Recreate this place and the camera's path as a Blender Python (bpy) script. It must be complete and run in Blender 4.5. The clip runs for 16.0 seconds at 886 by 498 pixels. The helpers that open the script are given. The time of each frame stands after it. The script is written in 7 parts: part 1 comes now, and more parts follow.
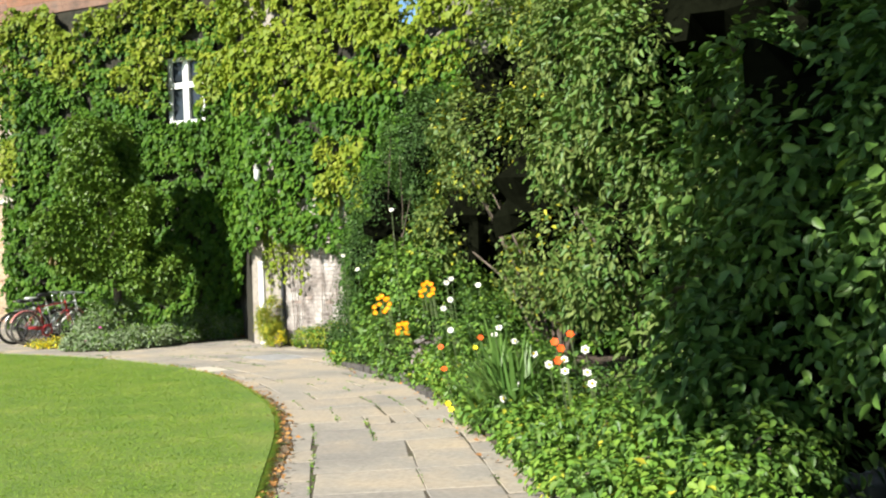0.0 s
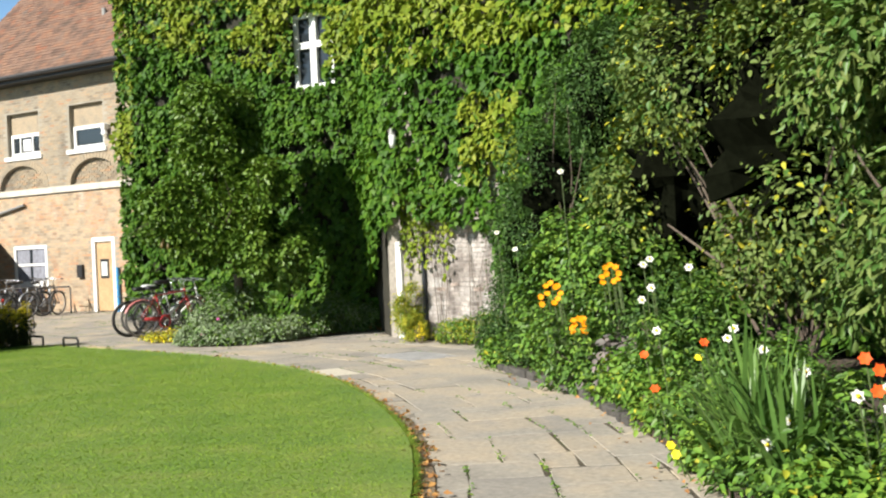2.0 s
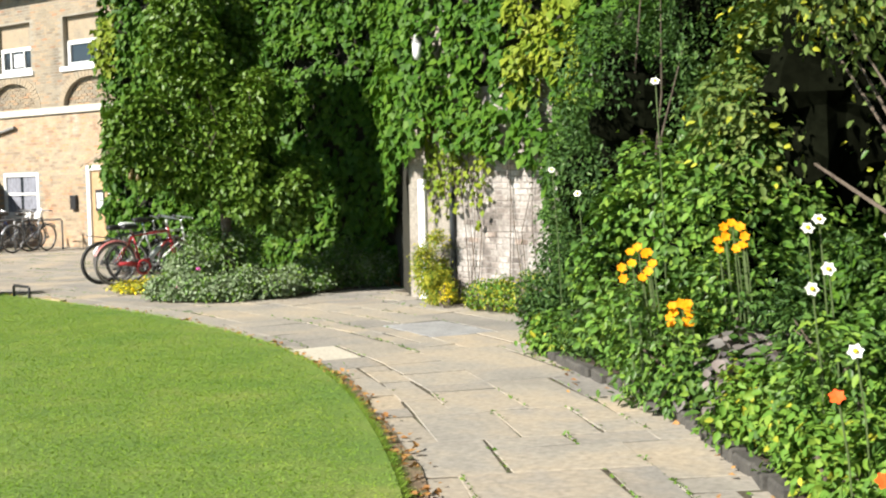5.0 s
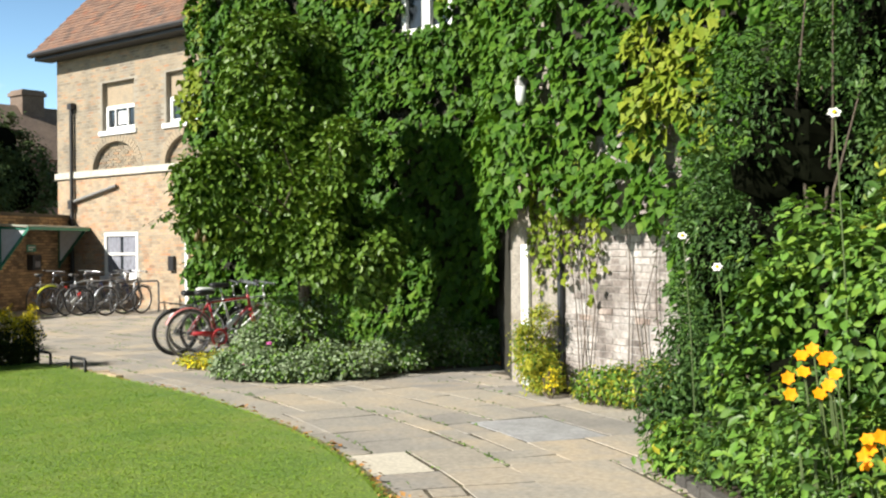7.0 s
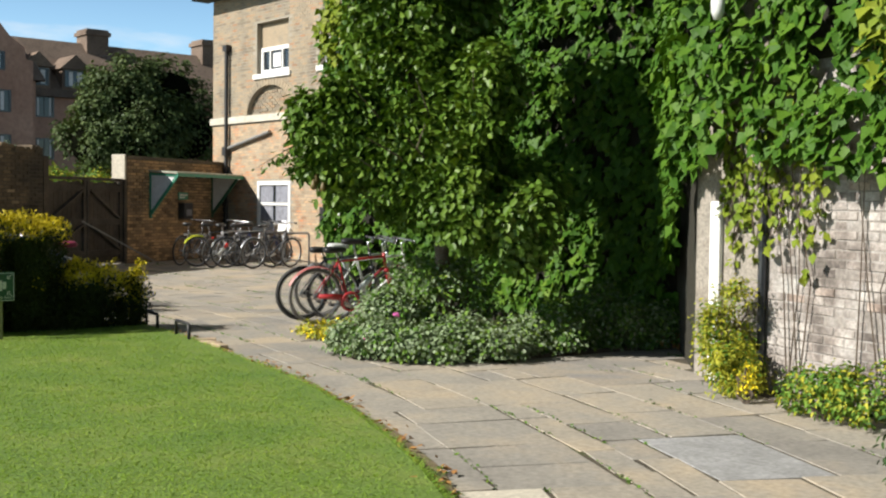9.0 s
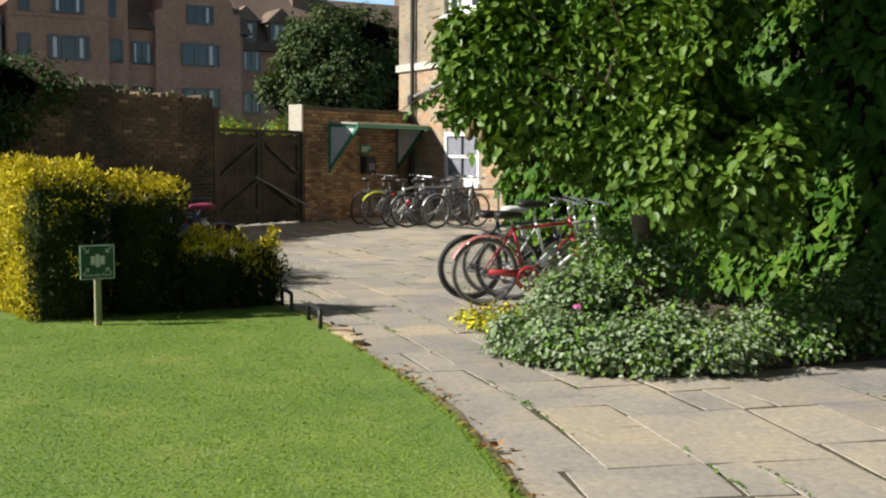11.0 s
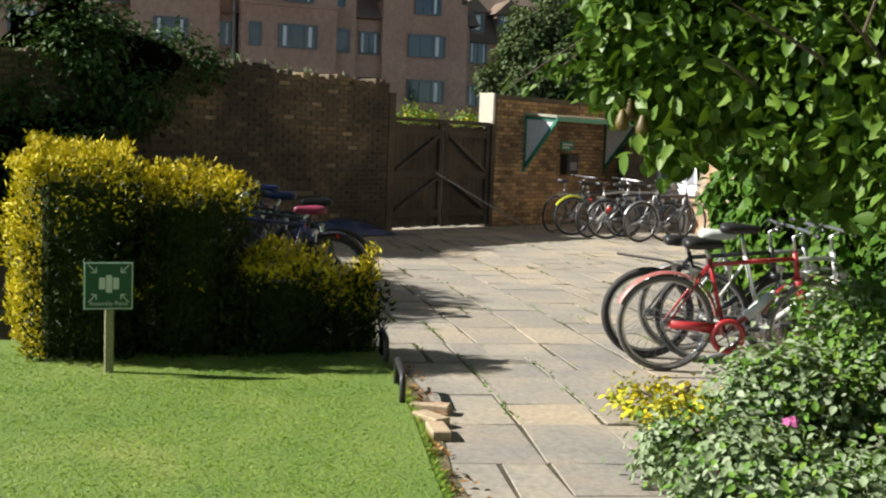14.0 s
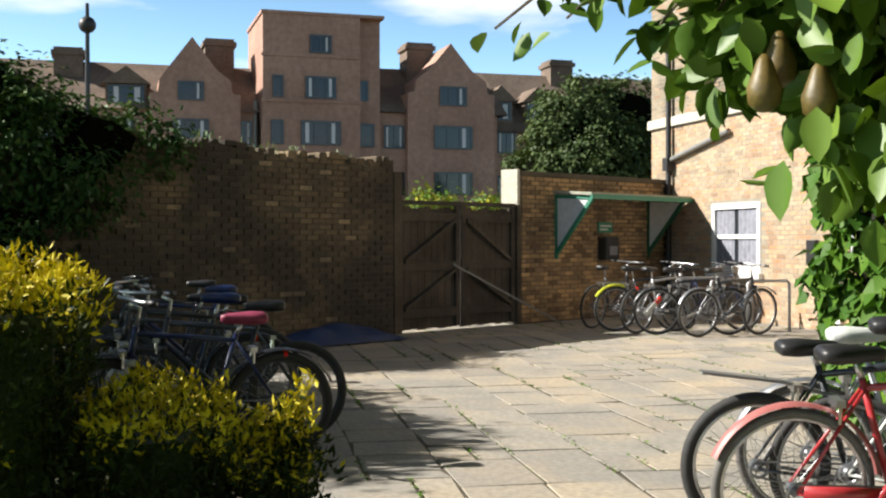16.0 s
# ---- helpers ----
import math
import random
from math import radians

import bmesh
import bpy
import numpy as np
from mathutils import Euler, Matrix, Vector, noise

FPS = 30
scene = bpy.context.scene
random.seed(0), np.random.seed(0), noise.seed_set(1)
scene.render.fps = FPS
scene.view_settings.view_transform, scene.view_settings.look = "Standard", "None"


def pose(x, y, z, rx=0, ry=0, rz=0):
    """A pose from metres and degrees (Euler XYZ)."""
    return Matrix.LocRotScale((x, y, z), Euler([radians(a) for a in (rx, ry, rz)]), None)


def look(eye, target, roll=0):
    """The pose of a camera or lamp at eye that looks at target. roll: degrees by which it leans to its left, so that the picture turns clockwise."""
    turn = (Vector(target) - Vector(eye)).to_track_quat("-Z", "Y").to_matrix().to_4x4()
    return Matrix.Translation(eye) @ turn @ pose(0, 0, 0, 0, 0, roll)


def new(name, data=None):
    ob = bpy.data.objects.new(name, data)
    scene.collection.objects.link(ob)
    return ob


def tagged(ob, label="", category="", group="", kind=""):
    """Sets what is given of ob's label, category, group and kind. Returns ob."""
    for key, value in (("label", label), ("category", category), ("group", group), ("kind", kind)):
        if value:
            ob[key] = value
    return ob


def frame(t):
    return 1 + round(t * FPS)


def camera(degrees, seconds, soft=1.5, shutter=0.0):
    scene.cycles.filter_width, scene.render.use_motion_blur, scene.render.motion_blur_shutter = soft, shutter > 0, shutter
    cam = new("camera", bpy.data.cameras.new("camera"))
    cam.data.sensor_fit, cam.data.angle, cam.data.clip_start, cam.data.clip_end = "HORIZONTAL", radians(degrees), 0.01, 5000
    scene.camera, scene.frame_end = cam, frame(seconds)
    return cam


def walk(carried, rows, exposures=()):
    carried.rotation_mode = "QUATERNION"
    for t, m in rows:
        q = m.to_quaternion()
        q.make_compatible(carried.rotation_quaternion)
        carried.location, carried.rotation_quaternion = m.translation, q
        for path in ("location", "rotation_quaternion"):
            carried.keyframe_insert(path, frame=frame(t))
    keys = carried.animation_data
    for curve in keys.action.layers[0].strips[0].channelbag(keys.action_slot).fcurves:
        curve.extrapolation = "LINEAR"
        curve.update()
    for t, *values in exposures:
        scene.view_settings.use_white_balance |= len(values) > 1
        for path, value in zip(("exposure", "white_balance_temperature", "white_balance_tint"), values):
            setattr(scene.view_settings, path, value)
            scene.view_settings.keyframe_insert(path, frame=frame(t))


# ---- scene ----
cam = camera(43.0, 16.0, soft=2.2)
PATH = [
    (0, (1.214, 1.293, 1.498), (0.365, 3.104, 1.51), -2.1),
    (0.5, (0.855, 1.811, 1.5), (-0.033, 3.604, 1.515), -2.8),
    (1, (0.61, 2.349, 1.528), (-0.368, 4.094, 1.528), -3.7),
    (1.5, (0.062, 3.128, 1.474), (-0.972, 4.84, 1.474), -3.4),
    (2, (-0.503, 3.923, 1.423), (-1.571, 5.614, 1.418), -2.6),
    (2.5, (-0.981, 4.607, 1.368), (-2.058, 6.292, 1.356), -1.5),
    (3, (-1.36, 5.257, 1.338), (-2.438, 6.942, 1.305), -0.9),
    (5.5, (-2.678, 7.309, 1.463), (-3.82, 8.947, 1.344), -1.3),
    (6, (-3.028, 7.79, 1.462), (-4.215, 9.399, 1.425), -1.0),
    (6.5, (-3.293, 8.234, 1.486), (-4.523, 9.811, 1.471), -0.7),
    (7, (-3.402, 8.68, 1.479), (-4.692, 10.208, 1.479), -0.5),
    (7.5, (-3.742, 9.187, 1.478), (-5.083, 10.67, 1.465), -0.2),
    (8, (-4.117, 9.675, 1.475), (-5.51, 11.109, 1.443), 0.0),
    (8.5, (-4.492, 10.073, 1.49), (-5.933, 11.458, 1.432), 0.2),
    (9, (-4.906, 10.577, 1.47), (-6.415, 11.887, 1.39), 0.7),
    (9.5, (-5.261, 11.014, 1.485), (-6.832, 12.247, 1.376), 1.0),
    (12, (-7.863, 13.156, 1.506), (-9.646, 14.041, 1.318), 0.6),
    (12.5, (-8.204, 13.46, 1.543), (-10.014, 14.289, 1.348), 1.4),
    (13, (-8.599, 13.807, 1.532), (-10.44, 14.566, 1.34), 1.9),
    (13.5, (-8.681, 13.957, 1.508), (-10.532, 14.695, 1.34), 2.4),
    (14, (-9.36, 14.359, 1.497), (-11.246, 14.999, 1.314), 2.2),
    (14.5, (-9.945, 14.671, 1.542), (-11.856, 15.229, 1.347), 2.0),
    (15, (-10.524, 14.967, 1.534), (-12.452, 15.473, 1.367), 1.2),
    (15.5, (-11.122, 15.173, 1.491), (-13.052, 15.688, 1.393), 0.3),
    (16, (-12.127, 15.588, 1.363), (-14.042, 16.164, 1.348), -0.1),
]
walk(cam, [(t, look(eye, target, roll)) for t, eye, target, roll in PATH],
     [(0.0, 1.25), (1.2, 1.2), (2.5, 0.95), (4.0, 1.1), (5.5, 1.2), (6.5, 1.12), (9.5, 0.75), (13.0, 0.95), (14.5, 1.1), (16.0, 1.15)])

# ---- light ----
SUN_FROM = Vector((-0.32, -0.93, 0.68)).normalized()
sky_world = bpy.data.worlds.new("sky")
scene.world = sky_world
sky_world.use_nodes = True
_n = sky_world.node_tree.nodes
_l = sky_world.node_tree.links
_bg = _n["Background"]
_sky = _n.new("ShaderNodeTexSky")
_sky.sky_type = "NISHITA"
_sky.sun_disc = False
_sky.sun_elevation = math.asin(SUN_FROM.z)
_sky.sun_rotation = math.atan2(SUN_FROM.x, SUN_FROM.y)
_sky.air_density = 1.0
_sky.dust_density = 0.6
# thin white cloud drifting over the blue
_tc = _n.new("ShaderNodeTexCoord")
_map = _n.new("ShaderNodeMapping")
_map.inputs["Scale"].default_value = (2.2, 2.2, 9.0)
_cl = _n.new("ShaderNodeTexNoise")
_cl.inputs["Scale"].default_value = 2.1
_cl.inputs["Detail"].default_value = 6.0
_cr = _n.new("ShaderNodeValToRGB")
_cr.color_ramp.elements[0].position = 0.55
_cr.color_ramp.elements[1].position = 0.74
_mx = _n.new("ShaderNodeMix")
_mx.data_type = "RGBA"
_mx.inputs[7].default_value = (11.0, 11.3, 11.6, 1)
_l.new(_tc.outputs["Generated"], _map.inputs["Vector"])
_l.new(_map.outputs["Vector"], _cl.inputs["Vector"])
_l.new(_cl.outputs["Fac"], _cr.inputs["Fac"])
_l.new(_cr.outputs["Color"], _mx.inputs[0])
# the sky pales towards the horizon all round
_sep = _n.new("ShaderNodeSeparateXYZ")
_l.new(_tc.outputs["Generated"], _sep.inputs[0])
_hz = _n.new("ShaderNodeMapRange")
_hz.inputs["From Min"].default_value = 0.0
_hz.inputs["From Max"].default_value = 0.45
_hz.inputs["To Min"].default_value = 2.7
_hz.inputs["To Max"].default_value = 0.18
_l.new(_sep.outputs["Z"], _hz.inputs["Value"])
_tint = _n.new("ShaderNodeMix")
_tint.data_type = "RGBA"
_tint.blend_type = "MULTIPLY"
_tint.inputs[0].default_value = 1.0
_tint.inputs[7].default_value = (0.80, 1.0, 1.14, 1)
_l.new(_sky.outputs["Color"], _tint.inputs[6])
_pale = _n.new("ShaderNodeVectorMath")
_pale.operation = "SCALE"
_l.new(_tint.outputs[2], _pale.inputs[0])
_l.new(_hz.outputs[0], _pale.inputs["Scale"])
_l.new(_pale.outputs[0], _mx.inputs[6])
_l.new(_mx.outputs[2], _bg.inputs["Color"])
_bg.inputs["Strength"].default_value = 0.05
sun_data = bpy.data.lights.new("sun", "SUN")
sun_data.energy = 5.0
sun_data.angle = radians(0.53)
sun_data.color = (1.0, 0.95, 0.86)
sun = new("sun", sun_data)
sun.matrix_world = look(SUN_FROM * 60, (0, 0, 0))

# ---- materials ----
def mat_new(name):
    m = bpy.data.materials.new(name)
    m.use_nodes = True
    nt = m.node_tree
    return m, nt, nt.nodes["Principled BSDF"]


def ramp_node(nt, stops):
    r = nt.nodes.new("ShaderNodeValToRGB")
    els = r.color_ramp.elements
    els[0].position, els[0].color = stops[0][0], (*stops[0][1], 1)
    els[1].position, els[1].color = stops[-1][0], (*stops[-1][1], 1)
    for p, c in stops[1:-1]:
        e = els.new(p)
        e.color = (*c, 1)
    return r


def noise_node(nt, scale, detail=4.0, rough=0.6):
    place = nt.nodes.new("ShaderNodeNewGeometry")
    n = nt.nodes.new("ShaderNodeTexNoise")
    n.inputs["Scale"].default_value = scale
    n.inputs["Detail"].default_value = detail
    n.inputs["Roughness"].default_value = rough
    nt.links.new(place.outputs["Position"], n.inputs["Vector"])
    return n


def mul_node(nt, a, b, fac=1.0, kind="MULTIPLY"):
    mx = nt.nodes.new("ShaderNodeMix")
    mx.data_type = "RGBA"
    mx.blend_type = kind
    mx.inputs[0].default_value = fac
    nt.links.new(a, mx.inputs[6])
    nt.links.new(b, mx.inputs[7])
    return mx.outputs[2]


def bump_node(nt, height, strength, dist):
    b = nt.nodes.new("ShaderNodeBump")
    b.inputs["Strength"].default_value = strength
    b.inputs["Distance"].default_value = dist
    nt.links.new(height, b.inputs["Height"])
    return b.outputs["Normal"]


def surface(name, stops, scale=3.0, fine=40.0, rough=0.85, metal=0.0, bump=0.3, dist=0.01, island=None, obrand=None, wear=0.35):
    """A surface with patches at one scale, grain at another, and per-piece tints."""
    m, nt, bs = mat_new(name)
    n1 = noise_node(nt, scale, 5.0, 0.6)
    n2 = noise_node(nt, fine, 4.0, 0.65)
    r = ramp_node(nt, stops)
    nt.links.new(n1.outputs["Fac"], r.inputs["Fac"])
    col = r.outputs["Color"]
    lo = 1.0 - wear
    g = ramp_node(nt, [(0.3, (lo, lo, lo)), (0.7, (1.0 + wear * 0.35,) * 3)])
    nt.links.new(n2.outputs["Fac"], g.inputs["Fac"])
    col = mul_node(nt, col, g.outputs["Color"])
    if island or obrand:
        if island:
            src = nt.nodes.new("ShaderNodeNewGeometry").outputs["Random Per Island"]
        else:
            src = nt.nodes.new("ShaderNodeObjectInfo").outputs["Random"]
        t = ramp_node(nt, island or obrand)
        nt.links.new(src, t.inputs["Fac"])
        col = mul_node(nt, col, t.outputs["Color"])
    nt.links.new(col, bs.inputs["Base Color"])
    bs.inputs["Roughness"].default_value = rough
    bs.inputs["Metallic"].default_value = metal
    if bump:
        nt.links.new(bump_node(nt, n2.outputs["Fac"], bump, dist), bs.inputs["Normal"])
    return m


def leaf_mat(name, stops, rough=0.55, through_light=0.10, patch=1.2, spec=0.16):
    """Leaves: a tint for each leaf, slow patches over the plant, light through the blade."""
    m, nt, bs = mat_new(name)
    isl = nt.nodes.new("ShaderNodeNewGeometry").outputs["Random Per Island"]
    n1 = noise_node(nt, patch, 3.0)
    mth = nt.nodes.new("ShaderNodeMath")
    mth.operation = "MULTIPLY_ADD"
    mth.inputs[1].default_value = 0.55
    nt.links.new(isl, mth.inputs[0])
    m2 = nt.nodes.new("ShaderNodeMath")
    m2.operation = "MULTIPLY_ADD"
    m2.inputs[1].default_value = 0.9
    m2.inputs[2].default_value = -0.22
    nt.links.new(n1.outputs["Fac"], m2.inputs[0])
    nt.links.new(m2.outputs[0], mth.inputs[2])
    r = ramp_node(nt, stops)
    nt.links.new(mth.outputs[0], r.inputs["Fac"])
    nt.links.new(r.outputs["Color"], bs.inputs["Base Color"])
    bs.inputs["Roughness"].default_value = rough
    bs.inputs["Specular IOR Level"].default_value = spec
    tr = nt.nodes.new("ShaderNodeBsdfTranslucent")
    warm = nt.nodes.new("ShaderNodeMix")
    warm.data_type = "RGBA"
    warm.blend_type = "MULTIPLY"
    warm.inputs[0].default_value = 1.0
    warm.inputs[7].default_value = (1.5, 1.5, 0.5, 1)
    nt.links.new(r.outputs["Color"], warm.inputs[6])
    nt.links.new(warm.outputs[2], tr.inputs["Color"])
    mix = nt.nodes.new("ShaderNodeMixShader")
    mix.inputs[0].default_value = through_light
    nt.links.new(bs.outputs[0], mix.inputs[1])
    nt.links.new(tr.outputs[0], mix.inputs[2])
    nt.links.new(mix.outputs[0], nt.nodes["Material Output"].inputs["Surface"])
    return m


def plain(name, rgb, rough=0.5, metal=0.0, var=0.25, scale=25.0, coat=0.0):
    m = surface(name, [(0.3, tuple(c * (1 - var) for c in rgb)), (0.7, rgb)], scale=scale, fine=scale * 6, rough=rough, metal=metal, bump=0.08, dist=0.002, wear=0.15)
    m.node_tree.nodes["Principled BSDF"].inputs["Coat Weight"].default_value = coat
    return m


TINT = [(0.0, (0.80, 0.80, 0.82)), (0.35, (0.94, 0.93, 0.92)), (0.7, (1.02, 1.0, 0.97)), (1.0, (1.12, 1.05, 0.95))]
BRICKT = [(0.0, (0.66, 0.62, 0.60)), (0.2, (0.86, 0.84, 0.80)), (0.55, (1.0, 0.98, 0.95)), (0.8, (1.10, 1.0, 0.88)), (0.93, (1.12, 0.90, 0.74)), (1.0, (1.10, 0.74, 0.58))]
M_SLAB = surface("york_stone", [(0.3, (0.255, 0.24, 0.215)), (0.46, (0.315, 0.295, 0.26)), (0.6, (0.385, 0.335, 0.265)), (0.75, (0.285, 0.275, 0.26))], scale=1.1, fine=22, rough=0.88, bump=0.35, dist=0.006, obrand=TINT, wear=0.3)
M_SLABS = surface("york_stone_joined", [(0.3, (0.255, 0.24, 0.215)), (0.46, (0.315, 0.295, 0.26)), (0.6, (0.385, 0.335, 0.265)), (0.75, (0.285, 0.275, 0.26))], scale=1.1, fine=22, rough=0.88, bump=0.35, dist=0.006, island=TINT, wear=0.3)
M_PALE = surface("pale_stone", [(0.3, (0.50, 0.46, 0.38)), (0.7, (0.60, 0.55, 0.45))], scale=2.0, fine=30, bump=0.3)
M_GREY = surface("grey_stone", [(0.3, (0.22, 0.22, 0.22)), (0.5, (0.30, 0.30, 0.30)), (0.7, (0.40, 0.40, 0.41))], scale=2.4, fine=26, bump=0.35)
M_JOINT = surface("joint_earth", [(0.35, (0.055, 0.045, 0.03)), (0.55, (0.085, 0.07, 0.045)), (0.7, (0.06, 0.075, 0.02))], scale=2.2, fine=60, rough=0.95, bump=0.6)
M_GUTTER = surface("gutter_litter", [(0.3, (0.12, 0.085, 0.055)), (0.5, (0.24, 0.175, 0.11)), (0.66, (0.09, 0.11, 0.035))], scale=5, fine=45, rough=0.95, bump=0.8, dist=0.02)
M_SOIL = surface("bed_soil", [(0.3, (0.045, 0.032, 0.022)), (0.7, (0.11, 0.08, 0.055))], scale=4, fine=50, rough=0.95, bump=0.9, dist=0.03)
M_EARTH = surface("far_earth", [(0.3, (0.08, 0.075, 0.04)), (0.7, (0.14, 0.12, 0.07))], scale=0.4, fine=8, rough=0.95)
M_TURF = surface("turf", [(0.3, (0.1053, 0.1948, 0.02527)), (0.52, (0.1421, 0.2264, 0.03158)), (0.72, (0.2106, 0.2632, 0.05264))], scale=1.6, fine=46, rough=0.85, bump=0.75, dist=0.016, wear=0.55)
M_BRICK_Y = surface("gault_brick", [(0.3, (0.306, 0.2218, 0.1454)), (0.42, (0.4208, 0.329, 0.2295)), (0.5, (0.459, 0.3672, 0.2601)), (0.58, (0.4437, 0.2754, 0.1683)), (0.72, (0.5049, 0.4437, 0.3595))], scale=1.6, fine=45, rough=0.9, bump=0.4, dist=0.004, island=BRICKT)
M_PIECE_Y = surface("gault_brick_piece", [(0.3, (0.306, 0.2218, 0.1454)), (0.42, (0.4208, 0.329, 0.2295)), (0.5, (0.459, 0.3672, 0.2601)), (0.58, (0.4437, 0.2754, 0.1683)), (0.72, (0.5049, 0.4437, 0.3595))], scale=1.6, fine=45, rough=0.9, bump=0.4, dist=0.004, obrand=BRICKT)
M_BRICK_G = surface("grey_gault_brick", [(0.3, (0.1776, 0.1534, 0.1251)), (0.45, (0.2907, 0.2503, 0.1897)), (0.55, (0.3472, 0.2826, 0.2019)), (0.7, (0.2665, 0.2301, 0.1776))], scale=1.6, fine=45, rough=0.9, bump=0.4, dist=0.004, island=BRICKT)
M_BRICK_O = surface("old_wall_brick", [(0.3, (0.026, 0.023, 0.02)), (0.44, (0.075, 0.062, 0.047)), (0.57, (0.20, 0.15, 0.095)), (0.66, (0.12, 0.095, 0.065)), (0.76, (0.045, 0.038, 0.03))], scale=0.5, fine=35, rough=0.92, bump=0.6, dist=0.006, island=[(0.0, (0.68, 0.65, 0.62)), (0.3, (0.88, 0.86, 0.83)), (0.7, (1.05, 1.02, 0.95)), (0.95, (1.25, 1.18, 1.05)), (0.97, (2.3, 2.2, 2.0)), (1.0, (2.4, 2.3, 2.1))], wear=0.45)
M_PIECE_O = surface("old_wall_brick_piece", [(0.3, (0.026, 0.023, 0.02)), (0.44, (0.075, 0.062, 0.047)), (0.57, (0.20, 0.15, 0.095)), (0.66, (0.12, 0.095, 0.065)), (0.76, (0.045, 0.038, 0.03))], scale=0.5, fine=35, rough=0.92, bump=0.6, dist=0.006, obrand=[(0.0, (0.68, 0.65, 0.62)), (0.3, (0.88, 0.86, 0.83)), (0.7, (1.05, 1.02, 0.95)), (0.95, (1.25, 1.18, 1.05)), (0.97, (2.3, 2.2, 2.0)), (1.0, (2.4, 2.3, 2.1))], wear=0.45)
M_EDGE = surface("edging_stone", [(0.3, (0.045, 0.042, 0.038)), (0.7, (0.10, 0.092, 0.08))], scale=6, fine=60, rough=0.9, bump=0.6)
M_BRICK_S = surface("tan_yard_brick", [(0.3, (0.13, 0.095, 0.06)), (0.45, (0.26, 0.185, 0.11)), (0.58, (0.38, 0.265, 0.155)), (0.75, (0.18, 0.13, 0.085))], scale=0.9, fine=35, rough=0.92, bump=0.6, dist=0.006, island=[(0.0, (0.5, 0.46, 0.43)), (0.3, (0.85, 0.82, 0.78)), (0.7, (1.1, 1.05, 0.95)), (1.0, (1.5, 1.4, 1.2))], wear=0.4)
M_PIECE_S = surface("tan_yard_brick_piece", [(0.3, (0.13, 0.095, 0.06)), (0.45, (0.26, 0.185, 0.11)), (0.58, (0.38, 0.265, 0.155)), (0.75, (0.18, 0.13, 0.085))], scale=0.9, fine=35, rough=0.92, bump=0.6, dist=0.006, obrand=[(0.0, (0.5, 0.46, 0.43)), (0.3, (0.85, 0.82, 0.78)), (0.7, (1.1, 1.05, 0.95)), (1.0, (1.5, 1.4, 1.2))], wear=0.4)
M_BRICK_R = surface("red_brick_far", [(0.3, (0.32, 0.18, 0.135)), (0.7, (0.44, 0.27, 0.205))], scale=0.25, fine=3.0, rough=0.9, bump=0.2, wear=0.25)
M_BRICK_P = surface("limewashed_brick", [(0.32, (0.108, 0.0936, 0.0864)), (0.44, (0.2376, 0.2088, 0.1908)), (0.52, (0.36, 0.3312, 0.3096)), (0.66, (0.504, 0.4824, 0.4608))], scale=3.2, fine=30, rough=0.92, bump=0.6, dist=0.008, island=[(0.0, (0.76, 0.74, 0.73)), (0.5, (1.0, 0.98, 0.97)), (0.93, (1.08, 1.05, 1.03)), (1.0, (1.06, 0.88, 0.78))], wear=0.4)
M_PIECE_P = surface("limewashed_brick_piece", [(0.32, (0.108, 0.0936, 0.0864)), (0.44, (0.2376, 0.2088, 0.1908)), (0.52, (0.36, 0.3312, 0.3096)), (0.66, (0.504, 0.4824, 0.4608))], scale=3.2, fine=30, rough=0.92, bump=0.6, dist=0.008, obrand=[(0.0, (0.76, 0.74, 0.73)), (0.5, (1.0, 0.98, 0.97)), (0.93, (1.08, 1.05, 1.03)), (1.0, (1.06, 0.88, 0.78))], wear=0.4)
M_MORTAR = surface("lime_mortar", [(0.3, (0.255, 0.2253, 0.1785)), (0.7, (0.357, 0.323, 0.2635))], scale=2, fine=60, rough=0.95, bump=0.5)
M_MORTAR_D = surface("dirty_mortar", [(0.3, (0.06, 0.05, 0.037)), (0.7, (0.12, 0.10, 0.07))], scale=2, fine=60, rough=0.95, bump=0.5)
M_RENDER = surface("grey_render", [(0.3, (0.24, 0.216, 0.184)), (0.5, (0.32, 0.288, 0.248)), (0.7, (0.192, 0.16, 0.128))], scale=3.5, fine=40, rough=0.95, bump=0.7, dist=0.01, wear=0.45)
M_LIMEWASH = surface("worn_limewash", [(0.32, (0.14, 0.1225, 0.1085)), (0.48, (0.266, 0.238, 0.217)), (0.66, (0.434, 0.413, 0.392))], scale=2.4, fine=34, rough=0.95, bump=0.6, dist=0.01, wear=0.4)
M_STONE = surface("string_stone", [(0.3, (0.44, 0.41, 0.34)), (0.7, (0.62, 0.58, 0.50))], scale=3, fine=35, bump=0.3)
M_SLATE = surface("stone_slate", [(0.3, (0.10, 0.095, 0.085)), (0.7, (0.19, 0.175, 0.15))], scale=2, fine=14, rough=0.9, bump=0.5)
M_TILE = surface("clay_tile", [(0.3, (0.085, 0.062, 0.05)), (0.45, (0.17, 0.105, 0.08)), (0.55, (0.21, 0.125, 0.09)), (0.7, (0.125, 0.10, 0.088))], scale=1.5, fine=25, rough=0.9, bump=0.4, island=BRICKT)
M_TILE_D = surface("brown_tile_far", [(0.3, (0.12, 0.085, 0.065)), (0.7, (0.22, 0.16, 0.12))], scale=0.5, fine=6, rough=0.9, bump=0.5, dist=0.04)
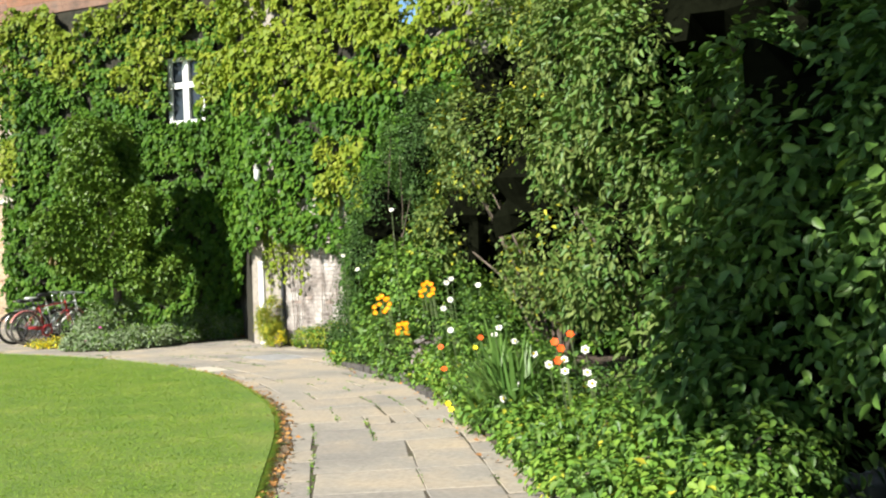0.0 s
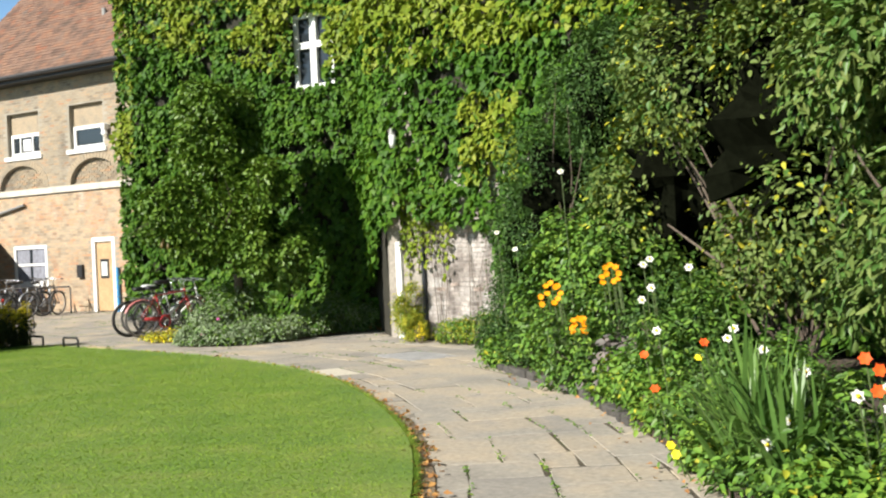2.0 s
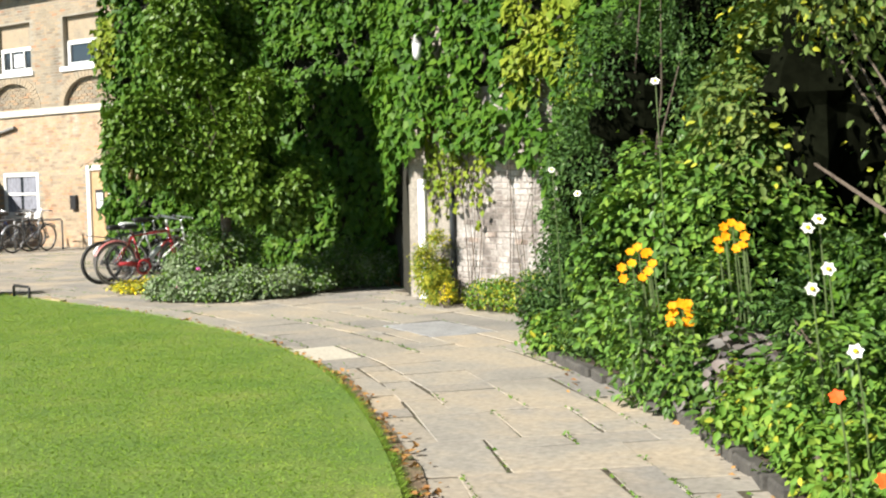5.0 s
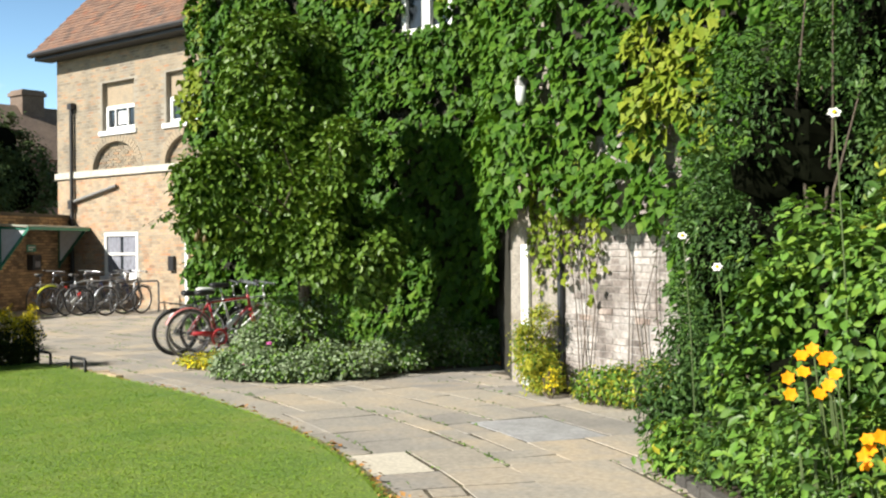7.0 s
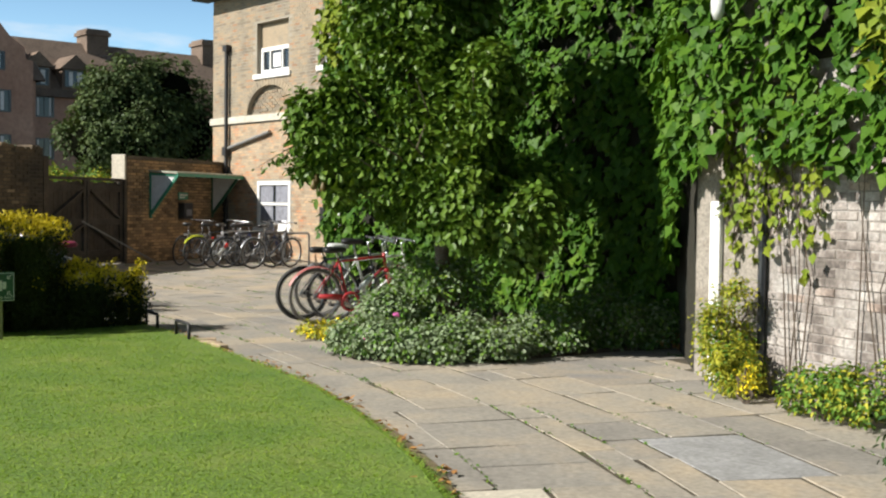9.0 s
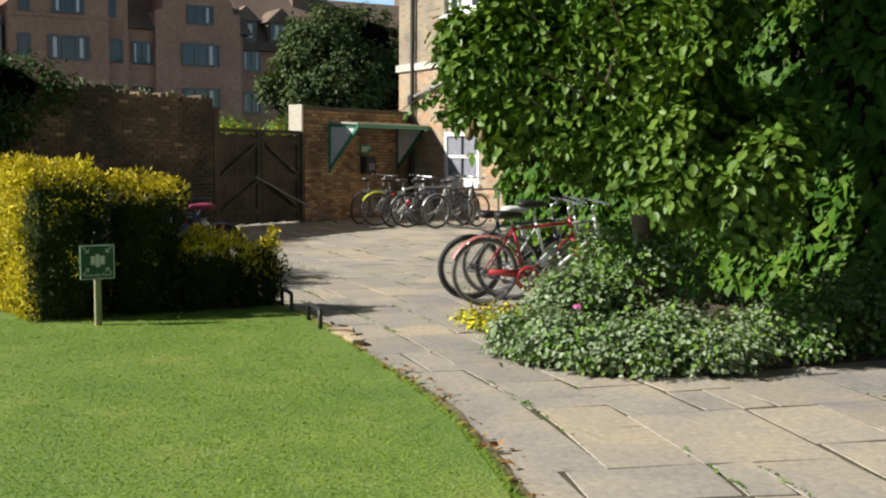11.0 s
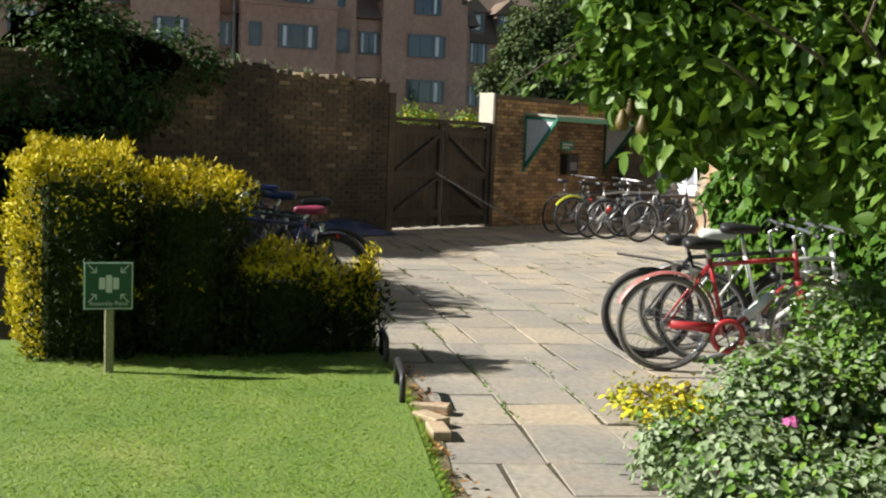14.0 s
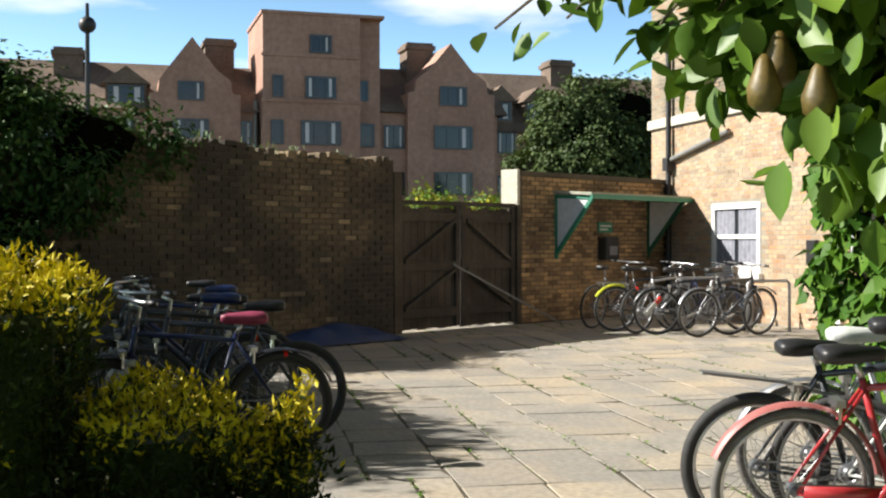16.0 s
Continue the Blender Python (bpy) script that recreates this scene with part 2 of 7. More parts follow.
M_WOODG = surface("weathered_oak", [(0.3, (0.036, 0.0296, 0.0224)), (0.5, (0.068, 0.056, 0.0432)), (0.7, (0.104, 0.088, 0.0704))], scale=2.0, fine=28, rough=0.9, bump=0.5, obrand=TINT)
M_POST = surface("pale_post_wood", [(0.3, (0.24, 0.22, 0.12)), (0.7, (0.36, 0.33, 0.20))], scale=6, fine=50, rough=0.9)
M_WHITE = plain("white_paint", (0.78, 0.78, 0.76), 0.45, var=0.08, scale=9)
M_DOOR = surface("varnished_door", [(0.3, (0.42, 0.27, 0.14)), (0.7, (0.52, 0.36, 0.20))], scale=4, fine=30, rough=0.5)
M_BLACK = plain("black_iron", (0.022, 0.022, 0.024), 0.5, var=0.3)
M_RUBBER = plain("tyre_rubber", (0.035, 0.034, 0.033), 0.75, var=0.3)
M_GREYTYRE = plain("dusty_tyre", (0.16, 0.15, 0.14), 0.8, var=0.3)
M_CHROME = plain("bright_metal", (0.62, 0.63, 0.65), 0.28, 0.95, var=0.12)
M_STEEL = plain("dull_steel", (0.34, 0.35, 0.37), 0.45, 0.8, var=0.2)
M_RED = plain("red_enamel", (0.42, 0.03, 0.035), 0.32, var=0.2, coat=0.3)
M_PINKRED = plain("faded_red_mudguard", (0.42, 0.14, 0.13), 0.45, var=0.2)
M_BLUE = plain("blue_enamel", (0.012, 0.025, 0.10), 0.35, var=0.2, coat=0.3)
M_BLUEPIPE = plain("blue_paint", (0.06, 0.30, 0.62), 0.45, var=0.15)
M_DKGREY = plain("dark_enamel", (0.03, 0.033, 0.04), 0.35, var=0.25, coat=0.3)
M_SILVER = plain("silver_enamel", (0.45, 0.46, 0.48), 0.35, 0.4, var=0.15)
M_SADDLE = plain("black_saddle", (0.018, 0.018, 0.02), 0.45, var=0.2)
M_PINKSAD = plain("wine_saddle", (0.30, 0.04, 0.09), 0.5, var=0.2)
M_GREENP = plain("green_paint", (0.03, 0.22, 0.14), 0.5, var=0.2)
M_SIGN = plain("sign_green", (0.012, 0.085, 0.045), 0.45, var=0.15)
M_SIGNW = plain("sign_white", (0.62, 0.64, 0.62), 0.5, var=0.1)
M_LEAD = plain("lead_grey", (0.26, 0.26, 0.25), 0.55, 0.3, var=0.25)
M_CANOPY = surface("canopy_sheet", [(0.3, (0.30, 0.31, 0.24)), (0.7, (0.42, 0.42, 0.34))], scale=4, fine=20, rough=0.7)
M_DKPLASTIC = plain("dark_plastic", (0.03, 0.03, 0.032), 0.4, var=0.2)
M_TARP = plain("blue_tarpaulin", (0.02, 0.045, 0.14), 0.5, var=0.35, scale=6)
M_NET = plain("grey_net_curtain", (0.27, 0.28, 0.33), 0.9, var=0.4, scale=9)
# near-black stand-in for the deep shade inside crowns
M_CROWN_SHADE = plain("crown_shade", (0.006, 0.007, 0.004), 1.0, var=0.5, scale=14)
M_CROWN_SHADE.node_tree.nodes["Principled BSDF"].inputs["Specular IOR Level"].default_value = 0.0
# wall colour that paints the shade in the gaps of the ivy
M_IVY_SHADE = surface("ivy_gap_shade", [(0.3, (0.012, 0.013, 0.007)), (0.7, (0.035, 0.03, 0.018))], scale=5, fine=50, rough=0.95, bump=0.8, dist=0.02)
M_CURTAIN = plain("pale_curtain", (0.66, 0.66, 0.68), 0.9, var=0.2, scale=12)
M_REFLECT = plain("red_reflector", (0.75, 0.03, 0.02), 0.2, var=0.1)
M_YELLOWB = plain("hi_vis_yellow", (0.7, 0.75, 0.05), 0.6, var=0.1)
M_BARK = surface("bark", [(0.3, (0.07, 0.052, 0.038)), (0.7, (0.16, 0.125, 0.095))], scale=8, fine=60, rough=0.95, bump=0.8, dist=0.01)
M_STEM = plain("green_stem", (0.09, 0.13, 0.04), 0.6)
M_GLASS, _nt, _bs = mat_new("window_glass")
_bs.inputs["Base Color"].default_value = (0.02, 0.025, 0.03, 1)
_bs.inputs["Roughness"].default_value = 0.06
_bs.inputs["Specular IOR Level"].default_value = 0.45
L_IVY = leaf_mat("boston_ivy", [(0.0, (0.0192, 0.06, 0.0064)), (0.4, (0.04, 0.1024, 0.0096)), (0.75, (0.068, 0.14, 0.0128)), (1.0, (0.116, 0.184, 0.0192))], patch=0.7)
L_IVYY = leaf_mat("yellowing_ivy", [(0.0, (0.072, 0.1296, 0.01152)), (0.5, (0.1368, 0.1872, 0.01584)), (1.0, (0.2232, 0.2448, 0.02592))], patch=0.9)
L_PEAR = leaf_mat("pear_leaf", [(0.0, (0.03825, 0.085, 0.0085)), (0.5, (0.0765, 0.1445, 0.0153)), (0.9, (0.1275, 0.1955, 0.0255)), (1.0, (0.238, 0.2295, 0.034))], rough=0.45, patch=0.9, spec=0.28)
L_DARK = leaf_mat("dark_shrub_leaf", [(0.0, (0.018, 0.045, 0.012)), (0.5, (0.036, 0.08, 0.018)), (1.0, (0.075, 0.13, 0.03))], patch=1.0)
L_MID = leaf_mat("shrub_leaf", [(0.0, (0.03, 0.075, 0.016)), (0.5, (0.062, 0.13, 0.024)), (1.0, (0.12, 0.19, 0.04))], rough=0.45, patch=1.0, spec=0.3)
L_OLIVE = leaf_mat("olive_shrub_leaf", [(0.0, (0.045, 0.075, 0.02)), (0.5, (0.095, 0.14, 0.034)), (0.9, (0.16, 0.20, 0.055)), (1.0, (0.28, 0.20, 0.05))], patch=1.1)
L_FRESH = leaf_mat("fresh_leaf", [(0.0, (0.055, 0.13, 0.02)), (0.5, (0.10, 0.20, 0.028)), (1.0, (0.20, 0.28, 0.04))], patch=2.0)
L_GREY = leaf_mat("grey_green_leaf", [(0.0, (0.0858, 0.1326, 0.0546)), (0.5, (0.1872, 0.2496, 0.1326)), (1.0, (0.3276, 0.3744, 0.2652))], patch=3.0, rough=0.55)
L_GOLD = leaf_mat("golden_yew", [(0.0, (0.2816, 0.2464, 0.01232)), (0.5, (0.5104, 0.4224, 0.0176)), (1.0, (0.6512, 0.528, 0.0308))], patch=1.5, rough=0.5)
# inner needles, and the shade colour of the hedge's unlit faces
L_YEW_SHADE = leaf_mat("inner_and_shaded_yew", [(0.0, (0.012, 0.02, 0.006)), (0.7, (0.03, 0.045, 0.01)), (1.0, (0.10, 0.11, 0.015))], patch=2.0, rough=0.5)
L_LIME = leaf_mat("lime_leaf", [(0.0, (0.16, 0.20, 0.02)), (0.5, (0.30, 0.31, 0.03)), (1.0, (0.46, 0.40, 0.04))], patch=3.0)
L_BLADE = leaf_mat("strap_leaf", [(0.0, (0.05, 0.12, 0.025)), (1.0, (0.13, 0.22, 0.05))], patch=2.0, rough=0.35)
L_GRASS = leaf_mat("grass_blade", [(0.0, (0.105, 0.20, 0.024)), (0.45, (0.165, 0.275, 0.035)), (1.0, (0.29, 0.36, 0.062))], patch=0.8, rough=0.5, through_light=0.25)
L_FARTREE = leaf_mat("far_tree_leaf", [(0.0, (0.028, 0.05, 0.018)), (0.5, (0.055, 0.085, 0.028)), (1.0, (0.10, 0.13, 0.045))], patch=0.5)
L_DEAD = leaf_mat("fallen_leaf", [(0.0, (0.16, 0.075, 0.03)), (0.5, (0.34, 0.17, 0.06)), (1.0, (0.5, 0.30, 0.10))], patch=3.0, rough=0.7, through_light=0.1)
L_PURPLE = leaf_mat("purple_leaf", [(0.0, (0.07, 0.06, 0.07)), (0.5, (0.14, 0.13, 0.12)), (1.0, (0.26, 0.20, 0.19))], patch=3.0, rough=0.5)
P_ORANGE = leaf_mat("orange_petal", [(0.0, (0.80, 0.26, 0.005)), (1.0, (0.92, 0.42, 0.01))], patch=5.0, rough=0.6, through_light=0.3)
P_WHITE = leaf_mat("white_petal", [(0.0, (0.78, 0.78, 0.80)), (1.0, (0.86, 0.86, 0.86))], patch=5.0, rough=0.6, through_light=0.25)
P_RED = leaf_mat("red_petal", [(0.0, (0.70, 0.06, 0.015)), (1.0, (0.85, 0.14, 0.02))], patch=5.0, rough=0.6)
P_PINK = leaf_mat("pink_petal", [(0.0, (0.75, 0.13, 0.45)), (1.0, (0.82, 0.25, 0.55))], patch=5.0, rough=0.6)
P_YELLOW = leaf_mat("yellow_petal", [(0.0, (0.80, 0.60, 0.02)), (1.0, (0.88, 0.72, 0.03))], patch=5.0, rough=0.6)
M_PEAR = surface("pear_skin", [(0.3, (0.084, 0.06, 0.012)), (0.7, (0.144, 0.096, 0.018))], scale=9, fine=90, rough=0.5, bump=0.1)

# ---- building tools ----
RNG = np.random.default_rng(7)


def mesh_from(name, verts, faces, material, smooth=False):
    """A mesh from an array of corners and an array (or list) of faces."""
    me = bpy.data.meshes.new(name)
    v = np.asarray(verts, np.float32).reshape(-1, 3)
    if isinstance(faces, np.ndarray):
        n, k = faces.shape
        me.vertices.add(len(v))
        me.vertices.foreach_set("co", v.ravel())
        me.loops.add(n * k)
        me.loops.foreach_set("vertex_index", faces.astype(np.int32).ravel())
        me.polygons.add(n)
        me.polygons.foreach_set("loop_start", np.arange(0, n * k, k, dtype=np.int32))
        me.polygons.foreach_set("loop_total", np.full(n, k, np.int32))
    else:
        me.from_pydata(v.tolist(), [], faces)
    me.update(calc_edges=True)
    if material:
        me.materials.append(material)
    me.polygons.foreach_set("use_smooth", np.full(len(me.polygons), smooth, bool))
    return me


def under(ob, parent):
    ob.parent = parent
    return ob


def thing(name, label, category, group="", at=(0, 0, 0), turn=0.0, kind=""):
    ob = new(name)
    ob.empty_display_size = 0.1
    ob.matrix_basis = pose(*at, 0, 0, turn)
    return tagged(ob, label, category, group, kind)


class Solid:
    """Collects corners and faces of one part."""

    def __init__(self):
        self.v, self.f = [], []

    def add(self, verts, faces):
        o = len(self.v)
        self.v += [tuple(p) for p in verts]
        self.f += [tuple(i + o for i in f) for f in faces]
        return self

    def box(self, x0, x1, y0, y1, z0, z1, ch=0.0):
        """A box; ch chamfers the edges of its top and upright corners."""
        if not ch:
            return self.add([(x, y, z) for z in (z0, z1) for y in (y0, y1) for x in (x0, x1)], [(0, 2, 3, 1), (4, 5, 7, 6), (0, 1, 5, 4), (2, 6, 7, 3), (0, 4, 6, 2), (1, 3, 7, 5)])
        ring = [(x0 + ch, y0), (x1 - ch, y0), (x1, y0 + ch), (x1, y1 - ch), (x1 - ch, y1), (x0 + ch, y1), (x0, y1 - ch), (x0, y0 + ch)]
        top = [(x0 + ch, y0 + ch), (x1 - ch, y0 + ch), (x1 - ch, y0 + ch), (x1 - ch, y1 - ch), (x1 - ch, y1 - ch), (x0 + ch, y1 - ch), (x0 + ch, y1 - ch), (x0 + ch, y0 + ch)]
        vs = [(x, y, z0) for x, y in ring] + [(x, y, z1 - ch) for x, y in ring] + [(top[i][0], top[i][1], z1) for i in (0, 2, 4, 6)]
        fs = [tuple(range(7, -1, -1))] + [(i, (i + 1) % 8, 8 + (i + 1) % 8, 8 + i) for i in range(8)]
        fs += [(8, 9, 17, 16), (9, 10, 17), (10, 11, 18, 17), (11, 12, 18), (12, 13, 19, 18), (13, 14, 19), (14, 15, 16, 19), (15, 8, 16), (16, 17, 18, 19)]
        return self.add(vs, fs)

    def bar(self, a, b, w, h, up=(0, 0, 1)):
        """A straight bar of section w by h from a to b."""
        a, b = Vector(a), Vector(b)
        d = (b - a).normalized()
        s = d.cross(Vector(up))
        s = s.normalized() if s.length > 1e-4 else Vector((1, 0, 0))
        u = s.cross(d).normalized()
        vs = [p + s * (i * w / 2) + u * (j * h / 2) for p in (a, b) for i, j in ((-1, -1), (1, -1), (1, 1), (-1, 1))]
        return self.add(vs, [(0, 1, 2, 3), (7, 6, 5, 4), (0, 4, 5, 1), (1, 5, 6, 2), (2, 6, 7, 3), (3, 7, 4, 0)])

    def tube(self, pts, r, n=8, closed=False, caps=True):
        """A round tube along pts; r is one radius or one for each point."""
        pts = [Vector(p) for p in pts]
        k = len(pts)
        rs = [r] * k if isinstance(r, (int, float)) else list(r)
        vs, fs, side = [], [], None
        for i, p in enumerate(pts):
            a = pts[(i - 1) % k] if closed or i else p
            b = pts[(i + 1) % k] if closed or i < k - 1 else p
            d = (b - a).normalized()
            if side is None:
                side = d.cross(Vector((0, 0, 1))) if abs(d.z) < 0.9 else d.cross(Vector((0, 1, 0)))
            side = (side - d * side.dot(d)).normalized()
            u = d.cross(side)
            vs += [p + (side * math.cos(q) + u * math.sin(q)) * rs[i] for q in (2 * math.pi * j / n for j in range(n))]
        for i in range(k if closed else k - 1):
            o, q = i * n, ((i + 1) % k) * n
            fs += [(o + j, o + (j + 1) % n, q + (j + 1) % n, q + j) for j in range(n)]
        if caps and not closed:
            fs += [tuple(range(n - 1, -1, -1)), tuple(range((k - 1) * n, k * n))]
        return self.add(vs, fs)

    def ring(self, c, axis, rad, r, n=36, m=7, a0=0.0, a1=2 * math.pi):
        """A torus, or an arc of one, round axis through c. Angles run from +x to +z for axis y."""
        c, ax = Vector(c), Vector(axis).normalized()
        e1 = Vector((1, 0, 0)) if abs(ax.x) < 0.9 else Vector((0, 1, 0))
        e1 = (e1 - ax * e1.dot(ax)).normalized()
        e2 = e1.cross(ax) if ax.y > 0.5 else ax.cross(e1)
        full = a1 - a0 > 6.28
        k = n if full else n + 1
        pts = [c + (e1 * math.cos(a0 + (a1 - a0) * i / n) + e2 * math.sin(a0 + (a1 - a0) * i / n)) * rad for i in range(k)]
        return self.tube(pts, r, m, closed=full)

    def ellipsoid(self, c, rx, ry, rz, n=12, m=8):
        vs, fs = [], []
        for i in range(1, m):
            a = math.pi * i / m
            vs += [(c[0] + rx * math.sin(a) * math.cos(2 * math.pi * j / n), c[1] + ry * math.sin(a) * math.sin(2 * math.pi * j / n), c[2] + rz * math.cos(a)) for j in range(n)]
        top, bot = len(vs), len(vs) + 1
        vs += [(c[0], c[1], c[2] + rz), (c[0], c[1], c[2] - rz)]
        for i in range(m - 2):
            fs += [(i * n + j, (i + 1) * n + j, (i + 1) * n + (j + 1) % n, i * n + (j + 1) % n) for j in range(n)]
        fs += [(top, j, (j + 1) % n) for j in range(n)] + [(bot, (m - 2) * n + (j + 1) % n, (m - 2) * n + j) for j in range(n)]
        return self.add(vs, fs)

    def prism(self, outline, z0, z1):
        n = len(outline)
        vs = [(x, y, z0) for x, y in outline] + [(x, y, z1) for x, y in outline]
        return self.add(vs, [tuple(range(n - 1, -1, -1)), tuple(range(n, 2 * n))] + [(i, (i + 1) % n, n + (i + 1) % n, n + i) for i in range(n)])

    def moved(self, m):
        self.v = [tuple(m @ Vector(p)) for p in self.v]
        return self


def part(name, solid, material, parent=None, label="", smooth=False):
    ob = new(name, mesh_from(name, solid.v, solid.f, material, smooth))
    if parent:
        ob.parent = parent
    if label:
        ob["label"] = label
    return ob


def unit(a):
    return a / np.maximum(np.linalg.norm(a, axis=-1, keepdims=True), 1e-9)


def leaf_mesh(name, P, N, D, size, aspect, material, fold=0.18, droop=0.15, blunt=0.42, fine=False):
    """Folded leaf blades at P, with face normals N, pointing along D; size is each one's length."""
    P, N, D = np.asarray(P, float), unit(np.asarray(N, float)), np.asarray(D, float)
    D = unit(D - N * (D * N).sum(1, keepdims=True))
    S = np.cross(N, D)
    L = np.broadcast_to(np.asarray(size, float), (len(P),))[:, None]
    W = L * aspect
    if not fine:
        base = P
        mid = P + D * L * blunt - N * L * fold * 0.5
        lf = P + D * L * blunt * 0.95 + S * W * 0.5 + N * L * fold * 0.4
        rt = P + D * L * blunt * 0.95 - S * W * 0.5 + N * L * fold * 0.4
        tip = P + D * L - N * L * droop
        V = np.stack([base, lf, tip, rt, mid], 1).reshape(-1, 3)
        k = np.arange(len(P))[:, None] * 5
        F = np.concatenate([k + np.array([[0, 4, 1]]), k + np.array([[4, 2, 1]]), k + np.array([[0, 3, 4]]), k + np.array([[4, 3, 2]])], 0)
        return mesh_from(name, V, F, material, True)
    # an oval blade with a stalk end, two bends along the rib and cupped sides
    rows = ((0.0, 0.0, 0.0), (blunt * 0.5, 0.82, 0.01), (blunt, 1.0, -0.01), (0.5 + blunt * 0.55, 0.72, -droop * 0.45), (1.0, 0.0, -droop))
    V = []
    for q, w, dz in rows:
        c = P + D * L * q + N * L * dz
        if w:
            V += [c + S * W * 0.5 * w + N * L * fold * 0.45 * w, c - N * L * fold * 0.3, c - S * W * 0.5 * w + N * L * fold * 0.45 * w]
        else:
            V.append(c)
    V = np.stack(V, 1).reshape(-1, 3)
    k = np.arange(len(P))[:, None] * 11
    tri = [(0, 2, 1), (0, 3, 2), (7, 8, 10), (8, 9, 10)]
    for r0, r1 in ((1, 4), (4, 7)):
        tri += [(r0, r0 + 1, r1), (r0 + 1, r1 + 1, r1), (r0 + 1, r0 + 2, r1 + 1), (r0 + 2, r1 + 2, r1 + 1)]
    F = np.concatenate([k + np.array([t]) for t in tri], 0)
    return mesh_from(name, V, F, material, True)


def stuff(name, me, parent=None, label="", category="", kind="stuff"):
    ob = new(name, me)
    if parent:
        ob.parent = parent
    else:
        tagged(ob, label, category, "", kind)
    return ob


def rand_dirs(n, g=RNG):
    return unit(g.normal(size=(n, 3)))


def clump_points(blobs, n_clumps, per_clump, spread, g=RNG, lift=0.25, hollow=0.72, lumps=16, lump_r=0.36):
    """Leaf places and outward ways over a crown: blobs carry smaller lumps, lumps carry twig ends, twig ends carry
    leaves; between the lumps stay gaps."""
    subs = []
    for b in blobs:
        c, r = np.array(b[:3]), np.array(b[3:6])
        d = rand_dirs(lumps, g)
        k = lump_r * g.uniform(0.7, 1.3, (lumps, 1))
        cc = c + d * r * (1.0 - k * 0.7) * g.uniform(0.85, 1.05, (lumps, 1))
        subs += [(*p, *(r * q)) for p, q in zip(cc, k)]
    B0 = np.array(subs)
    w = (B0[:, 3] * B0[:, 4] * B0[:, 5]) ** 0.667
    pick = g.choice(len(B0), n_clumps, p=w / w.sum())
    B = B0[pick]
    d = rand_dirs(n_clumps, g)
    home = np.concatenate([np.repeat(np.array([b[:3]]), lumps, 0) for b in blobs])[pick]
    outw = unit(B[:, :3] - home)
    d = unit(d + outw * 0.55 + np.array([0, 0, 0.15]))
    rr = hollow + (1.06 - hollow) * g.random((n_clumps, 1)) ** 0.7
    C = B[:, :3] + d * B[:, 3:6] * rr
    out = d
    P = np.repeat(C, per_clump, 0)
    O = np.repeat(out, per_clump, 0)
    P = P + g.normal(size=P.shape) * spread * np.array([1, 1, 0.8])
    N = unit(O * 0.8 + np.array([0, 0, 0.55 + lift]) + g.normal(size=P.shape) * 0.5)
    D = unit(O * 0.7 + np.array([0, 0, -0.4]) + g.normal(size=P.shape) * 0.55)
    ok = P[:, 2] > 0.03
    return P[ok], N[ok], D[ok], C, out


def twigs(base, ends, g, r0=0.02, name="branch", n_max=60):
    """Bent twigs from the foot to some of the twig ends."""
    s = Solid()
    idx = g.choice(len(ends), min(n_max, len(ends)), replace=False)
    b = Vector(base)
    for i in idx:
        e = Vector(ends[i])
        m1 = b.lerp(e, 0.35) + Vector((g.normal() * 0.06, g.normal() * 0.06, 0.22 * (e - b).length * 0.5))
        m2 = b.lerp(e, 0.7) + Vector((g.normal() * 0.06, g.normal() * 0.06, 0.1))
        s.tube([b, m1, m2, e], [r0, r0 * 0.7, r0 * 0.45, r0 * 0.2], 5, caps=False)
    return s


def shrub(name, label, category, blobs, mats, n_clumps, per_clump, size, aspect, spread, seed, foot=None, hollow=0.72, twig=50, group="", lift=0.25, fold=0.18, lumps=16, lump_r=0.36, fine=True, heart=0.5):
    """A shrub: bent stems and a crown of bunched leaves in one or more tints."""
    g = np.random.default_rng(seed)
    t = thing(name, label, category, group)
    P, N, D, C, out = clump_points(blobs, n_clumps, per_clump, spread, g, lift, hollow, lumps, lump_r)
    foot = foot or (blobs[0][0], blobs[0][1], 0.0)
    part("branchwork", twigs(foot, C, g, n_max=max(5, twig // 4)), M_BARK, t, "bent brown woody branchwork")
    # added near-black cores paint the deep shade behind the leaves
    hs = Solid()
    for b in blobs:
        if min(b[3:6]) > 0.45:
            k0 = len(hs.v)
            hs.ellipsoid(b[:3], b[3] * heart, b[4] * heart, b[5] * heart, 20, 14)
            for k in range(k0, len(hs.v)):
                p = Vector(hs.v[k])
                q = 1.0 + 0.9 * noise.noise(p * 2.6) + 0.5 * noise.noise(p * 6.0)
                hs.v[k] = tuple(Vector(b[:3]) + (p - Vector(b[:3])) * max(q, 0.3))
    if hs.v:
        part("heart", hs, M_CROWN_SHADE, t, "near-black core painting the shade inside the shrub")
    which = g.random(len(P))
    total = sum(w for _, w in mats)
    lo = 0.0
    for m, w in mats:
        sel = (which >= lo / total) & (which < (lo + w) / total)
        lo += w
        k = int(sel.sum())
        stuff("crown", leaf_mesh("crown", P[sel], N[sel], D[sel], size * g.uniform(0.6, 1.25, k), aspect, m, fold, fine=fine), t)["kind"] = "stuff"
    return t


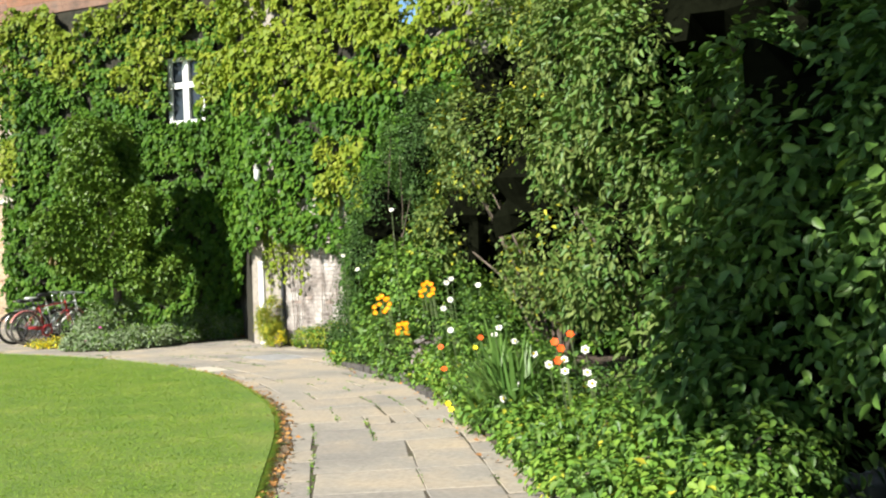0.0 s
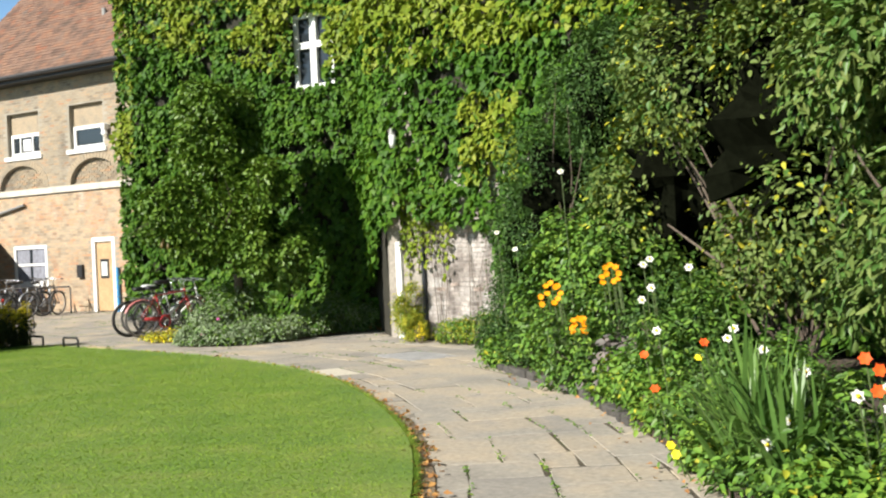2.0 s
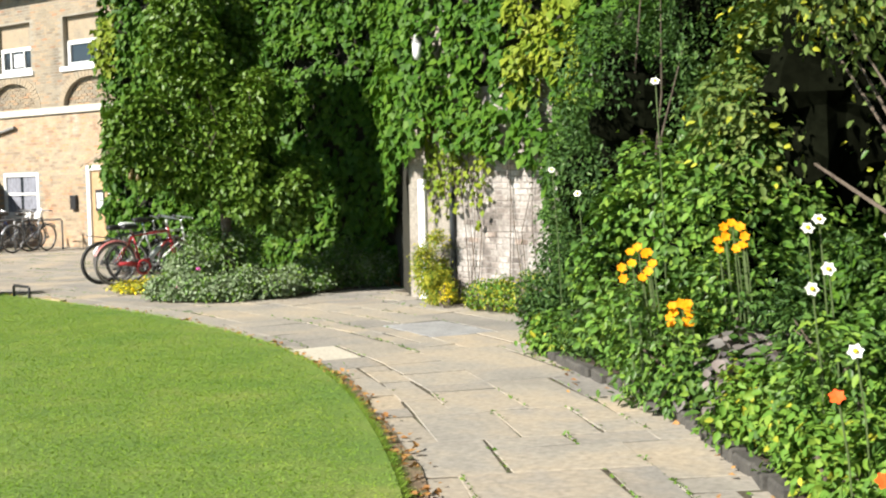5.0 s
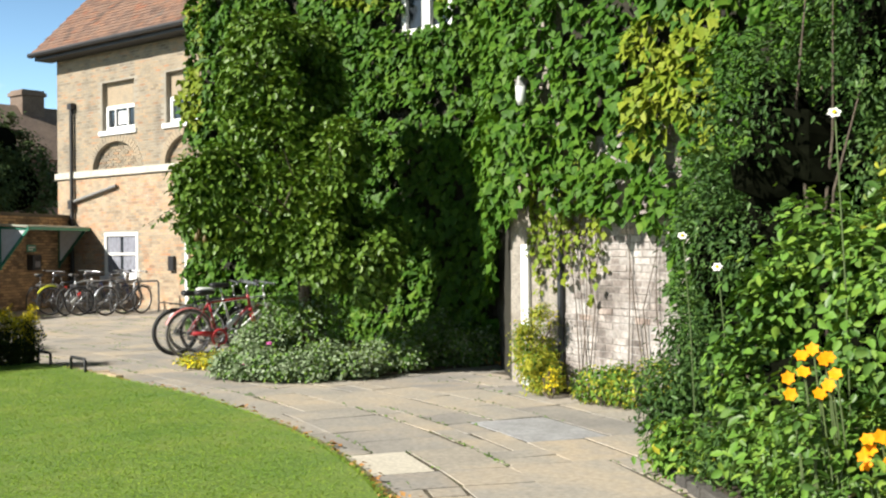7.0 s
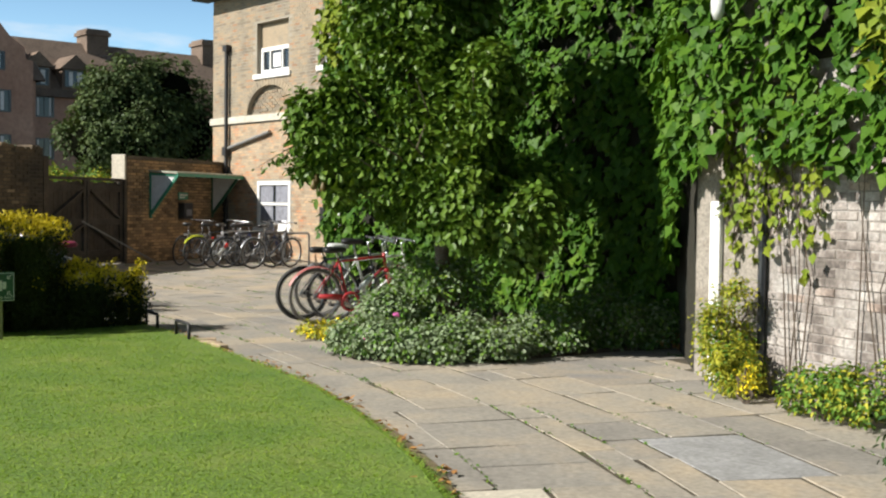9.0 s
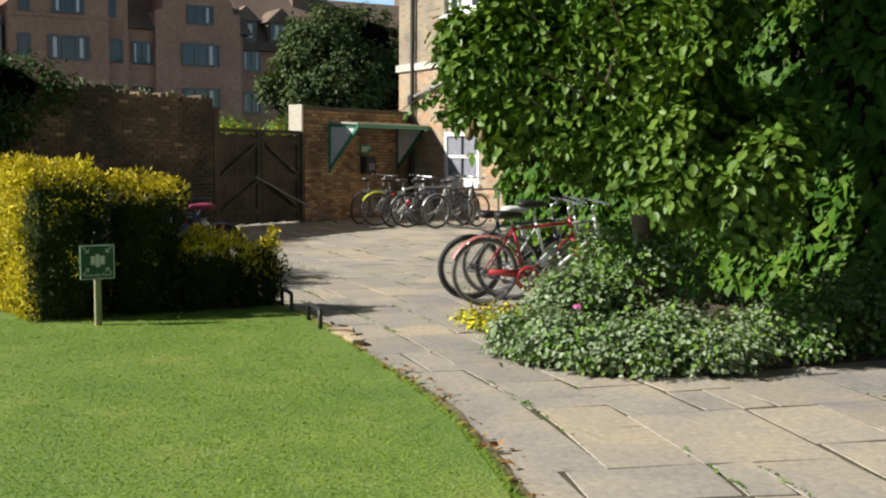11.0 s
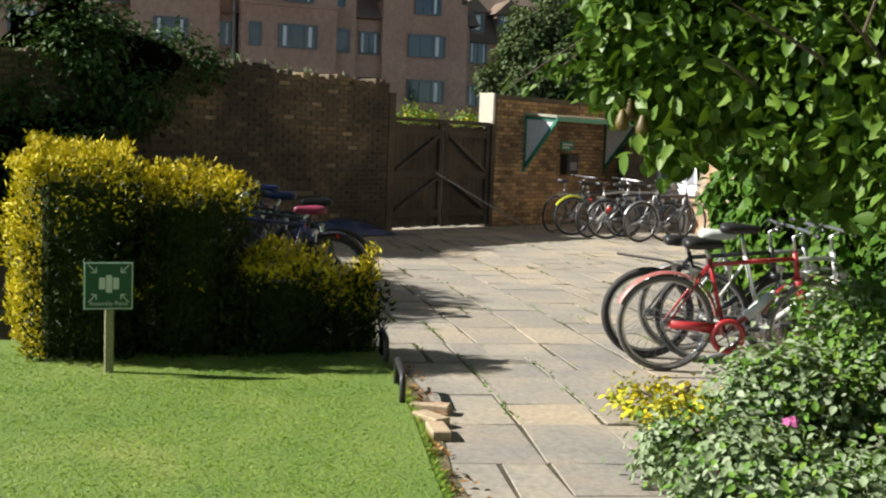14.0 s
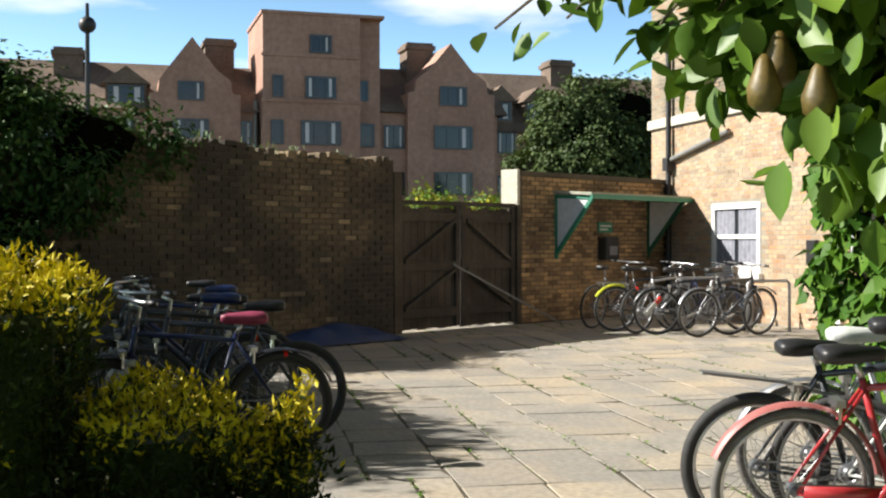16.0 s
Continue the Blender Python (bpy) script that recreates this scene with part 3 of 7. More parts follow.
def brick_wall(parent, name, origin, along, outward, length, z0, z1, material, holes=(), n_parts=0, proud=0.012, seed=3, top=None, bl=0.215, bh=0.065, joint=0.01, rough_edge=0.0, piece=None):
    """Bricks in courses over a backing face: the first n_parts as pieces of their own, the rest joined.
    holes: tests on (along, height) that leave a brick out. top: height of the wall's top at a place along it."""
    g = np.random.default_rng(seed)
    a, o, org = Vector(along).normalized(), Vector(outward).normalized(), Vector(origin)
    V, F, made = [], [], 0
    L, H = bl / 2, bh / 2
    depth = 0.03

    def corner(u, z, d):
        return org + a * u + o * d + Vector((0, 0, z))

    course, z = 0, z0
    shared = None
    while z + bh <= z1 + 0.001:
        u = -(bl + joint) / 2 * (course % 2)
        while u < length:
            u0, u1 = max(u, 0.0), min(u + bl, length)
            c = (u0 + u1) / 2
            ok = u1 - u0 > 0.05 and not any(h(c, z + bh / 2) for h in holes) and (top is None or z + bh < top(c))
            if ok:
                p = proud * (0.6 + 0.8 * g.random()) + rough_edge * g.normal()
                full = abs((u1 - u0) - bl) < 1e-4
                if made < n_parts and full:
                    if shared is None:
                        e = 0.004
                        s = Solid()
                        s.add([(-L, -depth, -H), (L, -depth, -H), (L, -depth, H), (-L, -depth, H), (-L, -e, -H), (L, -e, -H), (L, -e, H), (-L, -e, H), (-L + e, 0, -H + e), (L - e, 0, -H + e), (L - e, 0, H - e), (-L + e, 0, H - e)],
                              [(0, 1, 5, 4), (1, 2, 6, 5), (2, 3, 7, 6), (3, 0, 4, 7), (4, 5, 9, 8), (5, 6, 10, 9), (6, 7, 11, 10), (7, 4, 8, 11), (8, 9, 10, 11)])
                        shared = mesh_from("brick", s.v, s.f, piece or material)
                    b = new("brick", shared)
                    zz = Vector((0, 0, 1))
                    rot = Matrix((a, o, zz)).transposed().to_4x4()
                    b.parent = parent
                    b.matrix_basis = Matrix.Translation(corner(c, z + H, p)) @ rot
                    made += 1
                else:
                    k = len(V)
                    V += [corner(u0, z, p - depth), corner(u1, z, p - depth), corner(u1, z + bh, p - depth), corner(u0, z + bh, p - depth), corner(u0 + 0.004, z + 0.004, p), corner(u1 - 0.004, z + 0.004, p), corner(u1 - 0.004, z + bh - 0.004, p), corner(u0 + 0.004, z + bh - 0.004, p)]
                    F += [(k, k + 1, k + 5, k + 4), (k + 1, k + 2, k + 6, k + 5), (k + 2, k + 3, k + 7, k + 6), (k + 3, k, k + 4, k + 7), (k + 4, k + 5, k + 6, k + 7)]
            u += bl + joint
        z += bh + joint
        course += 1
    if F:
        ob = stuff(name, mesh_from(name, np.array([tuple(v) for v in V]), np.array(F), material), parent)
        ob["kind"] = "stuff"


def smooth_line(pts, step=0.25):
    """A soft curve through some places of the plan."""
    p = np.array(pts, float)
    p = np.concatenate([[2 * p[0] - p[1]], p, [2 * p[-1] - p[-2]]])
    out = []
    for i in range(1, len(p) - 2):
        n = max(2, int(np.linalg.norm(p[i + 1] - p[i]) / step))
        for t in np.arange(n) / n:
            out.append(0.5 * (2 * p[i] + (p[i + 1] - p[i - 1]) * t + (2 * p[i - 1] - 5 * p[i] + 4 * p[i + 1] - p[i + 2]) * t**2 + (3 * p[i] - p[i - 1] - 3 * p[i + 1] + p[i + 2]) * t**3))
    out.append(p[-2])
    return np.array(out)


def inside(poly, x, y):
    """Which of the places lie in the outline."""
    x, y = np.asarray(x, float), np.asarray(y, float)
    hit = np.zeros(x.shape, bool)
    n = len(poly)
    for i in range(n):
        (x0, y0), (x1, y1) = poly[i], poly[(i + 1) % n]
        if y0 == y1:
            continue
        cross = ((y0 > y) != (y1 > y)) & (x < (x1 - x0) * (y - y0) / (y1 - y0) + x0)
        hit ^= cross
    return hit


def sheet(name, outline, z, material, thick=0.1, lip=0.0):
    """A flat piece of ground with an outline and a visible edge; lip rounds the edge down."""
    bm = bmesh.new()
    top = [bm.verts.new((x, y, z)) for x, y in outline]
    f = bm.faces.new(top)
    if f.normal.z < 0:
        f.normal_flip()
    low = [bm.verts.new((x, y, z - thick)) for x, y in outline]
    n = len(top)
    for i in range(n):
        bm.faces.new((top[i], top[(i + 1) % n], low[(i + 1) % n], low[i]))
    bmesh.ops.recalc_face_normals(bm, faces=bm.faces[:])
    bmesh.ops.triangulate(bm, faces=[f])
    me = bpy.data.meshes.new(name)
    bm.to_mesh(me)
    bm.free()
    me.materials.append(material)
    return me

# ---- ground ----
LAWN_EDGE = smooth_line([(4.2, -6.0), (2.2, -2.5), (0.6, 0.6), (-0.9, 3.4), (-2.1, 5.8), (-3.1, 7.5), (-4.25, 9.4), (-5.25, 10.8), (-6.6, 12.25), (-7.95, 13.45), (-9.3, 14.32), (-10.8, 15.02), (-12.4, 15.58), (-14.1, 15.95), (-15.3, 16.2), (-16.6, 16.42)])
BED_EDGE = smooth_line([(6.6, -5.0), (4.6, -1.6), (2.8, 1.6), (1.2, 4.4), (-0.2, 6.5), (-1.2, 7.95), (-2.2, 9.4), (-3.25, 11.0), (-4.3, 12.4), (-5.2, 13.55), (-6.1, 14.35), (-7.05, 15.25)])
ground = stuff("ground", mesh_from("ground", [(-900, -900, -0.06), (900, -900, -0.06), (900, 900, -0.06), (-900, 900, -0.06)], [(0, 1, 2, 3)], M_EARTH), None, "bare brown earth reaching to the horizon", "ground", "structure")
paving_bed = stuff("paving_bedding", sheet("paving_bedding", [(-32, 15.9), (-16.6, 15.9), (-10, 14), (-3, 6), (5, -8), (9, -7), (-6.5, 17), (-8, 21), (-18, 26.2), (-32, 26.2)], -0.006, M_JOINT, 0.04), None, "mossy earth joints under the stone paving", "pavement", "structure")
lawn_outline = [tuple(p) for p in LAWN_EDGE] + [(-17.2, 16.5), (-17.6, 13.9), (-24, 13.5), (-24, -12), (4.2, -12)]
lawn = stuff("lawn", sheet("lawn", lawn_outline, 0.045, M_TURF, 0.09), None, "short mown green lawn with a cut curved edge", "lawn", "structure")


def offset_line(line, d):
    t = np.gradient(line, axis=0)
    t /= np.linalg.norm(t, axis=1, keepdims=True)
    return line + np.stack([t[:, 1], -t[:, 0]], 1) * d


strip = LAWN_EDGE[(LAWN_EDGE[:, 0] > -16.7)]
strip_out = offset_line(strip, 0.13 + 0.012 * np.sin(np.arange(len(strip)) * 1.7)[:, None] + 0.02 * np.sin(np.arange(len(strip)) * 0.61)[:, None])
lawn_gutter = stuff("lawn_gutter", sheet("lawn_gutter", [tuple(p) for p in offset_line(strip, -0.05)] + [tuple(p) for p in strip_out[::-1]], 0.008, M_GUTTER, 0.03), None, "narrow earth gutter along the lawn, littered with dry leaves", "gutter", "structure")
bed_outline = [tuple(p) for p in BED_EDGE] + [(-7.6, 16.1), (-7.9, 17.3), (-5.0, 19), (9, 12), (9, -5)]
flower_bed = stuff("flower_bed", sheet("flower_bed", bed_outline, 0.05, M_SOIL, 0.09), None, "dark earth flower bed beside the paving", "flower bed", "structure")
corner_outline = [(-13.75, 17.0), (-13.4, 16.85), (-12.75, 17.25), (-12.42, 18.0), (-12.3, 19.3), (-12.05, 20.3), (-18.0, 20.4), (-18.0, 19.9), (-14.2, 19.6), (-13.95, 18.2)]
corner_bed = stuff("corner_bed", sheet("corner_bed", corner_outline, 0.03, M_SOIL, 0.07), None, "small earth bed at the foot of the ivy wall", "flower bed", "structure")

# blades of the lawn, thinning away from the walk
g = np.random.default_rng(11)
NB = 340000
s_i = g.integers(0, len(LAWN_EDGE), NB)
dist = g.gamma(1.5, 2.0, NB)
tt = np.gradient(LAWN_EDGE, axis=0)
tt /= np.linalg.norm(tt, axis=1, keepdims=True)
bx = LAWN_EDGE[s_i, 0] - tt[s_i, 1] * dist + g.normal(size=NB) * 0.12
by = LAWN_EDGE[s_i, 1] + tt[s_i, 0] * dist + g.normal(size=NB) * 0.12
ok = inside(lawn_outline, bx, by) & (by > 2) & (bx > -17.2)
bx, by = bx[ok], by[ok]
n = len(bx)
h = g.uniform(0.003, 0.013, n)
lean = g.normal(size=(n, 2)) * 0.024
wdir = g.uniform(0, 2 * math.pi, n)
wx, wy = np.cos(wdir) * 0.006, np.sin(wdir) * 0.006
V = np.stack([np.stack([bx - wx, by - wy, np.full(n, 0.043)], 1), np.stack([bx + wx, by + wy, np.full(n, 0.043)], 1), np.stack([bx + lean[:, 0], by + lean[:, 1], 0.045 + h], 1)], 1).reshape(-1, 3)
stuff("grass", mesh_from("grass", V, np.arange(3 * n).reshape(-1, 3), L_GRASS), None, "short green grass blades on the mown lawn", "grass")
# rough tufts over the lawn's cut edge
n = 16000
s_f = g.uniform(0, len(LAWN_EDGE) - 1.01, n)
i0 = s_f.astype(int)
q = LAWN_EDGE[i0] + (LAWN_EDGE[i0 + 1] - LAWN_EDGE[i0]) * (s_f - i0)[:, None]
q = q + g.normal(size=(n, 2)) * 0.015
nrm = np.stack([tt[i0, 1], -tt[i0, 0]], 1)
h = g.uniform(0.02, 0.06, n)
tipxy = q + nrm * g.uniform(0.0, 0.06, n)[:, None] + g.normal(size=(n, 2)) * 0.02
V = np.stack([np.c_[q - tt[i0] * 0.005, np.full(n, 0.03)], np.c_[q + tt[i0] * 0.005, np.full(n, 0.03)], np.c_[tipxy, 0.03 + h * g.uniform(-0.3, 1, n)]], 1).reshape(-1, 3)
stuff("grass_edge", mesh_from("grass_edge", V, np.arange(3 * n).reshape(-1, 3), L_GRASS), None, "uneven grass tufts hanging over the cut lawn edge", "grass")
# dry leaves in the gutter and along the bed
n = 1500
i0 = g.integers(0, len(strip) - 1, n)
q = strip[i0] + (strip_out[i0] - strip[i0]) * g.uniform(0.0, 1.05, (n, 1)) + g.normal(size=(n, 2)) * 0.05
P = np.c_[q, np.full(n, 0.016)]
i1 = g.integers(0, len(BED_EDGE) - 1, 260)
q2 = BED_EDGE[i1] + g.normal(size=(260, 2)) * 0.16
P = np.concatenate([P, np.c_[q2, np.full(260, 0.012)]])
N = np.array([0, 0, 1.0]) + g.normal(size=P.shape) * 0.35
stuff("fallen_leaves", leaf_mesh("fallen_leaves", P + [0, 0, 0.012], N, rand_dirs(len(P), g), g.uniform(0.025, 0.065, len(P)), 0.7, L_DEAD), None, "scattered dry brown fallen leaves on the paving edge", "leaf litter")
# small weeds in the gutter
n = 1500
i0 = g.integers(0, len(strip) - 1, n)
keep = np.sin(i0 * 0.9) + np.sin(i0 * 0.37) > 0.5
i0 = i0[keep]
q = strip[i0] + (strip_out[i0] - strip[i0]) * g.uniform(0.2, 0.95, (len(i0), 1)) + g.normal(size=(len(i0), 2)) * 0.04
P = np.c_[q, g.uniform(0.012, 0.04, len(i0))]
stuff("gutter_weeds", leaf_mesh("gutter_weeds", P, np.array([0, 0, 1.0]) + g.normal(size=P.shape) * 0.5, rand_dirs(len(P), g), g.uniform(0.02, 0.045, len(P)), 0.5, L_FRESH), None, "low green weeds in the lawn gutter", "weeds")

# ---- brick house across the yard ----
HY = 25.8
house = thing("brick_house", "two-storey yellow brick house with tiled roof and blind arches", "house")


def rect(x0, x1, z0, z1):
    return lambda u, z: x0 < u < x1 and z0 < z < z1


UPPER = [(-29.74, -28.28), (-26.92, -25.5)]
ARCH = [(-29.16, 1.03), (-25.95, 1.03)]
GWIN = (-29.67, -28.14, 0.83, 1.99)
DOOR = (-26.2, -25.25, 0.0, 2.12)
HX0, HX1 = -31.95, -19.5
# facing wall in strips round the openings, with real reveals
s = Solid()
cols = [(HX0, -30.2), (-30.2, -29.74), (-29.74, -28.28), (-28.28, -28.12), (-28.12, -26.98), (-26.98, -26.92), (-26.92, -25.5), (-25.5, -24.92), (-24.92, HX1)]
for x0, x1 in cols:
    spans = [(0.0, 6.9)]
    for a, b, z0, z1 in [(*UPPER[0], 4.66, 5.98), (*UPPER[1], 4.66, 5.98), (-30.2, -28.12, 3.69, 4.42), (-26.98, -24.92, 3.69, 4.42)]:
        if x0 >= a - 0.01 and x1 <= b + 0.01:
            nxt = []
            for p, q in spans:
                if q <= z0 or p >= z1:
                    nxt.append((p, q))
                else:
                    nxt += [(p, z0)] if p < z0 else []
                    nxt += [(z1, q)] if q > z1 else []
            spans = nxt
    for p, q in spans:
        if x0 < -28.14 and x1 > -29.67 and p < 1.0:
            for c, d, lo, hi in [(x0, x1, p, 0.83), (x0, x1, 1.99, q)]:
                s.box(c, d, HY, HY + 0.3, lo, hi)
            if x0 < -29.67:
                s.box(x0, -29.67, HY, HY + 0.3, 0.83, 1.99)
            if x1 > -28.14:
                s.box(-28.14, x1, HY, HY + 0.3, 0.83, 1.99)
        elif x0 < -25.25 and x1 > -26.2 and p < 1.0:
            s.box(x0, x1, HY, HY + 0.3, 2.12, q)
            if x0 < -26.2:
                s.box(x0, -26.2, HY, HY + 0.3, 0.0, 2.12)
            if x1 > -25.25:
                s.box(-25.25, x1, HY, HY + 0.3, 0.0, 2.12)
        else:
            s.box(x0, x1, HY, HY + 0.3, p, q)
s.box(HX0, HX1, HY + 0.3, HY + 0.5, 0.0, 6.9)
house_wall = part("wall", s, M_MORTAR, house, "pale lime mortar wall")
part("side_wall", Solid().box(HX0, HX0 + 0.3, HY + 0.5, 33.0, 0, 6.9).box(HX0, HX1, 32.7, 33.0, 0, 6.9).box(HX1 - 0.3, HX1, HY + 0.5, 32.7, 0, 6.9), M_BRICK_G, house)
# gable end
s = Solid()
s.add([(HX0, HY, 6.9), (HX0, 33.0, 6.9), (HX0, 29.4, 10.6), (HX0 + 0.3, HY, 6.9), (HX0 + 0.3, 33.0, 6.9), (HX0 + 0.3, 29.4, 10.6)], [(0, 2, 1), (3, 4, 5), (0, 3, 5, 2), (1, 2, 5, 4), (0, 1, 4, 3)])
part("gable", s, M_BRICK_G, house)
# spandrels: fill above the segmental arches
for k, (cx, r) in enumerate(ARCH):
    s = Solid()
    n = 14
    pts = [(cx - r * math.cos(math.pi * i / n), 3.69 + 0.71 * math.sin(math.pi * i / n)) for i in range(n + 1)]
    ring_v = [q for x, z in pts for q in ((x, HY, z), (x, HY, 4.42), (x, HY + 0.29, z))]
    s.add(ring_v, [f for k0 in range(0, 3 * n, 3) for f in ((k0, k0 + 3, k0 + 4, k0 + 1), (k0, k0 + 2, k0 + 5, k0 + 3))])
    s.box(cx - r, cx + r, HY + 0.135, HY + 0.285, 3.69, 4.41)
    arch = part("blind_arch", s, M_MORTAR, house, "recessed blind brick arch")
    m = 26
    for i in range(m):
        a0, a1 = math.pi * (i + 0.06) / m, math.pi * (i + 0.94) / m
        q = [(cx - (r + d) * math.cos(a), 3.69 + (0.71 + d) * math.sin(a)) for d, a in ((0.0, a0), (0.0, a1), (0.2, a1), (0.2, a0))]
        ring = Solid().add([(x, HY - 0.014, z) for x, z in q] + [(x, HY + 0.02, z) for x, z in q], [(3, 2, 1, 0), (0, 1, 5, 4), (1, 2, 6, 5), (2, 3, 7, 6), (3, 0, 4, 7)])
        part("arch_brick", ring, M_BRICK_G, arch)


def arch_hole(cx, r):
    return lambda u, z: z > 3.66 and abs(u + HX0 - cx) < r + 0.2 and ((u + HX0 - cx) / (r + 0.2)) ** 2 + ((z - 3.69) / 0.91) ** 2 < 1


def hx(a, b, z0, z1):
    return lambda u, z: a - 0.09 < u + HX0 < b + 0.09 and z0 - 0.02 < z < z1 + 0.02


HOLES = [hx(*UPPER[0], 4.6, 5.98), hx(*UPPER[1], 4.6, 5.98), arch_hole(*ARCH[0]), arch_hole(*ARCH[1]), hx(*GWIN), hx(*DOOR), lambda u, z: 3.48 < z < 3.69]
s = Solid().box(HX0 - 0.06, -24.0, HY - 0.07, HY + 0.01, 3.5, 3.67, 0.015)
part("string_course", s, M_STONE, house, "pale stone string course")
s = Solid()
roof_pts = [(HX0 - 0.45, HY - 0.55, 7.0), (HX1, HY - 0.55, 7.0), (HX1, 29.4, 11.2), (HX0 - 0.45, 29.4, 11.2), (HX0 - 0.45, 33.4, 7.0), (HX1, 33.4, 7.0)]
s.add([*roof_pts, *[(x, y, z - 0.12) for x, y, z in roof_pts]], [(0, 1, 2, 3), (3, 2, 5, 4), (7, 6, 9, 8), (8, 9, 10, 11), (0, 3, 9, 6), (3, 4, 10, 9), (1, 7, 8, 2), (0, 6, 7, 1)])
house_roof = part("roof", s, M_TILE, house, "weathered red-brown clay tile roof")
# roof tiles on the slope that faces the yard
slope = Vector((0, 29.4 - (HY - 0.55), 11.2 - 7.0))
sl = slope.length
sd = slope.normalized()
sn = Vector((0, -sd.z, sd.y))
V, F = [], []
g = np.random.default_rng(5)
rows = int(sl / 0.16)
for i in range(rows):
    w0 = 0.13 * (i % 2)
    for x in np.arange(HX0 - 0.43 + w0, -23.5, 0.26):
        b = Vector((x, HY - 0.55, 7.0)) + sd * (i * 0.16) + sn * (0.012 + 0.006 * g.random())
        w = 0.25
        e = b + sd * 0.2 - sn * 0.0
        t = sn * 0.014
        k = len(V)
        V += [b + t, b + Vector((w, 0, 0)) + t, e + Vector((w, 0, 0)), e, b, b + Vector((w, 0, 0))]
        F += [(k, k + 1, k + 2, k + 3), (k + 4, k + 5, k + 1, k)]
tiles = stuff("tile", mesh_from("tile", np.array([tuple(v) for v in V]), np.array(F), M_TILE), house_roof)
tiles["kind"] = "stuff"
part("gutter", Solid().tube([(HX0 - 0.42, HY - 0.6, 6.95), (HX1, HY - 0.6, 6.95)], 0.07, 8).box(HX0 - 0.3, HX1, HY - 0.5, HY, 6.8, 6.95), M_BLACK, house, "black gutter and fascia under the eaves")
part("roof_vent", Solid().tube([(-26.6, 27.0, 8.1), (-26.6, 27.0, 8.95)], 0.07, 10), M_LEAD, house, "grey vent pipe on the roof", True)


def sash(x0, x1, z0, z1, y, bars, name="window", half_blind=0.0, curtain=True):
    w = thing_part(name, house)
    f = Solid()
    fw = 0.10
    f.box(x0, x1, y, y + 0.09, z0, z0 + fw, 0.008).box(x0, x1, y, y + 0.09, z1 - fw, z1, 0.008)
    f.box(x0, x0 + fw, y, y + 0.09, z0 + fw, z1 - fw, 0.008).box(x1 - fw, x1, y, y + 0.09, z0 + fw, z1 - fw, 0.008)
    for kind, v in bars:
        if kind == "h":
            f.box(x0 + fw, x1 - fw, y + 0.006, y + 0.07, v - 0.035, v + 0.035)
        else:
            f.box(v - 0.025, v + 0.025, y + 0.01, y + 0.06, z0 + fw, z1 - fw)
    part("frame", f, M_WHITE, w, "white painted timber frame")
    part("pane", Solid().box(x0 + fw, x1 - fw, y + 0.05, y + 0.056, z0 + fw, z1 - fw), M_GLASS, w, "dark window glass")
    return w


def thing_part(name, parent):
    ob = new(name)
    ob.empty_display_size = 0.1
    ob.parent = parent
    return ob


for a, b in UPPER:
    part("blind_panel", Solid().box(a, b, HY + 0.14, HY + 0.3, 5.36, 5.98), M_BRICK_G, house, "bricked-up upper half of a window")
    w = sash(a + 0.04, b - 0.04, 4.70, 5.36, HY + 0.1, [("v", a + 0.45), ("v", b - 0.45)] if a < -28 else [], "upper_window")
    part("sill", Solid().box(a - 0.12, b + 0.12, HY - 0.06, HY + 0.16, 4.57, 4.69, 0.012), M_WHITE, w, "white painted sill")
    if a < -28:
        part("notice", Solid().box(a + 0.55, b - 0.55, HY + 0.135, HY + 0.145, 4.85, 5.2), M_CURTAIN, w)
w = sash(GWIN[0], GWIN[1], GWIN[2], GWIN[3], HY - 0.02, [("h", 1.42)], "ground_window")
part("sill", Solid().box(GWIN[0] - 0.08, GWIN[1] + 0.08, HY - 0.1, HY + 0.1, GWIN[2] - 0.1, GWIN[2] - 0.003, 0.012), M_WHITE, w, "white painted sill")
for z0, z1 in ((0.94, 1.38), (1.46, 1.88)):
    cs = Solid()
    nn_ = 48
    vs = []
    for i in range(nn_ + 1):
        x = GWIN[0] + 0.12 + (GWIN[1] - GWIN[0] - 0.24) * i / nn_
        yy_ = HY + 0.018 + 0.007 * math.sin(i * 1.3) + 0.003 * math.sin(i * 0.37)
        vs += [(x, yy_, z0), (x, yy_ + 0.002, z1)]
    cs.add(vs, [(2 * i, 2 * i + 2, 2 * i + 3, 2 * i + 1) for i in range(nn_) if not 20 < i < 26])
    part("curtain", cs, M_NET, w, "pale net curtain in folds")
d = thing_part("door_1", house)
part("door_frame", Solid().box(DOOR[0], DOOR[0] + 0.12, HY - 0.01, HY + 0.12, 0, 2.12).box(DOOR[1] - 0.12, DOOR[1], HY - 0.01, HY + 0.12, 0, 2.12).box(DOOR[0] + 0.12, DOOR[1] - 0.12, HY - 0.01, HY + 0.12, 2.0, 2.12), M_WHITE, d, "white painted door frame")
part("door_leaf", Solid().box(DOOR[0] + 0.12, DOOR[1] - 0.12, HY + 0.05, HY + 0.1, 0.02, 2.0), M_DOOR, d, "varnished wooden door leaf")
part("door_notice", Solid().box(DOOR[0] + 0.28, DOOR[0] + 0.62, HY + 0.035, HY + 0.048, 0.95, 1.5), M_BLACK, d, "dark framed notice")
part("notice_paper", Solid().box(DOOR[0] + 0.33, DOOR[0] + 0.57, HY + 0.026, HY + 0.034, 1.02, 1.42), M_SIGNW, d, "white paper notice")
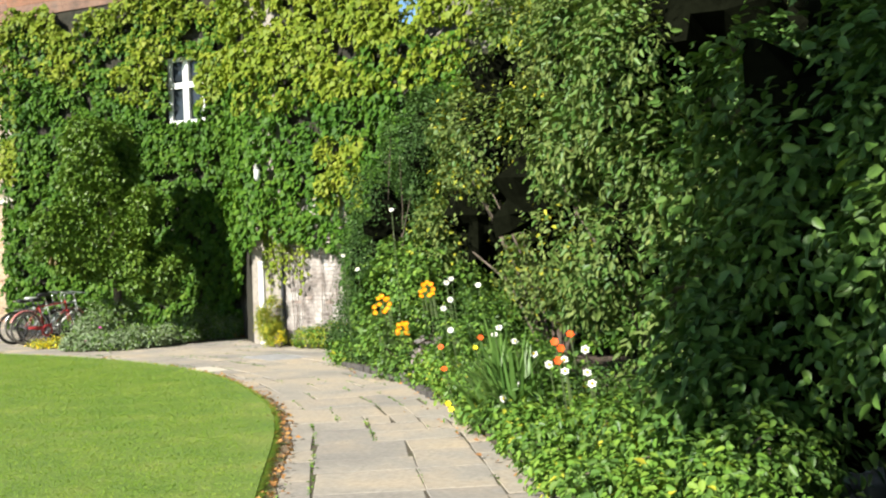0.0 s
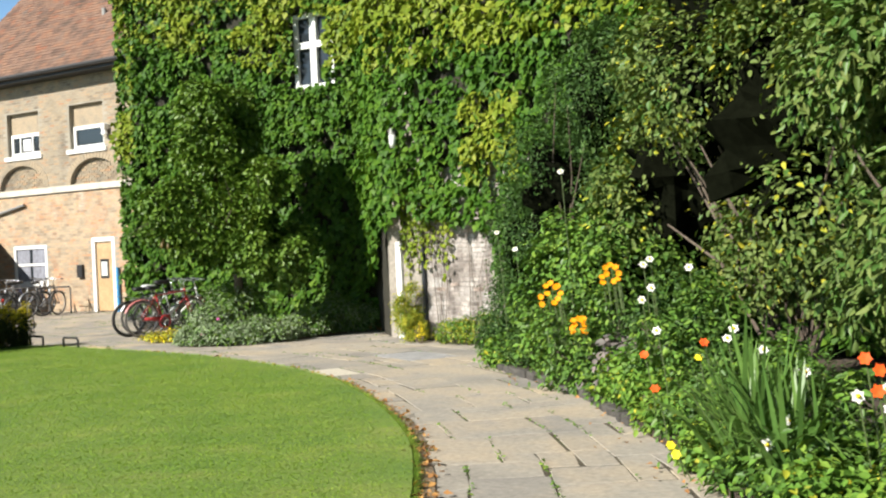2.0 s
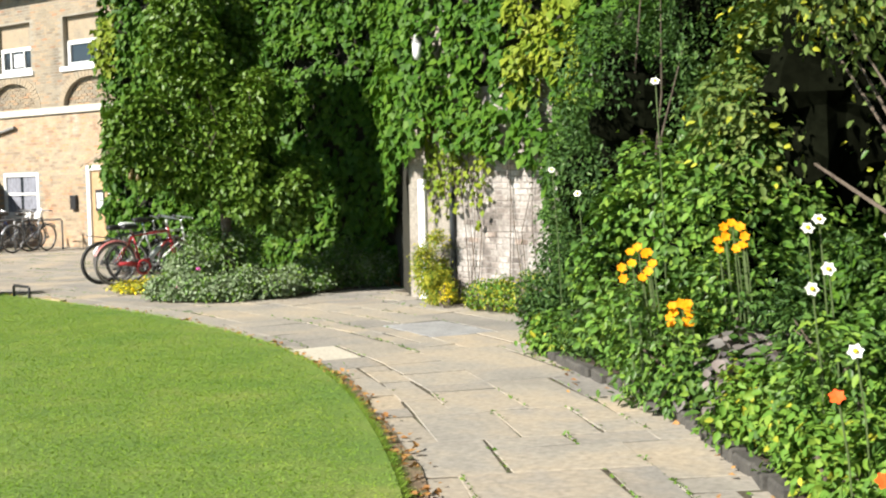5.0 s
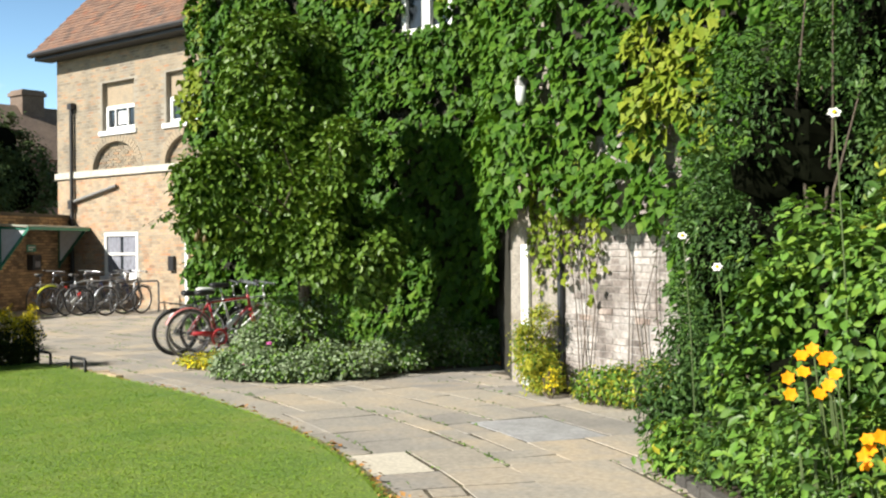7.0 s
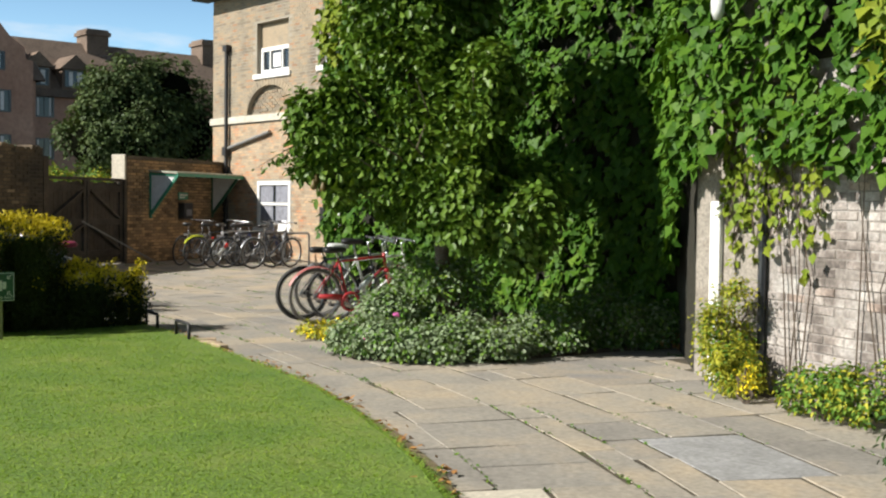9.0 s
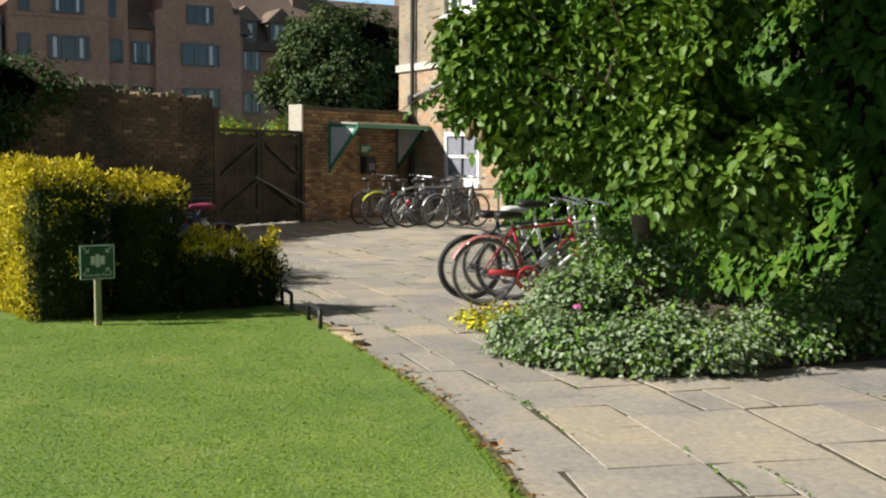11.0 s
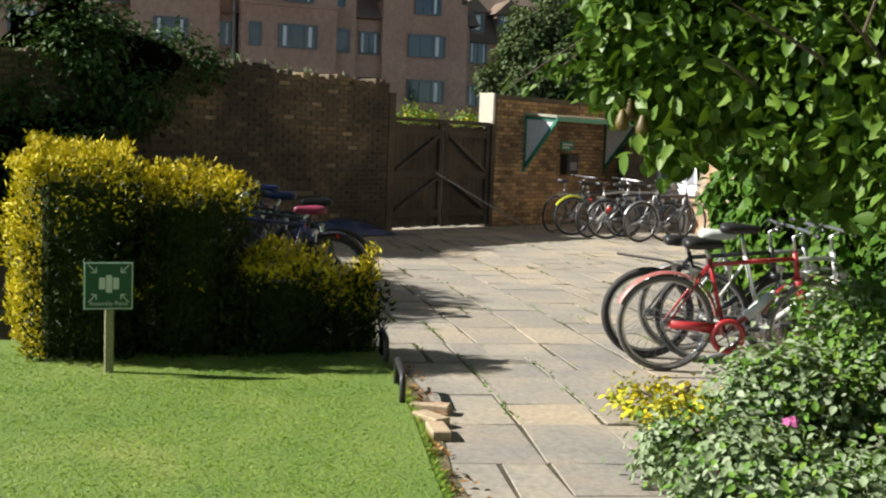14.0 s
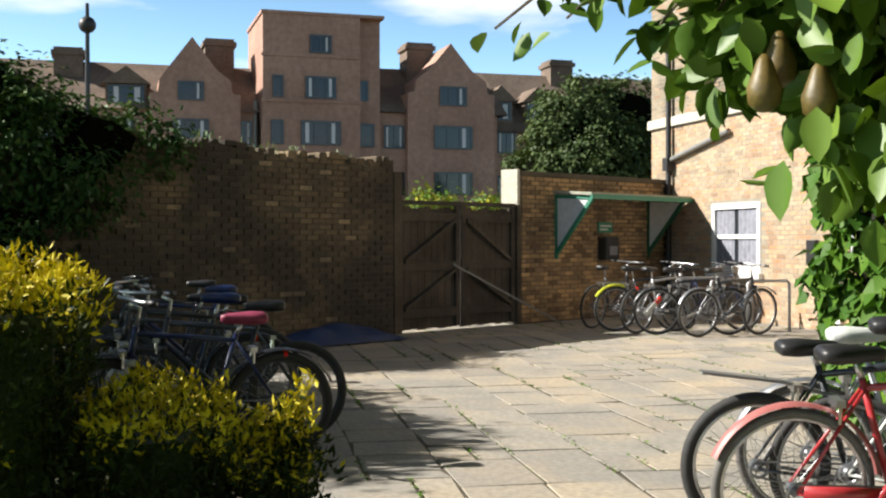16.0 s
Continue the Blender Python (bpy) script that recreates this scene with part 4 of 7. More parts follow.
part("downpipe", Solid().tube([(-31.1, HY - 0.09, 0.05), (-31.1, HY - 0.09, 5.4)], 0.055, 8).box(-31.2, -31.0, HY - 0.16, HY, 5.4, 5.56).box(-31.19, -31.01, HY - 0.17, HY - 0.02, 2.66, 2.9), M_BLACK, house, "black cast-iron downpipe with hopper")
part("branch_pipe", Solid().tube([(-31.05, HY - 0.08, 2.86), (-29.0, HY - 0.08, 3.22)], 0.045, 8), M_LEAD, house, "grey slanting waste pipe")
part("meter_box", Solid().box(-26.78, -26.56, HY - 0.1, HY, 1.0, 1.36, 0.01), M_BLACK, house, "small black wall box")
part("blue_pipe", Solid().tube([(-25.1, HY - 0.08, 0), (-25.1, HY - 0.08, 1.25)], 0.05, 8), M_BLUEPIPE, house, "bright blue upright pipe")
part("wall_lamp", Solid().box(-25.4, -25.24, HY - 0.2, HY, 5.15, 5.3, 0.02).tube([(-25.32, HY - 0.12, 5.16), (-25.32, HY - 0.12, 5.0)], [0.06, 0.1], 8), M_WHITE, house, "small white wall lamp")

# ---- old garden wall with gate ----
WP = Vector((-28.0, 19.65, 0))
WD = Vector((-0.47, 0.883, 0)).normalized()
WN = Vector((0.883, 0.47, 0)).normalized()


def wallframe(u, out=0.0, z=0.0):
    p = WP + WD * u + WN * out
    return (p.x, p.y, z)


def along_wall(solid):
    """Turns a solid built with x along the garden wall and -y out of it into the world."""
    return solid.moved(Matrix((WD, -WN, Vector((0, 0, 1)))).transposed().to_4x4()).moved(Matrix.Translation(WP))


def wall_top(u):
    return 2.56 + 0.05 * math.sin(u * 1.3) + 0.03 * math.sin(u * 4.1 + 1) + 0.02 * math.sin(u * 9.7)


garden_wall = thing("garden_wall", "old weathered brick garden wall with a ragged top", "wall", kind="structure")
s = Solid()
n = 56
us = [-12.0 + 11.95 * i / n for i in range(n + 1)]
for a, b in zip(us[:-1], us[1:]):
    za, zb = wall_top(a) - 0.03, wall_top(b) - 0.03
    s.add([(a, 0, 0), (b, 0, 0), (b, 0, zb), (a, 0, za), (a, 0.34, 0), (b, 0.34, 0), (b, 0.34, zb), (a, 0.34, za)], [(0, 1, 2, 3), (5, 4, 7, 6), (3, 2, 6, 7)])
s.box(-0.06, -0.05, 0, 0.34, 0, 2.4)
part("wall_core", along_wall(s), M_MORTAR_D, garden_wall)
# rough coping of loose stones and turf
g = np.random.default_rng(21)
s = Solid()
for u in np.arange(-11.8, -0.1, 0.17):
    w = g.uniform(0.07, 0.12)
    s.box(u, u + w * 1.5, -0.03 + g.normal() * 0.02, 0.36, wall_top(u) - 0.05, wall_top(u) + g.uniform(0.0, 0.07), 0.015)
part("coping", along_wall(s), M_BRICK_O, garden_wall, "uneven crumbling coping")
side_wall = thing("yard_wall", "brick yard wall running from the gate to the house", "wall", kind="structure")
s = Solid().box(2.72, 6.9, 0, 0.33, 0, 2.42).box(2.72, 6.9, -0.03, 0.36, 2.42, 2.5, 0.012)
part("wall_core", along_wall(s), M_MORTAR_D, side_wall)
# end face of the wall; its sunlight is put into a paler colour
part("wall_end_sunlit", along_wall(Solid().box(2.66, 2.719, -0.01, 0.36, 1.94, 2.52, 0.01)), M_PALE, side_wall, "yard wall end coloured pale for the sun on it")
gate = thing("wooden_gate", "weathered double-leaf ledged and braced wooden gate, closed", "gate")
for k, (a, b) in enumerate(((0.1, 1.38), (1.42, 2.66))):
    leafp = thing_part("gate_leaf", gate)
    nb = 9
    for i in range(nb):
        x0 = a + (b - a) * i / nb
        part("board", along_wall(Solid().box(x0 + 0.004, a + (b - a) * (i + 1) / nb - 0.004, 0.10, 0.125, 0.025 + 0.008 * (i % 3), 1.86 + 0.02 * math.sin(i * 2.1))), M_WOODG, leafp)
    s = Solid()
    for z in (0.28, 0.98, 1.72):
        s.box(a, b, 0.05, 0.1, z - 0.07, z + 0.07, 0.006)
    for z in (0.0,):
        s.box(a, a + 0.09, 0.045, 0.1, 0.06, 1.9)
        s.box(b - 0.09, b, 0.045, 0.1, 0.06, 1.9)
    part("ledge", along_wall(s), M_WOODG, leafp)
    lo, hi = (a + 0.1, b - 0.1) if k == 0 else (b - 0.1, a + 0.1)
    part("brace", along_wall(Solid().bar((lo, 0.07, 1.04), (hi, 0.07, 1.68), 0.05, 0.11, (0, 1, 0)).bar((lo, 0.07, 0.34), (hi, 0.07, 0.92), 0.05, 0.11, (0, 1, 0))), M_WOODG, leafp)
part("latch_bar", along_wall(Solid().bar((1.2, 0.02, 1.0), (2.9, -0.75, 0.03), 0.03, 0.03)), M_LEAD, gate, "grey iron stay bar")
part("gate_post", along_wall(Solid().box(-0.05, 0.1, -0.02, 0.2, 0, 2.36)), M_WOODG, gate, "tall grey oak gate post")
part("gate_post", along_wall(Solid().box(2.66, 2.72, 0.0, 0.2, 0, 1.94)), M_WOODG, gate)
part("top_rail", along_wall(Solid().box(0.1, 2.66, 0.03, 0.16, 1.9, 1.96)), M_WOODG, gate)
shelter = thing("wall_canopy", "small bracketed canopy with green frame on the yard wall", "canopy")
part("roof_sheet", along_wall(Solid().add([(3.55, 0, 2.16), (6.5, 0, 2.16), (6.5, -0.82, 2.10), (3.55, -0.82, 2.10), (3.55, 0, 2.2), (6.5, 0, 2.2), (6.5, -0.82, 2.15), (3.55, -0.82, 2.15)], [(3, 2, 1, 0), (4, 5, 6, 7), (0, 1, 5, 4), (2, 3, 7, 6), (1, 2, 6, 5), (3, 0, 4, 7)])), M_CANOPY, shelter, "weathered grey-green roof sheet")
part("front_rail", along_wall(Solid().box(3.55, 6.5, -0.84, -0.8, 2.04, 2.12)), M_GREENP, shelter, "green painted front rail")
for u in (3.62, 6.28):
    part("bracket", along_wall(Solid().bar((u, -0.02, 1.05), (u, -0.02, 2.14), 0.07, 0.05, (1, 0, 0)).bar((u, -0.02, 2.1), (u, -0.8, 2.07), 0.05, 0.06).bar((u, -0.04, 1.15), (u, -0.78, 2.05), 0.06, 0.06)), M_GREENP if u < 5 else M_SIGN, shelter, "green painted triangular bracket")
    part("side_pane", along_wall(Solid().add([(u - 0.004, -0.05, 1.2), (u - 0.004, -0.05, 2.08), (u - 0.004, -0.76, 2.06), (u + 0.004, -0.05, 1.2), (u + 0.004, -0.05, 2.08), (u + 0.004, -0.76, 2.06)], [(0, 1, 2), (5, 4, 3), (0, 3, 4, 1), (1, 4, 5, 2), (2, 5, 3, 0)])), M_CURTAIN, shelter, "milky triangular side pane")
box_t = thing("wall_telephone_box", "black wall box with a small green sign above", "wall box")
part("case", along_wall(Solid().box(4.78, 5.16, -0.2, 0, 1.02, 1.42, 0.02)), M_DKPLASTIC, box_t)
part("face", along_wall(Solid().box(4.86, 5.08, -0.21, -0.201, 1.1, 1.26)), M_STEEL, box_t, "grey face plate")
part("sign", along_wall(Solid().box(4.76, 5.16, -0.04, 0, 1.5, 1.68)), M_GREENP, box_t, "small green sign")
part("sign_text", along_wall(Solid().box(4.8, 5.12, -0.046, -0.041, 1.6, 1.63).box(4.8, 5.02, -0.046, -0.041, 1.54, 1.57)), M_SIGNW, box_t)

# ---- ivy-clad house ----
ivy_house = thing("ivy_house", "tall brick house covered in green climbing ivy", "house")
AY = 20.3
IX0, IX1 = -18.4, -12.3
CP, CD = Vector((-10.9, 18.75, 0)), Vector((2.14, -0.7, 0)).normalized()
CN = Vector((CD.y, -CD.x, 0))
CL = 9.5


def along_c(solid):
    return solid.moved(Matrix((CD, -CN, Vector((0, 0, 1)))).transposed().to_4x4()).moved(Matrix.Translation(CP))


AW = (-13.95, -13.02, 4.45, 5.85)
# the wall is near-black so that gaps between leaves read as shade
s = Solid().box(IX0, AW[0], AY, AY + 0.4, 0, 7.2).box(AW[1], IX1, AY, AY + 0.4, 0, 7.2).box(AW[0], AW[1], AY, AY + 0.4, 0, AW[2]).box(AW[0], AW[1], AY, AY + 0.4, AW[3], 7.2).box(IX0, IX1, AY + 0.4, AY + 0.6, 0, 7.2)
part("wall", s, M_IVY_SHADE, ivy_house, "wall coloured near-black for the shade between ivy leaves, almost hidden")
part("west_wall", Solid().box(IX0, IX0 + 0.3, AY + 0.6, 25.5, 0, 7.0), M_BRICK_G, ivy_house)
part("return_wall", Solid().add([(IX1, AY, 0), (CP.x, CP.y, 0), (CP.x, CP.y, 8.2), (IX1, AY, 8.2), (IX1 + 0.3, AY + 0.4, 0), (CP.x + 0.3, CP.y + 0.4, 0), (CP.x + 0.3, CP.y + 0.4, 8.2), (IX1 + 0.3, AY + 0.4, 8.2)], [(0, 1, 2, 3), (4, 7, 6, 5), (3, 2, 6, 7)]), M_IVY_SHADE, ivy_house)
part("front_wall", along_c(Solid().box(0.92, 3.7, 0.02, 0.4, 2.6, 8.2).box(3.7, CL, 0.02, 0.4, 0, 4.9)), M_IVY_SHADE, ivy_house)
part("lower_wall", along_c(Solid().box(0.92, 3.7, 0.018, 0.4, 0, 2.598)), M_LIMEWASH, ivy_house, "patchy rendered brick wall")
part("render_pier", along_c(Solid().box(0.0, 0.9, -0.03, 0.4, 0, 8.2, 0.02)), M_RENDER, ivy_house, "stained grey rendered pier")
roof_s = Solid()
rp = [(3.7, 0.0, 4.75), (CL, 0.0, 4.75), (CL, 3.4, 8.2), (3.7, 3.4, 8.2)]
roof_s.add([*rp, *[(x, y, z - 0.15) for x, y, z in rp]], [(0, 1, 2, 3), (7, 6, 5, 4), (0, 4, 5, 1), (1, 5, 6, 2), (3, 2, 6, 7), (0, 3, 7, 4)])
part("lower_roof", along_c(roof_s), M_SLATE, ivy_house, "grey stone-slate roof")
tile_hung = Solid()
for i in range(11):
    tile_hung.box(IX0, IX1 + 0.2, AY - 0.03 + 0.004 * (i % 2), AY + 0.4, 7.2 + i * 0.14, 7.2 + i * 0.14 + 0.135)
part("tile_hanging", tile_hung, M_TILE, ivy_house, "dark red-brown hung tiles above the ivy")
rp = [(IX0 - 0.3, AY - 0.35, 8.7), (IX1 + 4.6, AY - 0.35, 8.7), (IX1 + 4.6, AY + 4.5, 12.3), (IX0 - 0.3, AY + 4.5, 12.3)]
part("roof", Solid().add([*rp, *[(x, y, z - 0.15) for x, y, z in rp]], [(0, 1, 2, 3), (7, 6, 5, 4), (0, 4, 5, 1), (1, 5, 6, 2), (3, 2, 6, 7), (0, 3, 7, 4)]), M_TILE, ivy_house, "dark red-brown tile roof")
w = thing_part("ivy_window", ivy_house)
f = Solid()
x0, x1, z0, z1 = AW
yy = AY + 0.02
f.box(x0, x1, yy, yy + 0.1, z0, z0 + 0.08).box(x0, x1, yy, yy + 0.1, z1 - 0.08, z1).box(x0, x0 + 0.08, yy, yy + 0.1, z0 + 0.08, z1 - 0.08).box(x1 - 0.08, x1, yy, yy + 0.1, z0 + 0.08, z1 - 0.08)
f.box((x0 + x1) / 2 - 0.07, (x0 + x1) / 2 + 0.07, yy - 0.02, yy + 0.08, z0 + 0.08, z1 - 0.08)
f.box(x0 + 0.08, x1 - 0.08, yy - 0.01, yy + 0.08, 5.2, 5.32)
part("frame", f, M_WHITE, w, "white painted casement frame")
part("pane", Solid().box(x0 + 0.08, x1 - 0.08, yy + 0.06, yy + 0.066, z0 + 0.08, z1 - 0.08), M_GLASS, w, "dark window glass")
lamp = thing("wall_lantern", "small pale bulkhead lamp on the ivy wall", "wall lamp")
lc = CP + CD * 0.78 + CN * 0.42
part("hood", Solid().tube([(lc.x, lc.y, 3.16), (lc.x, lc.y, 3.26)], [0.06, 0.035], 10).box(lc.x - 0.03, lc.x + 0.03, lc.y, lc.y + 0.4, 3.2, 3.24), M_LEAD, lamp, "grey hood")
part("globe", Solid().tube([(lc.x, lc.y, 2.96), (lc.x, lc.y, 3.02), (lc.x, lc.y, 3.16)], [0.03, 0.052, 0.056], 10), M_SIGNW, lamp, "dull glass shade", True)
whitepost = thing("white_board", "tall white painted board leaning against the rendered pier", "board")
part("board", along_c(Solid().box(0.28, 0.41, -0.09, -0.035, 0.0, 1.52, 0.012)), M_WHITE, whitepost)
part("dark_pipe", along_c(Solid().tube([(0.91, -0.03, 0.0), (0.91, -0.03, 2.2)], 0.035, 8)), M_DKGREY, ivy_house, "dark drainpipe")

# ---- red-brick hall of residence beyond the wall ----
FX = -85.0
hall = thing("residence_hall", "four-storey red-brick residential block with gables and chimneys", "apartment building")


def fbox(y0, y1, z0, z1, dx0=0.0, dx1=8.0):
    return Solid().box(FX - dx1, FX - dx0, y0, y1, z0, z1)


def gable_wall(name, y0, y1, ya, zs, za, proud):
    """A shaped gable: shoulders at zs and a peak at za."""
    o = [(y0, -2), (y1, -2), (y1, zs), (y1 - 0.5, zs + 0.1), (y1 - 0.6, zs + 0.9), (ya + 1.5, zs + 1.6), (ya, za), (ya - 1.5, zs + 1.6), (y0 + 0.6, zs + 0.9), (y0 + 0.5, zs + 0.1), (y0, zs)]
    n = len(o)
    s = Solid()
    s.add([(FX + proud, y, z) for y, z in o] + [(FX - 6, y, z) for y, z in o], [tuple(range(n))] + [(i, n + i, n + (i + 1) % n, (i + 1) % n) for i in range(n)])
    return part(name, s, M_BRICK_R, hall, "shaped red-brick gable")


part("wall", fbox(-30, 25, -2, 9.7), M_BRICK_R, hall, "red-brick wall")
part("wall", fbox(33, 41.4, -2, 9.9), M_BRICK_R, hall)
part("wall", fbox(41.4, 75, -2, 9.0, 2.0), M_BRICK_R, hall)
gable_wall("gable", 18.3, 23.9, 20.9, 10.6, 14.2, 0.6)
gable_wall("gable", 34.9, 41.0, 37.9, 11.2, 14.6, 0.6)
tower = part("tower", fbox(25.2, 31.5, -2, 15.9, -1.4, 6), M_BRICK_R, hall, "flat-topped red-brick stair tower")
part("tower_side", fbox(31.5, 33.0, -2, 15.9, -0.6, 6), M_BRICK_R, hall)
part("tower_band", Solid().box(FX + 1.38, FX + 1.5, 25.1, 31.6, 13.1, 13.3).box(FX + 1.38, FX + 1.5, 25.1, 31.6, 10.2, 10.4).box(FX - 6, FX + 1.5, 25.1, 33.1, 15.8, 16.0), M_BRICK_R, hall)


def slope_roof(y0, y1, ze, zr, dx):
    s = Solid()
    v = [(FX - dx + 0.5, y0, ze), (FX - dx + 0.5, y1, ze), (FX - dx - 5, y1, zr), (FX - dx - 5, y0, zr), (FX - dx - 10, y0, ze), (FX - dx - 10, y1, ze)]
    s.add(v, [(0, 1, 2, 3), (3, 2, 5, 4), (0, 3, 4), (1, 5, 2)])
    return part("roof", s, M_TILE_D, hall, "brown mottled tile roof")


slope_roof(-30, 26, 9.6, 13.2, 0)
slope_roof(31, 42, 9.9, 13.6, 0)
slope_roof(41, 75, 9.0, 13.9, 2.0)
for y0, y1, z1, dx in ((22.0, 23.9, 14.8, 3), (35.8, 37.7, 15.2, 3), (47.8, 49.6, 15.0, 6), (12.5, 14.3, 13.8, 3), (5.0, 7.0, 14.5, 4), (58.0, 60.0, 15.2, 6)):
    ch = part("chimney", Solid().box(FX - dx - 2, FX - dx, y0, y1, 9.5, z1).box(FX - dx - 2.15, FX - dx + 0.15, y0 - 0.15, y1 + 0.15, z1 - 0.5, z1 - 0.2), M_TILE_D, hall, "broad dark brick chimney stack")


def far_window(y0, y1, z0, z1, x, lights):
    w = thing_part("window", hall)
    s = Solid()
    e = 0.12
    s.box(x + 0.02, x + 0.12, y0, y1, z0, z0 + e).box(x + 0.02, x + 0.12, y0, y1, z1 - e, z1).box(x + 0.02, x + 0.12, y0, y0 + e, z0 + e, z1 - e).box(x + 0.02, x + 0.12, y1 - e, y1, z0 + e, z1 - e)
    for i in range(1, lights):
        yc = y0 + (y1 - y0) * i / lights
        s.box(x + 0.03, x + 0.1, yc - 0.04, yc + 0.04, z0 + e, z1 - e)
    part("frame", s, M_DKGREY, w, "dark metal frame")
    part("pane", Solid().box(x + 0.03, x + 0.045, y0 + e, y1 - e, z0 + e, z1 - e), M_GLASS, w, "dark glass")
    if y1 - y0 > 1.0:
        step = (y1 - y0) / 6
        for i in (0.7, 4.6) if int(y0 * 7 + z0) % 3 else (4.4,):
            part("curtain", Solid().box(x + 0.047, x + 0.056, y0 + step * i, y0 + step * (i + 0.55), z0 + e, z1 - e), M_CURTAIN, w, "pale curtain")


for z0, z1 in ((7.5, 9.05), (4.4, 5.95), (1.4, 2.9)):
    for y0, y1, x, l in ((25.7, 26.5, FX + 1.4, 1), (27.6, 30.2, FX + 1.4, 3), (31.6, 32.6, FX + 0.6, 1), (33.4, 34.8, FX, 2), (36.7, 39.4, FX + 0.6, 3), (42.1, 43.5, FX - 2, 2), (23.3, 24.7, FX, 2), (19.7, 21.9, FX + 0.6, 3), (15.6, 17.4, FX, 3), (11, 12.8, FX, 3), (6.5, 8.3, FX, 3), (2, 3.8, FX, 3), (-3, -1.2, FX, 3), (46.5, 48, FX - 2, 2), (51, 52.5, FX - 2, 2)):
        far_window(y0, y1, z0, z1, x, l)
for y0, y1, z0, z1, x, l in ((25.8, 26.5, 10.5, 11.9, FX + 1.4, 1), (27.9, 29.9, 10.5, 11.9, FX + 1.4, 3), (31.6, 32.2, 10.5, 11.85, FX + 0.6, 1), (28.2, 29.6, 13.4, 14.55, FX + 1.4, 2), (20.0, 21.6, 10.2, 11.4, FX + 0.6, 3), (37.1, 39.0, 10.4, 11.7, FX + 0.6, 3)):
    far_window(y0, y1, z0, z1, x, l)
for y0, y1 in ((41.6, 43.2), (44.4, 46.0), (15.8, 18.0), (50, 51.7), (9, 10.8)):
    dxx = 2.0 if y0 > 40 else 0.0
    dm = thing_part("dormer", hall)
    part("dormer_body", Solid().box(FX - dxx - 4, FX - dxx - 0.2, y0 - 0.15, y1 + 0.15, 9.3, 11.3), M_TILE_D, dm)
    part("dormer_roof", Solid().add([(FX - dxx + 0.1, y0 - 0.4, 11.2), (FX - dxx + 0.1, y1 + 0.4, 11.2), (FX - dxx + 0.1, (y0 + y1) / 2, 12.3), (FX - dxx - 4, y0 - 0.4, 11.2), (FX - dxx - 4, y1 + 0.4, 11.2), (FX - dxx - 4, (y0 + y1) / 2, 12.3)], [(0, 1, 2), (0, 2, 5, 3), (1, 4, 5, 2), (0, 3, 4, 1)]), M_TILE_D, dm, "pointed dormer roof")
    part("frame", Solid().box(FX - dxx - 0.19, FX - dxx - 0.1, y0, y1, 9.85, 9.97).box(FX - dxx - 0.19, FX - dxx - 0.1, y0, y1, 11.0, 11.12).box(FX - dxx - 0.19, FX - dxx - 0.1, y0, y0 + 0.1, 9.97, 11.0).box(FX - dxx - 0.19, FX - dxx - 0.1, y1 - 0.1, y1, 9.97, 11.0), M_DKGREY, dm)
    part("pane", Solid().box(FX - dxx - 0.19, FX - dxx - 0.17, y0 + 0.1, y1 - 0.1, 9.97, 11.0), M_GLASS, dm)
    for q0, q1 in ((y0 + 0.35, y0 + 0.65), (y1 - 0.6, y1 - 0.25)):
        part("curtain", Solid().box(FX - dxx - 0.165, FX - dxx - 0.155, q0, q1, 9.97, 11.0), M_CURTAIN, dm, "pale curtain")
part("rain_pipe", Solid().tube([(FX + 0.15, 24.9, -2), (FX + 0.15, 24.9, 10.4)], 0.12, 6), M_LEAD, hall, "grey rainwater pipe")
pole = thing("lamp_post", "tall dark lamp post with a ball near its top", "lamp post")
part("pole", Solid().tube([(-56, 15.0, 0), (-56, 15.0, 10.2)], [0.14, 0.07], 8), M_BLACK, pole)
part("ball", Solid().ellipsoid((-56, 15.0, 9.4), 0.32, 0.32, 0.32), M_BLACK, pole, "", True)

